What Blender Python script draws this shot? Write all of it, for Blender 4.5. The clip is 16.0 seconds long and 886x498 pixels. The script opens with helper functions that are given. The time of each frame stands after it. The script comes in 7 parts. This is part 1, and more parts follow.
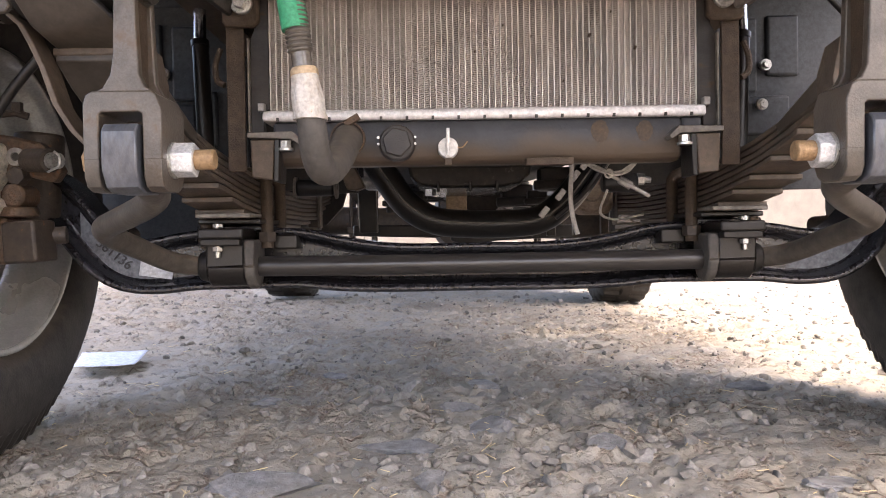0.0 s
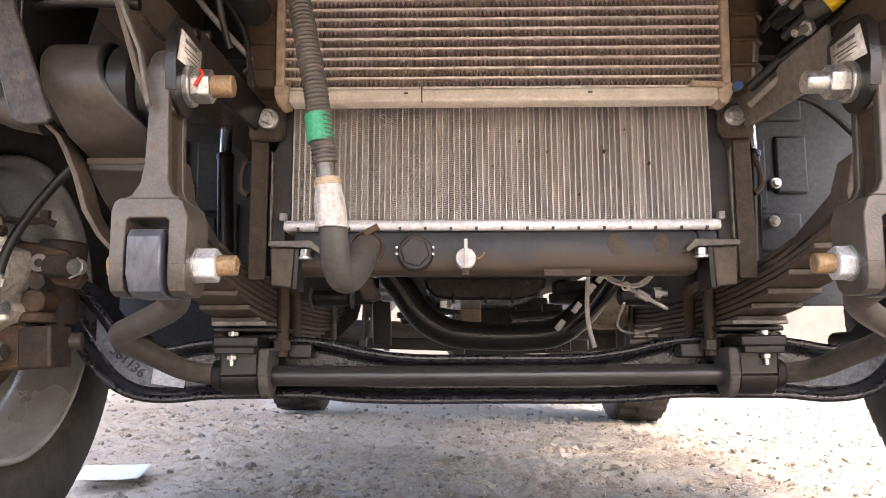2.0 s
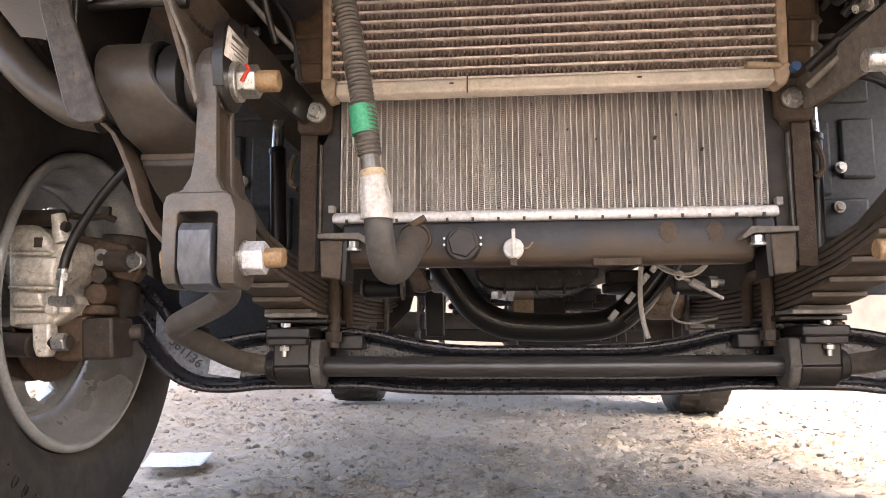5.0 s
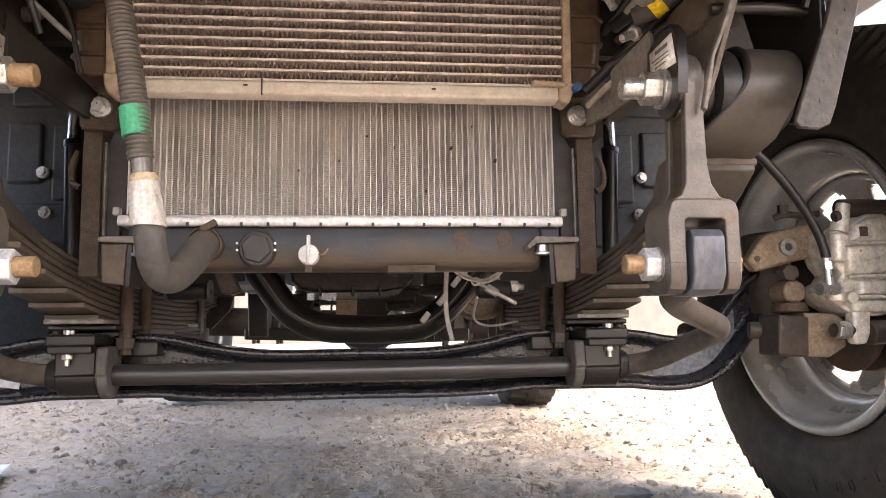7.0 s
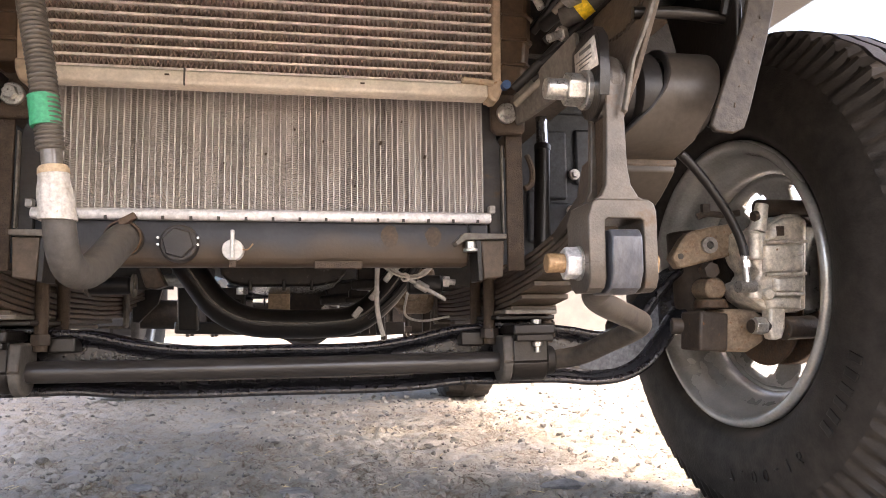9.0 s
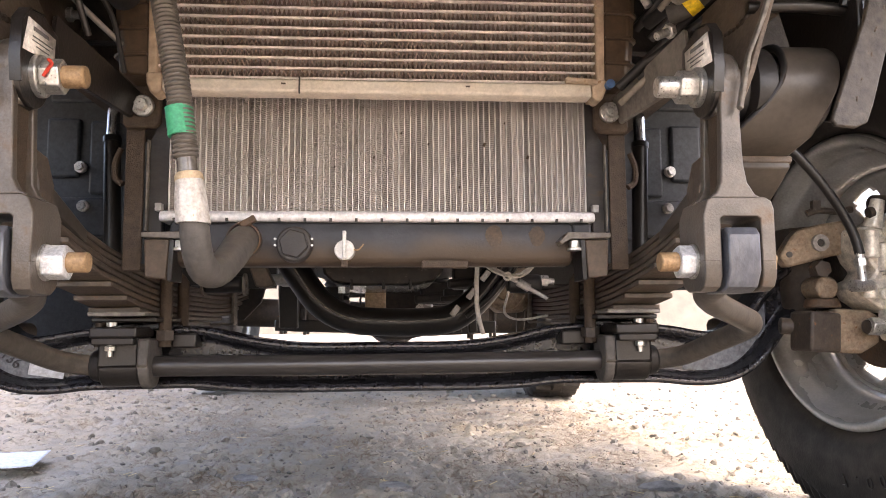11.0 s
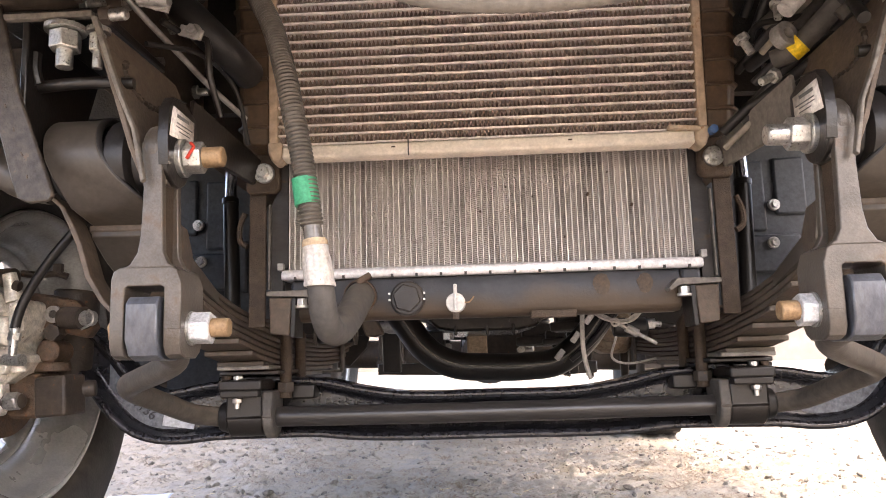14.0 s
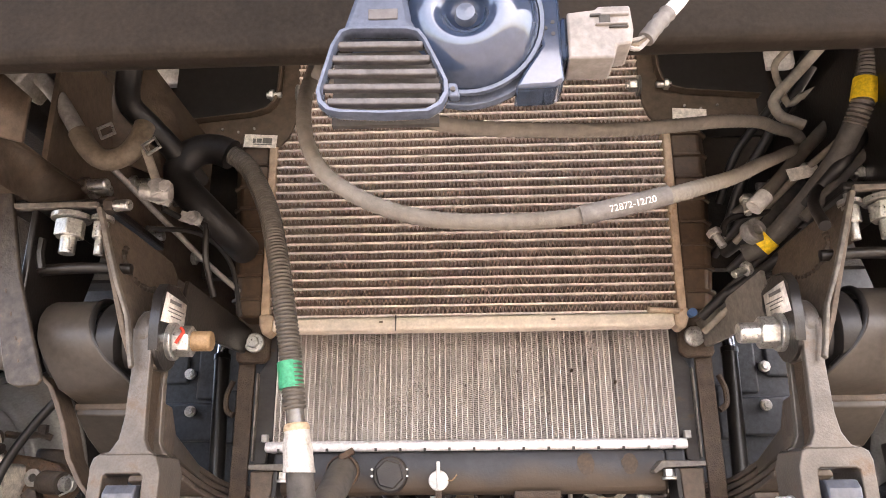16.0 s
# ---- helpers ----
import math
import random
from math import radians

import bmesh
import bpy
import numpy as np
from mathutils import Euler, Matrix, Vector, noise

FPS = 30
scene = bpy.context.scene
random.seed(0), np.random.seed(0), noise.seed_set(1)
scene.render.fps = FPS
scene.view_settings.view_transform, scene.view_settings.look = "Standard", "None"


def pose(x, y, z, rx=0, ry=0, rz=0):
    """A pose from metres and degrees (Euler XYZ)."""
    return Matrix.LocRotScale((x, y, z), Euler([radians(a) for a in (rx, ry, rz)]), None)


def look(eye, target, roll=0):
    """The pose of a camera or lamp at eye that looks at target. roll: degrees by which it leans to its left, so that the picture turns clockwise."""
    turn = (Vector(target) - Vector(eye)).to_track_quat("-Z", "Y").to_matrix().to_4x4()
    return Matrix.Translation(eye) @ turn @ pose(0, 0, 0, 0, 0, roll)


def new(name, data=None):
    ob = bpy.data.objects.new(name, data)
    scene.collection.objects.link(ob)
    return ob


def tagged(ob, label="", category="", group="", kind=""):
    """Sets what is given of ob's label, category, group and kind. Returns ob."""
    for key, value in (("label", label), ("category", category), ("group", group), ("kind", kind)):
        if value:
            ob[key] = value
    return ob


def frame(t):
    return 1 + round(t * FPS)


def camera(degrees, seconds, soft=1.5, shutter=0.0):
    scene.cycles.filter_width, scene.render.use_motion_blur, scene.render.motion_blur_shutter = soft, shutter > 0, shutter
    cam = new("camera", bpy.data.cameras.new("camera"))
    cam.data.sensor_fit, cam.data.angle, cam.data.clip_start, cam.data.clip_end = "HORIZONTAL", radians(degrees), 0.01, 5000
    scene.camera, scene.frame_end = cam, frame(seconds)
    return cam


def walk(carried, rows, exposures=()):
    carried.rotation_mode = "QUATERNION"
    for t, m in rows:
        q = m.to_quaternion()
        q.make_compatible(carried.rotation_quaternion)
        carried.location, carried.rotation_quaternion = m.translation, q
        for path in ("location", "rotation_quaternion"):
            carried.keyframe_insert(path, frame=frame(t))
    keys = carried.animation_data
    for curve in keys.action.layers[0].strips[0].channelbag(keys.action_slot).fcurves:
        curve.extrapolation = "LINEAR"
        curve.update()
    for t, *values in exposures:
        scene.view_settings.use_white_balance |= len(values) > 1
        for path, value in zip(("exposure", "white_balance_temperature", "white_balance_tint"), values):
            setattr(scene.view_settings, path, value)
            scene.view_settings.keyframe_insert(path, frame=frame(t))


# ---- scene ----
cam = camera(61.7, 16.0, 0.95)
PATH = [
    (0, (-0.055, 0.0274, 0.3275), (-0.052, 2.027, 0.284), -0.89),
    (0.5, (-0.056, 0.0302, 0.3252), (-0.051, 2.029, 0.394), -0.59),
    (1, (-0.056, 0.0281, 0.3234), (-0.048, 2.02, 0.504), -0.38),
    (1.5, (-0.053, 0.028, 0.3224), (-0.047, 2.012, 0.576), -0.38),
    (2, (-0.062, 0.0289, 0.3213), (-0.087, 2.011, 0.587), -0.16),
    (2.5, (-0.067, 0.0277, 0.3194), (-0.197, 2.004, 0.595), 0.26),
    (3, (-0.069, 0.0245, 0.3167), (-0.289, 1.993, 0.59), 0.43),
    (3.2, (-0.07, 0.0234, 0.3158), (-0.316, 1.99, 0.584), 0.36),
    (5.3, (-0.045, 0.033, 0.3229), (-0.18, 2.015, 0.556), -0.55),
    (5.5, (-0.04, 0.0327, 0.331), (-0.125, 2.018, 0.556), -0.82),
    (6, (-0.022, 0.0342, 0.3359), (0.001, 2.022, 0.557), -1.04),
    (6.5, (0.005, 0.0303, 0.3372), (0.12, 2.015, 0.558), -0.91),
    (7, (0.022, 0.0292, 0.3363), (0.232, 2.006, 0.558), -0.76),
    (7.5, (0.031, 0.03, 0.3343), (0.324, 1.997, 0.55), -0.85),
    (8, (0.04, 0.0305, 0.3402), (0.387, 1.99, 0.54), -0.71),
    (8.2, (0.041, 0.0317, 0.3421), (0.407, 1.988, 0.541), -0.77),
    (10.3, (0.033, 0.0216, 0.341), (0.32, 1.991, 0.537), -0.17),
    (10.5, (0.023, 0.0217, 0.343), (0.273, 1.996, 0.54), -0.26),
    (11, (0.007, 0.0165, 0.3405), (0.157, 2.001, 0.539), -0.42),
    (11.5, (-0.01, 0.0113, 0.3389), (0.054, 2.0, 0.539), -1.04),
    (12, (-0.023, 0.0063, 0.3383), (-0.018, 1.996, 0.542), -1.59),
    (12.5, (-0.038, 0.0012, 0.3378), (-0.079, 1.99, 0.542), -1.9),
    (13, (-0.043, -0.0013, 0.343), (-0.105, 1.987, 0.55), -2.06),
    (13.5, (-0.032, -0.0065, 0.3525), (-0.109, 1.978, 0.587), -1.9),
    (14, (-0.02, -0.0119, 0.36), (-0.103, 1.965, 0.654), -1.62),
    (14.5, (-0.014, -0.0199, 0.3717), (-0.097, 1.944, 0.739), -1.22),
    (15, (-0.01, -0.0316, 0.3878), (-0.093, 1.912, 0.85), -0.92),
    (15.5, (-0.003, -0.0414, 0.4017), (-0.084, 1.879, 0.954), -0.63),
    (16, (0.002, -0.0461, 0.4172), (-0.075, 1.853, 1.04), -0.42),
]
STOPS, KELVIN, TINT = 3.0, 6950, 18
walk(cam, [(t, look(eye, target, roll)) for t, eye, target, roll in PATH], [(0, STOPS - 0.12, KELVIN, TINT), (1.5, STOPS + 0.10, KELVIN + 50, TINT), (5.5, STOPS + 0.08, KELVIN + 250, TINT), (12.5, STOPS + 0.11, KELVIN + 200, TINT), (15, STOPS + 0.42, KELVIN + 40, TINT), (16, STOPS + 0.60, KELVIN, TINT)])

# ---- world, sun, exposure ----
world = bpy.data.worlds.new("sky_world")
scene.world = world
world.use_nodes = True
wn = world.node_tree.nodes
sky = wn.new("ShaderNodeTexSky")
sky.sky_type, sky.sun_disc = "NISHITA", False
SUN_TO = Vector((0.318, -0.424, 0.848)).normalized()
sky.air_density, sky.dust_density, sky.ozone_density = 1.0, 5.0, 0.6
sky.sun_elevation = math.asin(SUN_TO.z)
sky.sun_rotation = math.atan2(SUN_TO.x, SUN_TO.y)
wn["Background"].inputs["Strength"].default_value = 0.15
world.node_tree.links.new(sky.outputs["Color"], wn["Background"].inputs["Color"])
sun_data = bpy.data.lights.new("sun", "SUN")
sun_data.energy, sun_data.angle, sun_data.color = 0.36, radians(0.6), (1.0, 0.89, 0.70)
sun = new("sun", sun_data)
sun.matrix_world = look(SUN_TO * 30, (0, 0, 0))


# ---- materials ----
def surf(name, c1, c2=None, rough=0.5, metal=0.0, scale=30.0, bump=0.15, dust=0.0, dust_col=(0.30, 0.23, 0.165),
         rust=0.0, rust_col=(0.19, 0.075, 0.025), coat=0.0, fine=260.0, stretch=(1, 1, 1), spec=0.3, contrast=0.25, island=0.0):
    m = bpy.data.materials.new(name)
    m.use_nodes = True
    nt, n = m.node_tree, m.node_tree.nodes
    ln = nt.links.new
    bs = n["Principled BSDF"]
    geo = n.new("ShaderNodeNewGeometry")
    mp = n.new("ShaderNodeMapping")
    mp.inputs["Scale"].default_value = stretch
    ln(geo.outputs["Position"], mp.inputs["Vector"])

    def noise_tex(sc, det=4.0, ro=0.6):
        t = n.new("ShaderNodeTexNoise")
        t.inputs["Scale"].default_value, t.inputs["Detail"].default_value, t.inputs["Roughness"].default_value = sc, det, ro
        ln(mp.outputs["Vector"], t.inputs["Vector"])
        return t

    def ramp(src, lo, hi):
        r = n.new("ShaderNodeMapRange")
        r.inputs["From Min"].default_value, r.inputs["From Max"].default_value = lo, hi
        ln(src, r.inputs["Value"])
        return r.outputs["Result"]

    def mixc(fac, a, b):
        x = n.new("ShaderNodeMix")
        x.data_type = "RGBA"
        if isinstance(fac, float):
            x.inputs[0].default_value = fac
        else:
            ln(fac, x.inputs[0])
        for v, i in ((a, 6), (b, 7)):
            if isinstance(v, tuple):
                x.inputs[i].default_value = (*v, 1)
            else:
                ln(v, x.inputs[i])
        return x.outputs[2]

    c2 = c2 or tuple(v * 0.7 for v in c1)
    isl = geo.outputs["Random Per Island"]
    big, mid, tiny = noise_tex(scale), noise_tex(scale * 3.3), noise_tex(fine, 2.0)
    col = mixc(ramp(big.outputs["Fac"], 0.35, 0.65), c1, c2)
    col = mixc(ramp(tiny.outputs["Fac"], 0.3, 0.9), col, tuple(min(1, v * 1.25 + 0.005) for v in c1))
    wear = n.new("ShaderNodeMapRange")
    wear.inputs["From Min"].default_value, wear.inputs["From Max"].default_value = 0.3, 0.7
    wear.inputs["To Min"].default_value, wear.inputs["To Max"].default_value = 1.0 - contrast, 1.0 + contrast
    ln(mid.outputs["Fac"], wear.inputs["Value"])
    if island > 0:
        im = n.new("ShaderNodeMapRange")
        im.inputs["To Min"].default_value, im.inputs["To Max"].default_value = 1.0 - island, 1.0 + island
        ln(isl, im.inputs["Value"])
        wm = n.new("ShaderNodeMath")
        wm.operation = "MULTIPLY"
        ln(im.outputs["Result"], wm.inputs[0])
        ln(wear.outputs["Result"], wm.inputs[1])
        wear = wm
    vm = n.new("ShaderNodeVectorMath")
    vm.operation = "SCALE"
    ln(col, vm.inputs[0])
    ln(wear.outputs[0], vm.inputs["Scale"])
    col = vm.outputs[0]
    rough_v = None
    if rust > 0:
        f = ramp(mid.outputs["Fac"], 0.72 - 0.3 * rust, 0.80 - 0.22 * rust)
        col = mixc(f, col, rust_col)
    if dust > 0:
        sep = n.new("ShaderNodeSeparateXYZ")
        ln(geo.outputs["Normal"], sep.inputs[0])
        up = ramp(sep.outputs["Z"], -0.3, 1.0)
        ad = n.new("ShaderNodeMath")
        ad.operation = "MULTIPLY_ADD"
        ln(big.outputs["Fac"], ad.inputs[0])
        ad.inputs[1].default_value = 1.0
        ln(up, ad.inputs[2])
        f = ramp(ad.outputs[0], 1.2 - 0.9 * dust, 1.9 - 0.6 * dust)
        f2 = n.new("ShaderNodeMath")
        f2.operation = "MULTIPLY"
        ln(f, f2.inputs[0])
        f2.inputs[1].default_value = min(1.0, dust * 1.3)
        col = mixc(f2.outputs[0], col, dust_col)
        rr = n.new("ShaderNodeMix")
        ln(f2.outputs[0], rr.inputs[0])
        rr.inputs[2].default_value, rr.inputs[3].default_value = rough, 0.9
        rough_v = rr.outputs[0]
    ln(col, bs.inputs["Base Color"])
    if rough_v:
        ln(rough_v, bs.inputs["Roughness"])
    else:
        r2 = n.new("ShaderNodeMapRange")
        r2.inputs["To Min"].default_value, r2.inputs["To Max"].default_value = max(0.03, rough - 0.12), min(1, rough + 0.15)
        ln(mid.outputs["Fac"], r2.inputs["Value"])
        ln(r2.outputs["Result"], bs.inputs["Roughness"])
    bs.inputs["Metallic"].default_value = metal
    bs.inputs["Coat Weight"].default_value = coat
    bs.inputs["Specular IOR Level"].default_value = spec
    if bump > 0:
        bp = n.new("ShaderNodeBump")
        bp.inputs["Strength"].default_value, bp.inputs["Distance"].default_value = bump, 0.002
        ln(tiny.outputs["Fac"], bp.inputs["Height"])
        ln(bp.outputs["Normal"], bs.inputs["Normal"])
    return m


BLACK_PAINT = surf("black_chassis_paint", (0.007, 0.006, 0.0055), (0.014, 0.011, 0.009), 0.32, dust=0.12, dust_col=(0.11, 0.082, 0.058), bump=0.2, rust=0.12, rust_col=(0.04, 0.025, 0.016), spec=0.45)
GLOSS_BLACK = surf("glossy_black_paint", (0.012, 0.012, 0.015), (0.020, 0.020, 0.024), 0.20, bump=0.35, fine=170, spec=0.6, contrast=0.4)
SUMP_BLACK = surf("oily_black_sump_paint", (0.016, 0.014, 0.012), (0.030, 0.024, 0.019), 0.22, bump=0.15, fine=90, spec=0.5)
BAR_PAINT = surf("dusty_black_bar_paint", (0.022, 0.020, 0.019), (0.034, 0.030, 0.027), 0.28, dust=0.15, dust_col=(0.15, 0.125, 0.10), bump=0.12, contrast=0.3, stretch=(0.2, 1, 1), spec=0.5)
ARM_PAINT = surf("dusty_bar_end_paint", (0.062, 0.054, 0.046), (0.085, 0.073, 0.061), 0.4, dust=0.38, bump=0.2)
GREY_FORGED = surf("grey_forged_steel", (0.078, 0.068, 0.058), (0.070, 0.053, 0.038), 0.36, metal=0.2, rust=0.42, rust_col=(0.085, 0.052, 0.029), dust=0.12, bump=0.18, fine=480, scale=9, contrast=0.35, spec=0.5)
BLUE_STEEL = surf("machined_blue_grey_steel", (0.085, 0.092, 0.11), (0.115, 0.118, 0.126), 0.34, metal=0.4, bump=0.15, dust=0.05, stretch=(1, 1, 0.5), fine=380, contrast=0.25, scale=40)
SPRING = surf("leaf_spring_steel", (0.07, 0.055, 0.044), (0.10, 0.075, 0.056), 0.5, dust=0.35, bump=0.3, rust=0.3, rust_col=(0.12, 0.068, 0.038))
SPRING_EYE = surf("spring_eye_grey_paint", (0.048, 0.040, 0.032), (0.040, 0.032, 0.025), 0.38, dust=0.14, dust_col=(0.16, 0.125, 0.09), bump=0.08, fine=150, scale=16, contrast=0.15, spec=0.4)
RUBBER = surf("black_rubber", (0.010, 0.009, 0.0085), (0.015, 0.013, 0.012), 0.4, dust=0.08, dust_col=(0.12, 0.09, 0.065), bump=0.12, spec=0.4)
TYRE = surf("tyre_rubber", (0.022, 0.0195, 0.0175), (0.034, 0.029, 0.025), 0.6, dust=0.2, bump=0.3, scale=12, contrast=0.4)
CORRUGATED = surf("dusty_corrugated_plastic", (0.078, 0.068, 0.057), (0.105, 0.090, 0.075), 0.36, dust=0.12, spec=0.5, bump=0.15)
SLEEVE = surf("grey_printed_sleeve", (0.15, 0.14, 0.13), (0.12, 0.11, 0.10), 0.6, bump=0.2, dust=0.1)
FLANGE = surf("dusty_flange_paint", (0.032, 0.026, 0.021), (0.050, 0.040, 0.031), 0.42, dust=0.15, bump=0.35, contrast=0.45, rust=0.2, rust_col=(0.10, 0.065, 0.04))
RUBBER_GREY = surf("dusty_grey_rubber", (0.06, 0.055, 0.05), (0.085, 0.077, 0.068), 0.6, dust=0.25, bump=0.2)
HOSE_GREY = surf("pale_braided_hose", (0.155, 0.138, 0.116), (0.19, 0.17, 0.145), 0.75, dust=0.1, bump=0.25, fine=400, contrast=0.12)
BOLT_TAN = surf("greased_yellow_bolt", (0.30, 0.195, 0.105), (0.21, 0.13, 0.068), 0.5, metal=0.25, bump=0.3, scale=90)
COLLAR_TAN = surf("pale_tan_casting", (0.46, 0.35, 0.23), (0.38, 0.28, 0.17), 0.6, bump=0.3, scale=60)
ZINC = surf("zinc_plated_steel", (0.52, 0.51, 0.48), (0.42, 0.41, 0.39), 0.3, metal=0.85, bump=0.2, scale=120)
WHITE_NUT = surf("pale_zinc_nut", (0.62, 0.62, 0.62), (0.5, 0.52, 0.55), 0.38, metal=0.45, bump=0.1, scale=120)
ALU = surf("dull_aluminium", (0.33, 0.315, 0.295), (0.26, 0.245, 0.225), 0.45, metal=0.55, bump=0.3, dust=0.15)
ALU_FIN = surf("dusty_aluminium_fins", (0.37, 0.342, 0.318), (0.31, 0.282, 0.258), 0.6, metal=0.15, bump=0.1, scale=9, dust=0.08, stretch=(3, 1, 0.6), contrast=0.22, island=0.22)
ALU_TUBE = surf("radiator_tube_aluminium", (0.52, 0.495, 0.47), (0.44, 0.415, 0.385), 0.45, metal=0.15, bump=0.1, scale=14, stretch=(4, 1, 0.6), island=0.10)
JOINT = surf("stained_pale_joint", (0.49, 0.465, 0.435), (0.38, 0.335, 0.28), 0.5, metal=0.15, bump=0.3, scale=70, contrast=0.2, rust=0.15, rust_col=(0.36, 0.23, 0.12))
PALE_ARM = surf("pale_dusty_arm_paint", (0.17, 0.152, 0.132), (0.14, 0.124, 0.106), 0.5, dust=0.25, bump=0.2)
INK_GREY = surf("faded_label_ink", (0.16, 0.15, 0.14), None, 0.7, bump=0)
IC_FIN = surf("intercooler_fins", (0.35, 0.268, 0.222), (0.285, 0.212, 0.17), 0.6, metal=0.1, bump=0.1, scale=5, dust=0.1, contrast=0.2, rust=0.2, rust_col=(0.22, 0.135, 0.085))
IC_TUBE = surf("intercooler_tube_aluminium", (0.76, 0.69, 0.64), (0.67, 0.595, 0.545), 0.42, metal=0.1, bump=0.1, scale=20, contrast=0.22)
IC_HEADER = surf("intercooler_cream_header", (0.64, 0.575, 0.49), (0.56, 0.485, 0.395), 0.55, metal=0.0, bump=0.15, scale=12, contrast=0.14)
TANK_BLACK = surf("black_plastic_tank", (0.030, 0.029, 0.030), (0.046, 0.038, 0.032), 0.42, dust=0.25, bump=0.15, rust=0.3, rust_col=(0.07, 0.046, 0.028), scale=7, stretch=(1, 1, 2), contrast=0.3)
IC_SIDE = surf("intercooler_tan_side", (0.40, 0.30, 0.21), (0.48, 0.38, 0.28), 0.55, metal=0.1, bump=0.15, scale=25, rust=0.3, rust_col=(0.30, 0.17, 0.08))
CHEEK = surf("dusty_brown_cheek_paint", (0.105, 0.08, 0.06), (0.07, 0.053, 0.04), 0.5, dust=0.22, bump=0.3, scale=22)
IC_TANK = surf("dusty_brown_black_plastic_end_tank", (0.058, 0.037, 0.023), (0.085, 0.055, 0.034), 0.38, dust=0.25, bump=0.2)
BROWN_BAR = surf("brown_dusty_support_steel", (0.062, 0.043, 0.029), (0.042, 0.029, 0.02), 0.62, dust=0.25, bump=0.6, fine=500)
PANEL = surf("slate_blue_plastic_panel", (0.037, 0.042, 0.048), (0.030, 0.034, 0.039), 0.45, dust=0.05, bump=0.1)


def browned_below(name, base, low_tint, z_mid):
    """Dark plastic that turns brown from about z_mid down, with a ragged edge."""
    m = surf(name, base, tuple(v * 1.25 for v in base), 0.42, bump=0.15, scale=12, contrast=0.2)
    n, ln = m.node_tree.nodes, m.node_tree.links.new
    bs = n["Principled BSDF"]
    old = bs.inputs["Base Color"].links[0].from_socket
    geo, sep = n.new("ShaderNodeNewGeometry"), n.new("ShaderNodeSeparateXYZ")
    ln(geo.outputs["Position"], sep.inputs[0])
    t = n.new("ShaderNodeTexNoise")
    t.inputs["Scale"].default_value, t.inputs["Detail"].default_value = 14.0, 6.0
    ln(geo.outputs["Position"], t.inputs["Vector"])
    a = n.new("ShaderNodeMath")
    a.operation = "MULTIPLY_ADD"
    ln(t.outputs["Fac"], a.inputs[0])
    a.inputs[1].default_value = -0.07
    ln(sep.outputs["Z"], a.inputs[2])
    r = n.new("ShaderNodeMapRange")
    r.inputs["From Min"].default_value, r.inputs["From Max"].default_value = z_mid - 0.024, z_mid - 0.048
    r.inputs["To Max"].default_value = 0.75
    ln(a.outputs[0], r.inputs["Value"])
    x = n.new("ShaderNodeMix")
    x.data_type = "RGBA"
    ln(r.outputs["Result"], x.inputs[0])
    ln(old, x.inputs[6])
    x.inputs[7].default_value = (*low_tint, 1)
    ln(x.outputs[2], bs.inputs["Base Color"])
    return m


TANK_BROWNED = browned_below("black_plastic_brown_below", (0.034, 0.034, 0.037), (0.085, 0.058, 0.036), 0.437)
HEADER_BRIGHT = surf("bright_rolled_aluminium", (0.72, 0.695, 0.685), (0.62, 0.59, 0.575), 0.45, metal=0.25, bump=0.25, scale=40, contrast=0.18)
WALL_PLASTER = surf("pale_beige_plaster", (0.16, 0.15, 0.134), (0.14, 0.13, 0.114), 0.9, bump=0.3, scale=0.8, fine=40, contrast=0.15)
GREEN_TAPE = surf("green_tape", (0.03, 0.25, 0.125), (0.05, 0.31, 0.165), 0.42, bump=0.2, scale=80)
YELLOW_TAPE = surf("yellow_tape", (0.72, 0.50, 0.02), (0.64, 0.43, 0.02), 0.5, bump=0.1, scale=80)
WHITE_PLASTIC = surf("white_plastic", (0.60, 0.585, 0.56), (0.52, 0.505, 0.475), 0.4, bump=0.05)
LABEL_WHITE = surf("white_paper_label", (0.72, 0.68, 0.62), (0.62, 0.58, 0.52), 0.7, bump=0.05, scale=60)
# flat black whose colour stands in for shade inside holes and slots
DARK_FILL = surf("flat_dark_fill", (0.06, 0.055, 0.05), None, 0.7, bump=0)
RED_INK = surf("red_marker_ink", (0.5, 0.04, 0.02), None, 0.6, bump=0)
RIM_SILVER = surf("silver_wheel_paint", (0.43, 0.425, 0.407), (0.36, 0.352, 0.33), 0.26, metal=0.5, bump=0.08, scale=9, dust=0.1, contrast=0.12)
BRIDGE = surf("dark_polished_bridge_metal", (0.13, 0.13, 0.125), (0.10, 0.098, 0.09), 0.3, metal=0.6, bump=0.2)
# dusty rust with the light it catches put into the colour
LIT_RUST = surf("lightened_dusty_rust", (0.24, 0.185, 0.13), (0.15, 0.10, 0.065), 0.6, metal=0.2, rust=0.35, rust_col=(0.17, 0.085, 0.04), bump=0.5, scale=40)
CAST_SILVER = surf("cast_caliper_metal", (0.62, 0.58, 0.51), (0.52, 0.465, 0.38), 0.32, metal=0.2, rust=0.25, rust_col=(0.24, 0.145, 0.07), bump=0.2, fine=400, contrast=0.35)
RUSTY = surf("rusty_cast_iron", (0.075, 0.053, 0.038), (0.125, 0.072, 0.042), 0.55, metal=0.2, rust=0.35, rust_col=(0.15, 0.07, 0.03), bump=0.8, scale=45)
DARK_IRON = surf("dark_cast_iron", (0.036, 0.029, 0.024), (0.060, 0.044, 0.032), 0.5, rust=0.2, bump=0.35, dust=0.2)
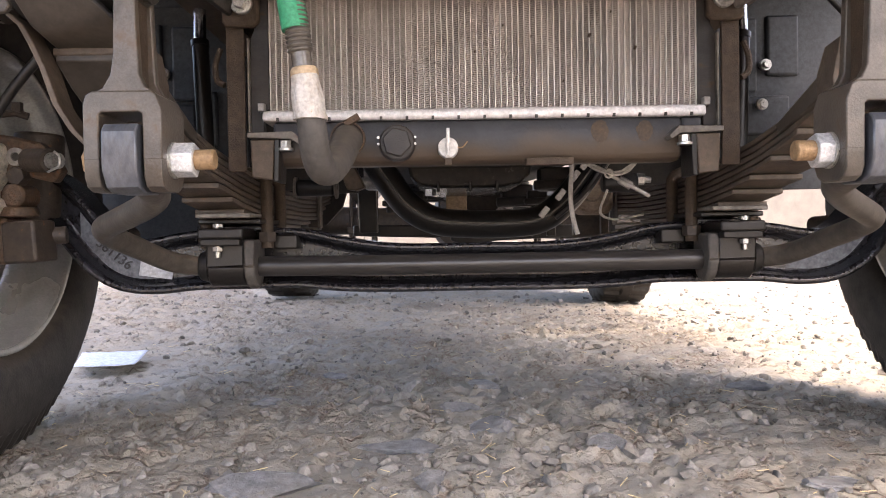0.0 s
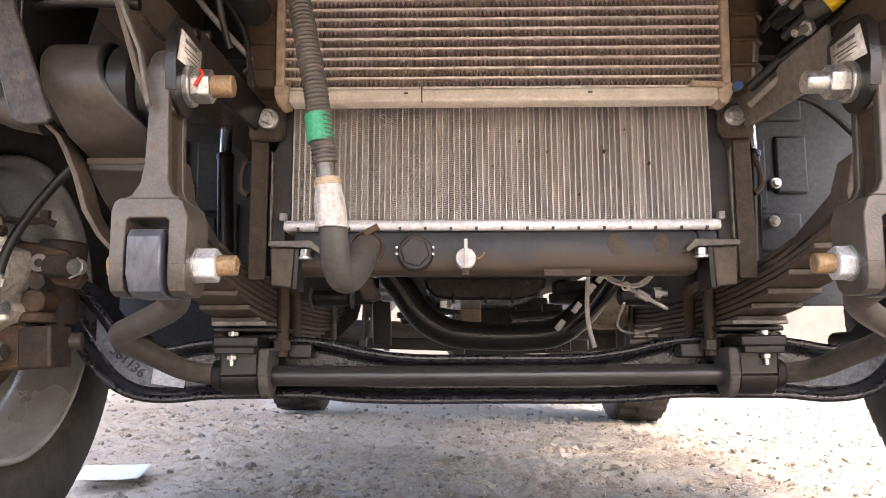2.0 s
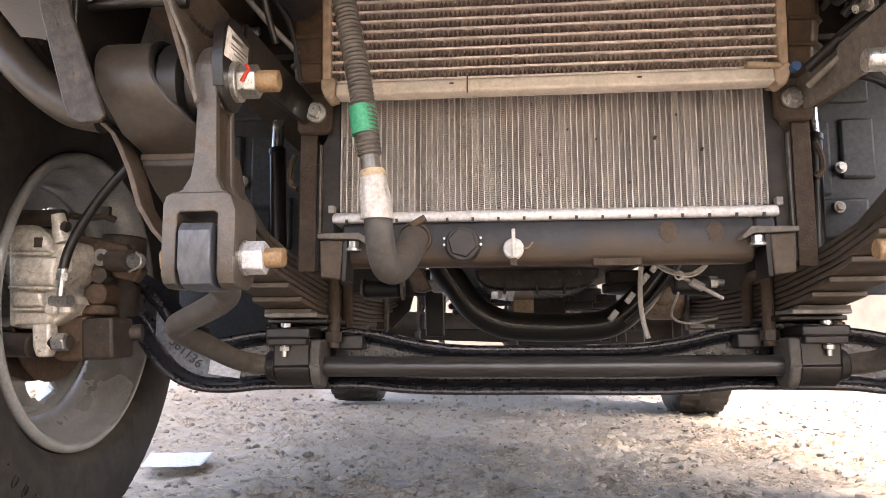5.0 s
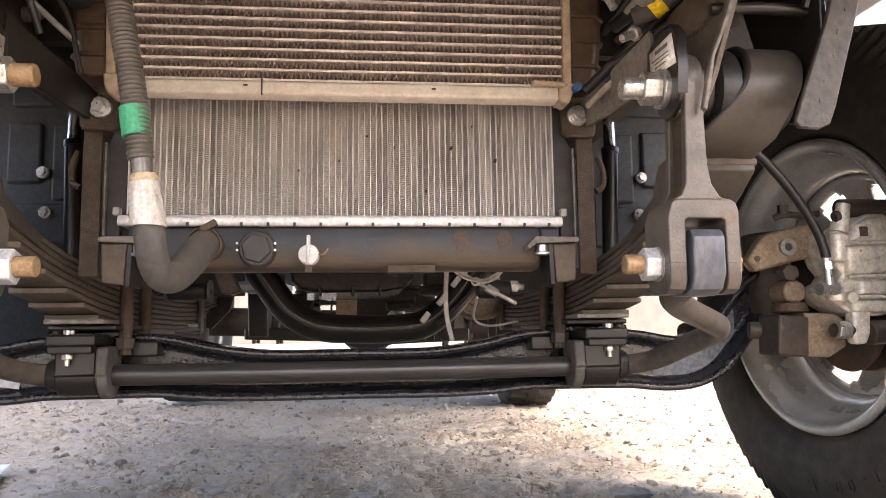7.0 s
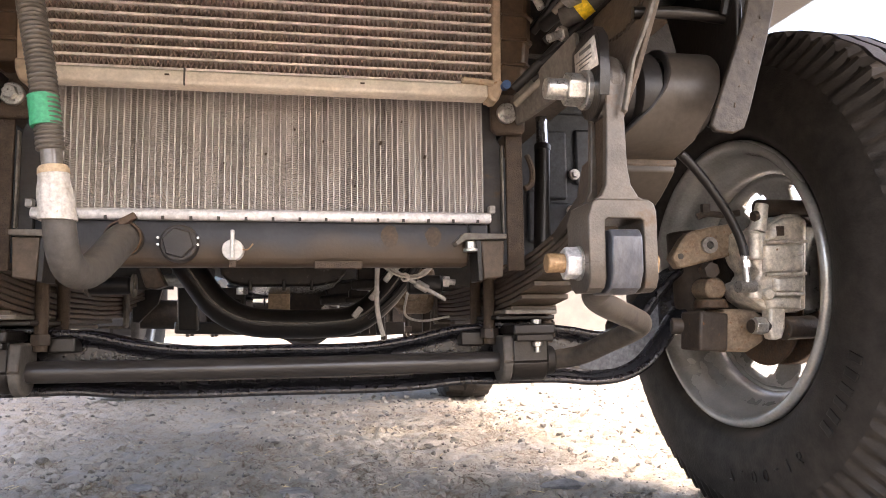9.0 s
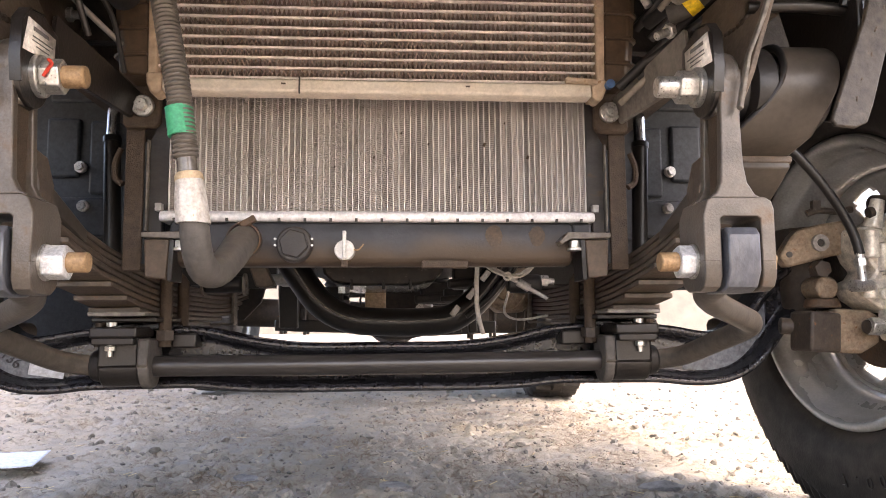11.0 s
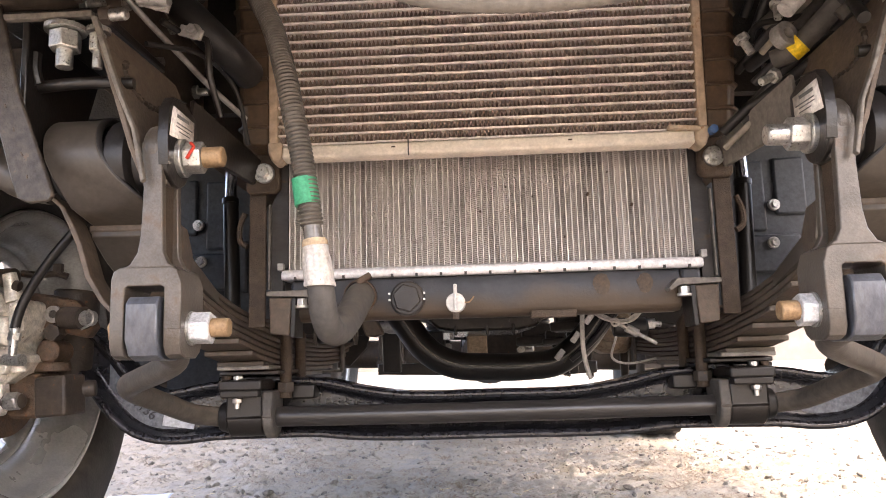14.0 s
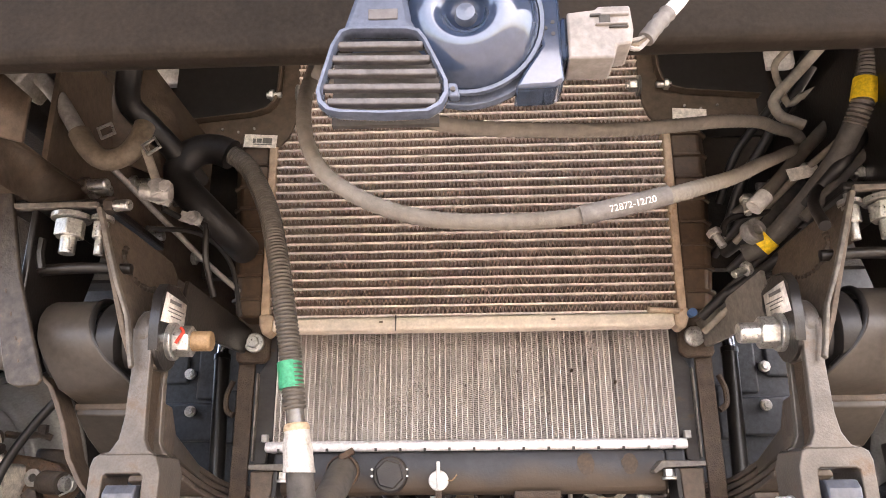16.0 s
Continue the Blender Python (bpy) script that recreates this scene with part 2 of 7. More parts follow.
ENGINE = surf("dark_engine_metal", (0.020, 0.0165, 0.0135), (0.034, 0.027, 0.021), 0.5, dust=0.05, bump=0.5, spec=0.3)
HORN_BLUE = surf("blue_grey_horn_plastic", (0.026, 0.040, 0.072), (0.021, 0.033, 0.060), 0.06, bump=0.02, coat=0.5, contrast=0.1, spec=0.6)
HORN_SLAT = surf("dusty_grille_slat", (0.115, 0.108, 0.108), (0.085, 0.078, 0.076), 0.5, bump=0.1, dust=0.15)
CONNECTOR = surf("dull_white_connector", (0.235, 0.215, 0.20), (0.195, 0.178, 0.165), 0.45, bump=0.1)
HORN_PALE = surf("pale_horn_grille_plastic", (0.075, 0.090, 0.125), (0.058, 0.070, 0.10), 0.22, bump=0.05, dust=0.06, contrast=0.15, spec=0.5)
ELBOW_TAN = surf("tan_rubber_elbow", (0.135, 0.108, 0.078), (0.105, 0.082, 0.058), 0.55, bump=0.15, dust=0.2, dust_col=(0.34, 0.27, 0.2))
PIPE_BEIGE = surf("beige_hydraulic_pipe", (0.22, 0.19, 0.155), (0.27, 0.235, 0.19), 0.6, bump=0.2, dust=0.2)
BEAM_BROWN = surf("dusty_front_beam_paint", (0.016, 0.0115, 0.008), (0.012, 0.0087, 0.0062), 0.6, dust=0.2, bump=0.1, scale=8, dust_col=(0.03, 0.022, 0.016), spec=0.15)
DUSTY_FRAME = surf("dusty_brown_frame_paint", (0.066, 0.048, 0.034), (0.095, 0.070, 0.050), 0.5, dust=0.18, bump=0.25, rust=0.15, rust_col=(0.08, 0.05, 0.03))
EDGE_GREY = surf("worn_grey_plate_paint", (0.115, 0.103, 0.09), (0.165, 0.145, 0.12), 0.5, dust=0.25, bump=0.3, contrast=0.4)
STONE = surf("grey_trap_stone", (0.15, 0.143, 0.134), (0.22, 0.20, 0.175), 0.85, bump=0.8, scale=25, dust=0.35, dust_col=(0.35, 0.31, 0.255), contrast=0.4, island=0.3)
SLAB = surf("blue_grey_slab_stone", (0.15, 0.155, 0.165), (0.215, 0.205, 0.195), 0.75, bump=1.0, scale=18, dust=0.22, dust_col=(0.31, 0.275, 0.23), contrast=0.4)
STRAW = surf("dry_straw", (0.55, 0.45, 0.27), (0.45, 0.36, 0.2), 0.8, bump=0)
PAPER = surf("crumpled_pale_paper", (0.50, 0.53, 0.60), (0.45, 0.48, 0.55), 0.7, bump=0.1)
BLUE_LABEL = surf("torn_pale_blue_label", (0.45, 0.47, 0.5), (0.55, 0.56, 0.56), 0.5, bump=0.2, scale=60)
RUST_STAIN = surf("brown_rust_stain", (0.070, 0.047, 0.029), (0.046, 0.036, 0.028), 0.6, bump=0.1, scale=90)
# blue grey that paints the sky's reflection onto the axle web
WEB_SHEEN = surf("blue_grey_sky_sheen", (0.13, 0.14, 0.155), (0.08, 0.085, 0.095), 0.4, bump=0.3, scale=40, contrast=0.4)
DIGITS = surf("raised_dark_digits", (0.03, 0.03, 0.034), None, 0.5, bump=0.1)
WIRE_PALE = surf("pale_wire_sheath", (0.42, 0.395, 0.36), (0.34, 0.315, 0.28), 0.5, bump=0.05, scale=60)
SHOCK_SILVER = surf("chromed_tube", (0.6, 0.62, 0.66), None, 0.18, metal=0.9, bump=0.02)
GLASS_TUBE = surf("smoky_clear_tube", (0.09, 0.08, 0.07), (0.20, 0.18, 0.155), 0.12, bump=0.05, coat=0.4)
BLUE_FILM = surf("blue_protective_paint", (0.05, 0.11, 0.24), None, 0.4, bump=0.1)


def ground_material():
    m = bpy.data.materials.new("stony_earth")
    m.use_nodes = True
    n, ln = m.node_tree.nodes, m.node_tree.links.new
    bs = n["Principled BSDF"]
    geo = n.new("ShaderNodeNewGeometry")
    tex = []
    for sc, det in ((1.3, 6), (9, 6), (55, 5), (240, 3)):
        t = n.new("ShaderNodeTexNoise")
        t.inputs["Scale"].default_value, t.inputs["Detail"].default_value, t.inputs["Roughness"].default_value = sc, det, 0.65
        ln(geo.outputs["Position"], t.inputs["Vector"])
        tex.append(t)

    def mix(f, a, b, lo, hi):
        r = n.new("ShaderNodeMapRange")
        r.inputs["From Min"].default_value, r.inputs["From Max"].default_value = lo, hi
        ln(f, r.inputs["Value"])
        x = n.new("ShaderNodeMix")
        x.data_type = "RGBA"
        ln(r.outputs["Result"], x.inputs[0])
        for v, i in ((a, 6), (b, 7)):
            if isinstance(v, tuple):
                x.inputs[i].default_value = (*v, 1)
            else:
                ln(v, x.inputs[i])
        return x.outputs[2]
    c = mix(tex[0].outputs["Fac"], (0.312, 0.276, 0.224), (0.366, 0.329, 0.272), 0.4, 0.6)
    c = mix(tex[1].outputs["Fac"], c, (0.277, 0.266, 0.245), 0.45, 0.66)
    # hollows of the bump coloured darker, as crevice shade
    c = mix(tex[2].outputs["Fac"], (0.20, 0.155, 0.115), c, 0.26, 0.46)
    c = mix(tex[3].outputs["Fac"], c, (0.357, 0.324, 0.275), 0.55, 0.85)
    # cracked crust between broken pieces, cracks coloured dark like shaded crevices
    warp = n.new("ShaderNodeVectorMath")
    warp.operation = "MULTIPLY_ADD"
    ln(tex[1].outputs["Color"], warp.inputs[0])
    warp.inputs[1].default_value = (0.05, 0.05, 0.05)
    ln(geo.outputs["Position"], warp.inputs[2])
    edges = []
    for sc in (26, 60):
        e = n.new("ShaderNodeTexVoronoi")
        e.feature = "DISTANCE_TO_EDGE"
        e.inputs["Scale"].default_value = sc
        ln(warp.outputs[0], e.inputs["Vector"])
        r = n.new("ShaderNodeMapRange")
        r.inputs["From Max"].default_value = 0.10
        ln(e.outputs["Distance"], r.inputs["Value"])
        k = n.new("ShaderNodeMapRange")
        k.inputs["From Min"].default_value, k.inputs["From Max"].default_value = 0.38, 0.50
        ln(tex[1].outputs["Fac"] if sc == 26 else tex[0].outputs["Fac"], k.inputs["Value"])
        mx = n.new("ShaderNodeMath")
        mx.operation = "MAXIMUM"
        ln(r.outputs["Result"], mx.inputs[0])
        ln(k.outputs["Result"], mx.inputs[1])
        edges.append(mx.outputs[0])
    ep = n.new("ShaderNodeMath")
    ep.operation = "MULTIPLY"
    ln(edges[0], ep.inputs[0])
    ln(edges[1], ep.inputs[1])
    c = mix(ep.outputs[0], (0.24, 0.19, 0.145), c, 0.0, 0.8)
    ln(c, bs.inputs["Base Color"])
    bs.inputs["Roughness"].default_value = 0.95
    bs.inputs["Specular IOR Level"].default_value = 0.2
    b1, b2 = n.new("ShaderNodeBump"), n.new("ShaderNodeBump")
    b1.inputs["Strength"].default_value, b1.inputs["Distance"].default_value = 0.5, 0.010
    b2.inputs["Strength"].default_value, b2.inputs["Distance"].default_value = 0.6, 0.004
    ln(tex[2].outputs["Fac"], b1.inputs["Height"])
    ln(tex[3].outputs["Fac"], b2.inputs["Height"])
    ln(b1.outputs["Normal"], b2.inputs["Normal"])
    b3 = n.new("ShaderNodeBump")
    b3.inputs["Strength"].default_value, b3.inputs["Distance"].default_value = 0.8, 0.010
    ln(ep.outputs[0], b3.inputs["Height"])
    ln(b2.outputs["Normal"], b3.inputs["Normal"])
    ln(b3.outputs["Normal"], bs.inputs["Normal"])
    return m


GROUND = ground_material()


# ---- mesh helpers ----
def curve_points(pts, step=0.01):
    """Catmull-Rom through the points, resampled at about that step."""
    p = [Vector(q) for q in pts]
    p = [p[0] * 2 - p[1]] + p + [p[-1] * 2 - p[-2]]
    out = []
    for i in range(1, len(p) - 2):
        a, b, c, d = p[i - 1], p[i], p[i + 1], p[i + 2]
        k = max(2, int((c - b).length / step))
        for j in range(k):
            t = j / k
            out.append(0.5 * ((2 * b) + (c - a) * t + (2 * a - 5 * b + 4 * c - d) * t * t + (3 * b - a - 3 * c + d) * t ** 3))
    out.append(p[-2])
    return out


class Shape:
    """Gathers the faces of one part."""

    def __init__(self):
        self.v, self.f = [], []

    def add(self, verts, faces):
        k = len(self.v)
        self.v += [tuple(q) for q in verts]
        self.f += [tuple(i + k for i in q) for q in faces]
        return self

    def box(self, c, size, rot=(0, 0, 0)):
        e = Euler([radians(a) for a in rot]).to_matrix()
        h = [s / 2 for s in size]
        vs = [Vector(c) + e @ Vector((x * h[0], y * h[1], z * h[2])) for x in (-1, 1) for y in (-1, 1) for z in (-1, 1)]
        return self.add(vs, [(0, 1, 3, 2), (4, 6, 7, 5), (0, 4, 5, 1), (2, 3, 7, 6), (0, 2, 6, 4), (1, 5, 7, 3)])

    def prism(self, poly, axis, a, b):
        """poly: points in the other two axes, in xyz order."""
        def put(q, h):
            return {"x": (h, q[0], q[1]), "y": (q[0], h, q[1]), "z": (q[0], q[1], h)}[axis]
        n = len(poly)
        vs = [put(q, a) for q in poly] + [put(q, b) for q in poly]
        fs = [tuple(range(n))[::-1], tuple(range(n, 2 * n))] + [(i, (i + 1) % n, n + (i + 1) % n, n + i) for i in range(n)]
        return self.add(vs, fs)

    def rings(self, rings, closed=False, caps=True):
        n = len(rings[0])
        vs = [q for r in rings for q in r]
        m = len(rings)
        fs = []
        for i in range(m if closed else m - 1):
            for j in range(n):
                fs.append((i * n + j, i * n + (j + 1) % n, ((i + 1) % m) * n + (j + 1) % n, ((i + 1) % m) * n + j))
        if caps and not closed:
            fs += [tuple(range(n))[::-1], tuple(range((m - 1) * n, m * n))]
        return self.add(vs, fs)

    def tube(self, pts, r, n=14, step=0.01, radius=None):
        p = curve_points(pts, step) if step else [Vector(q) for q in pts]
        t0 = (p[1] - p[0]).normalized()
        u = t0.orthogonal().normalized()
        rings, run = [], 0.0
        for i, q in enumerate(p):
            t = (p[min(i + 1, len(p) - 1)] - p[max(i - 1, 0)]).normalized()
            u = (u - t * u.dot(t)).normalized()
            w = t.cross(u)
            run += (q - p[i - 1]).length if i else 0
            rr = radius(run) if radius else r
            rings.append([q + (u * math.cos(2 * math.pi * k / n) + w * math.sin(2 * math.pi * k / n)) * rr for k in range(n)])
        return self.rings(rings)

    def cyl(self, a, b, r, r2=None, n=20):
        a, b = Vector(a), Vector(b)
        t = (b - a).normalized()
        u = t.orthogonal().normalized()
        w = t.cross(u)
        r2 = r if r2 is None else r2
        ring = lambda c, q: [c + (u * math.cos(2 * math.pi * k / n) + w * math.sin(2 * math.pi * k / n)) * q for k in range(n)]
        return self.rings([ring(a, r), ring(b, r2)])

    def lathe(self, prof, o, axis, n=48, closed=False):
        """prof: (radius, height along axis) points; an open shell unless closed."""
        o, t = Vector(o), Vector(axis).normalized()
        u = t.orthogonal().normalized()
        w = t.cross(u)
        rings = []
        for k in range(n):
            d = u * math.cos(2 * math.pi * k / n) + w * math.sin(2 * math.pi * k / n)
            rings.append([o + t * h + d * r for r, h in prof])
        m = len(prof)
        vs = [q for r in rings for q in r]
        fs = []
        for k in range(n):
            for j in range(m if closed else m - 1):
                fs.append((k * m + j, k * m + (j + 1) % m, ((k + 1) % n) * m + (j + 1) % m, ((k + 1) % n) * m + j))
        return self.add(vs, fs)


def mesh_of(name, shape, mat, offset=(0, 0, 0), smooth=38):
    me = bpy.data.meshes.new(name)
    o = Vector(offset)
    me.from_pydata([Vector(q) - o for q in shape.v], [], shape.f)
    bm = bmesh.new()
    bm.from_mesh(me)
    bmesh.ops.recalc_face_normals(bm, faces=bm.faces)
    bm.to_mesh(me)
    bm.free()
    me.materials.append(mat)
    if smooth:
        me.polygons.foreach_set("use_smooth", [True] * len(me.polygons))
        me.set_sharp_from_angle(angle=radians(smooth))
    return me


def thing(name, loc, label, category, group="", kind=""):
    ob = new(name)
    ob.location = loc
    ob.empty_display_size = 0.02
    return tagged(ob, label, category, group, kind)


def part(name, shape, mat, parent, label="", bevel=0.0, seg=2, smooth=38, thick=0.0):
    root = parent
    while root.parent:
        root = root.parent
    ob = new(name, mesh_of(name, shape, mat, root.location, smooth))
    ob.parent = parent
    if thick:
        md = ob.modifiers.new("thickness", "SOLIDIFY")
        md.thickness, md.offset = thick, 0
    if bevel:
        md = ob.modifiers.new("edge", "BEVEL")
        md.width, md.segments, md.limit_method, md.angle_limit = bevel, seg, "ANGLE", radians(42)
    if label:
        ob["label"] = label
    return ob


def single(name, shape, mat, loc, label, category, group="", kind="", bevel=0.0, smooth=38, thick=0.0):
    ob = new(name, mesh_of(name, shape, mat, loc, smooth))
    ob.location = loc
    if thick:
        md = ob.modifiers.new("thickness", "SOLIDIFY")
        md.thickness, md.offset = thick, 0
    if bevel:
        md = ob.modifiers.new("edge", "BEVEL")
        md.width, md.segments, md.limit_method, md.angle_limit = bevel, 2, "ANGLE", radians(42)
    return tagged(ob, label, category, group, kind)


def arc(c, r, a0, a1, n=8):
    return [(c[0] + r * math.cos(radians(a0 + (a1 - a0) * i / n)), c[1] + r * math.sin(radians(a0 + (a1 - a0) * i / n))) for i in range(n + 1)]


def hex_nut(a, b, r):
    s = Shape().cyl(a, b, r, n=6)
    return s


def lettering(name, text, size, depth, mat, m, parent, label=""):
    cu = bpy.data.curves.new(name, "FONT")
    cu.body, cu.size, cu.extrude, cu.align_x, cu.align_y = text, size, depth, "CENTER", "CENTER"
    tmp = bpy.data.objects.new(name, cu)
    scene.collection.objects.link(tmp)
    me = bpy.data.meshes.new_from_object(tmp.evaluated_get(bpy.context.evaluated_depsgraph_get()))
    bpy.data.objects.remove(tmp)
    me.name = name
    me.materials.clear()
    me.materials.append(mat)
    root = parent
    while root.parent:
        root = root.parent
    me.transform(Matrix.Translation(-root.location) @ m)
    ob = new(name, me)
    ob.parent = parent
    if label:
        ob["label"] = label
    return ob


def basis(o, xdir, ydir):
    """A pose whose x and y axes run along the two directions."""
    x = Vector(xdir).normalized()
    z = x.cross(Vector(ydir)).normalized()
    y = z.cross(x)
    m = Matrix((x, y, z)).transposed().to_4x4()
    m.translation = o
    return m


# ---- ground ----
def clod(x, y, k, seed):
    """Broken crust: flat tilted pieces of uneven height with cracks between them."""
    d, p = noise.voronoi(Vector((x * k, y * k * 1.25, seed)))
    e = min(1.0, (d[1] - d[0]) / 0.13)
    c = p[0]
    lean = (x * k - c.x) * noise.noise(c * 3.1) + (y * k * 1.25 - c.y) * noise.noise(c * 4.7)
    return e * (2 - e) * (0.45 + 0.9 * noise.noise(c * 5.3) + 0.9 * lean)


def ease(v, lo, hi):
    u = min(1.0, max(0.0, (v - lo) / (hi - lo)))
    return u * u * (3 - 2 * u)


def ground_height(x, y):
    d = math.hypot(x, y - 1.5)
    k = 1.0 if d < 12 else max(0.0, 1 - (d - 12) / 30)
    # ground tipped sideways so the wheels fit the camera's view
    tip = max(-1.6, min(1.6, x)) * (0.011 - 0.045 * ease(y, 1.6, 3.3)) * (1 - ease(d, 5, 9))
    wx = x + 0.035 * noise.noise((x * 8, y * 8, 5.5)) + 0.010 * noise.noise((x * 34, y * 34, 1.5))
    wy = y + 0.035 * noise.noise((x * 8, y * 8, 8.5)) + 0.010 * noise.noise((x * 34, y * 34, 4.5))
    h = 0.022 * noise.noise((x * 1.1, y * 1.1, 0.3)) + 0.010 * noise.noise((x * 5, y * 5, 2.1)) + 0.006 * noise.noise((x * 32, y * 32, 1.7))
    if d < 5:
        rough = 0.22 + 0.78 * ease(noise.noise((x * 1.9, y * 1.9, 6.6)) + 0.2 * ease(y, 1.15, 1.5) - 0.25 * ease(x, 0.1, 0.7), -0.12, 0.38)
        h += rough * (0.012 * clod(wx, wy, 11, 1.5) + 0.012 * clod(wx, wy, 24, 3.5)) + (0.3 + 0.7 * rough) * 0.006 * clod(wx, wy, 52, 6.5)
        h += 0.004 * noise.noise((x * 75, y * 75, 2.2)) - 0.006
    return h * k + tip - 0.004


def ground_axis(lo, hi, near_lo, near_hi, step):
    v = list(np.arange(near_lo, near_hi, step))
    s, q = step, v[-1]
    while q < hi:
        s *= 1.10
        q += s
        v.append(q)
    s, q = step, v[0]
    while q > lo:
        s *= 1.10
        q -= s
        v.insert(0, q)
    return v


def build_ground():
    xs = ground_axis(-900, 900, -1.5, 1.6, 0.0075)
    ys = ground_axis(-900, 1500, 0.75, 3.1, 0.0075)
    vs = [(x, y, ground_height(x, y)) for y in ys for x in xs]
    w = len(xs)
    fs = [(j * w + i, j * w + i + 1, (j + 1) * w + i + 1, (j + 1) * w + i) for j in range(len(ys) - 1) for i in range(w - 1)]
    me = bpy.data.meshes.new("ground")
    me.from_pydata(vs, [], fs)
    me.materials.append(GROUND)
    me.polygons.foreach_set("use_smooth", [True] * len(me.polygons))
    tagged(new("ground", me), "dry brown stony earth yard under the truck", "ground", kind="structure")


build_ground()

# low far wall, added as a beige backdrop to the gap beside the spring
far = Shape()
for k in range(16):
    far.box((-44 + k * 5.5, 26, 1.45 + 0.08 * (k % 2)), (5.48, 0.3, 3.1)).box((-44 + k * 5.5, 26, 3.06 + 0.08 * (k % 2)), (5.5, 0.42, 0.12))
single("wall_far", far, WALL_PLASTER, (0, 26, 0), "pale beige wall added far across the yard as a backdrop", "wall", kind="structure")

# unseen cab box, sized to set the edge of the ground shade
single("cab", Shape().box((0, 0.35, 2.65), (2.0, 1.70, 3.0)), BLACK_PAINT, (0, 0.45, 1.15), "unseen truck cab as a box, sized to shade the ground", "cab", kind="structure")
# unseen load body; slots cut to put sun streaks on the ground
deck = Shape().box((0.17, 3.47, 2.23), (1.90, 3.06, 2.20))
for xa, xb, ya, yb in ((-0.78, 1.12, 1.21, 1.37), (-0.78, 0.66, 1.37, 1.475), (0.86, 1.12, 1.37, 1.44), (-0.78, 1.12, 1.475, 1.72), (-0.78, 0.47, 1.72, 1.94), (0.60, 0.74, 1.77, 1.83), (0.70, 1.00, 1.86, 1.94)):
    deck.box(((xa + xb) / 2, (ya + yb) / 2, 1.13), (xb - xa, yb - ya, 0.03))
single("load_deck", deck, BLACK_PAINT, (0, 3.5, 1.13), "unseen load body block, slotted to let sun streaks through", "load deck", kind="structure")
# arch boxes added to block sky and sun, left one lower for the view
for s in (-1, 1):
    single("wheel_arch_" + ("west" if s < 0 else "east"), Shape().box((s * 0.77, 0.98, 1.04 if s > 0 else 1.0), (0.46, 1.2, 0.20 if s > 0 else 0.28)), BLACK_PAINT, (s * 0.77, 0.98, 0.94), "dark underside of the cab wheel arch", "wheel arch", kind="structure", bevel=0.02)


# ---- frame and front beam ----
def frame_rail(s):
    t = thing("frame_rail", (s * 0.45, 0.6, 0.73), "dusty dark steel channel rail of the truck frame", "frame rail", "frame rails")
    # right web black: the dark space on that side is put into its colour
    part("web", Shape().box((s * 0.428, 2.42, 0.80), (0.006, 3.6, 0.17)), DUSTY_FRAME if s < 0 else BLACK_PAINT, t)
    part("flange", Shape().box((s * 0.459, 2.42, 0.718), (0.056, 3.6, 0.006)), DUSTY_FRAME, t)
    part("flange", Shape().box((s * 0.459, 2.42, 0.882), (0.056, 3.6, 0.006)), DUSTY_FRAME, t)
    for y, z in ((0.71, 0.742), (0.80, 0.79), (0.86, 0.74), (0.93, 0.82), (1.02, 0.76)):
        part("bolt", Shape().cyl((s * 0.425, y, z), (s * 0.402, y, z), 0.006, n=14).cyl((s * 0.425, y, z), (s * 0.418, y, z), 0.010, n=6), ZINC, t, "zinc plated bolt")


for s in (-1, 1):
    frame_rail(s)

beam = thing("front_crossbeam", (0, 0.415, 0.71), "dusty brown black front cross beam of the frame", "beam")
part("web", Shape().prism([(0.400, 0.722), (0.406, 0.714), (0.416, 0.7125), (0.426, 0.716), (0.430, 0.725), (0.430, 0.90), (0.400, 0.90)], "x", -0.75, 0.75), BEAM_BROWN, beam, bevel=0.003)
for s in (-1, 1):
    # right stay blackened likewise, its shade painted in
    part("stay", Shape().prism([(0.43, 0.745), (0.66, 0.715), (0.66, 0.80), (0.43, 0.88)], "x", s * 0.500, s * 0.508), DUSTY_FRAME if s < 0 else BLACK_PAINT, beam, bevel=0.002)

single("stay_tube", Shape().tube([(-0.70, 0.76, 0.76), (-0.62, 0.755, 0.672), (-0.56, 0.75, 0.605), (-0.51, 0.75, 0.566), (-0.47, 0.75, 0.555)], 0.0195, 18), SPRING_EYE, (-0.56, 0.75, 0.60), "dusty black curved stay tube beside the spring hanger", "tube")


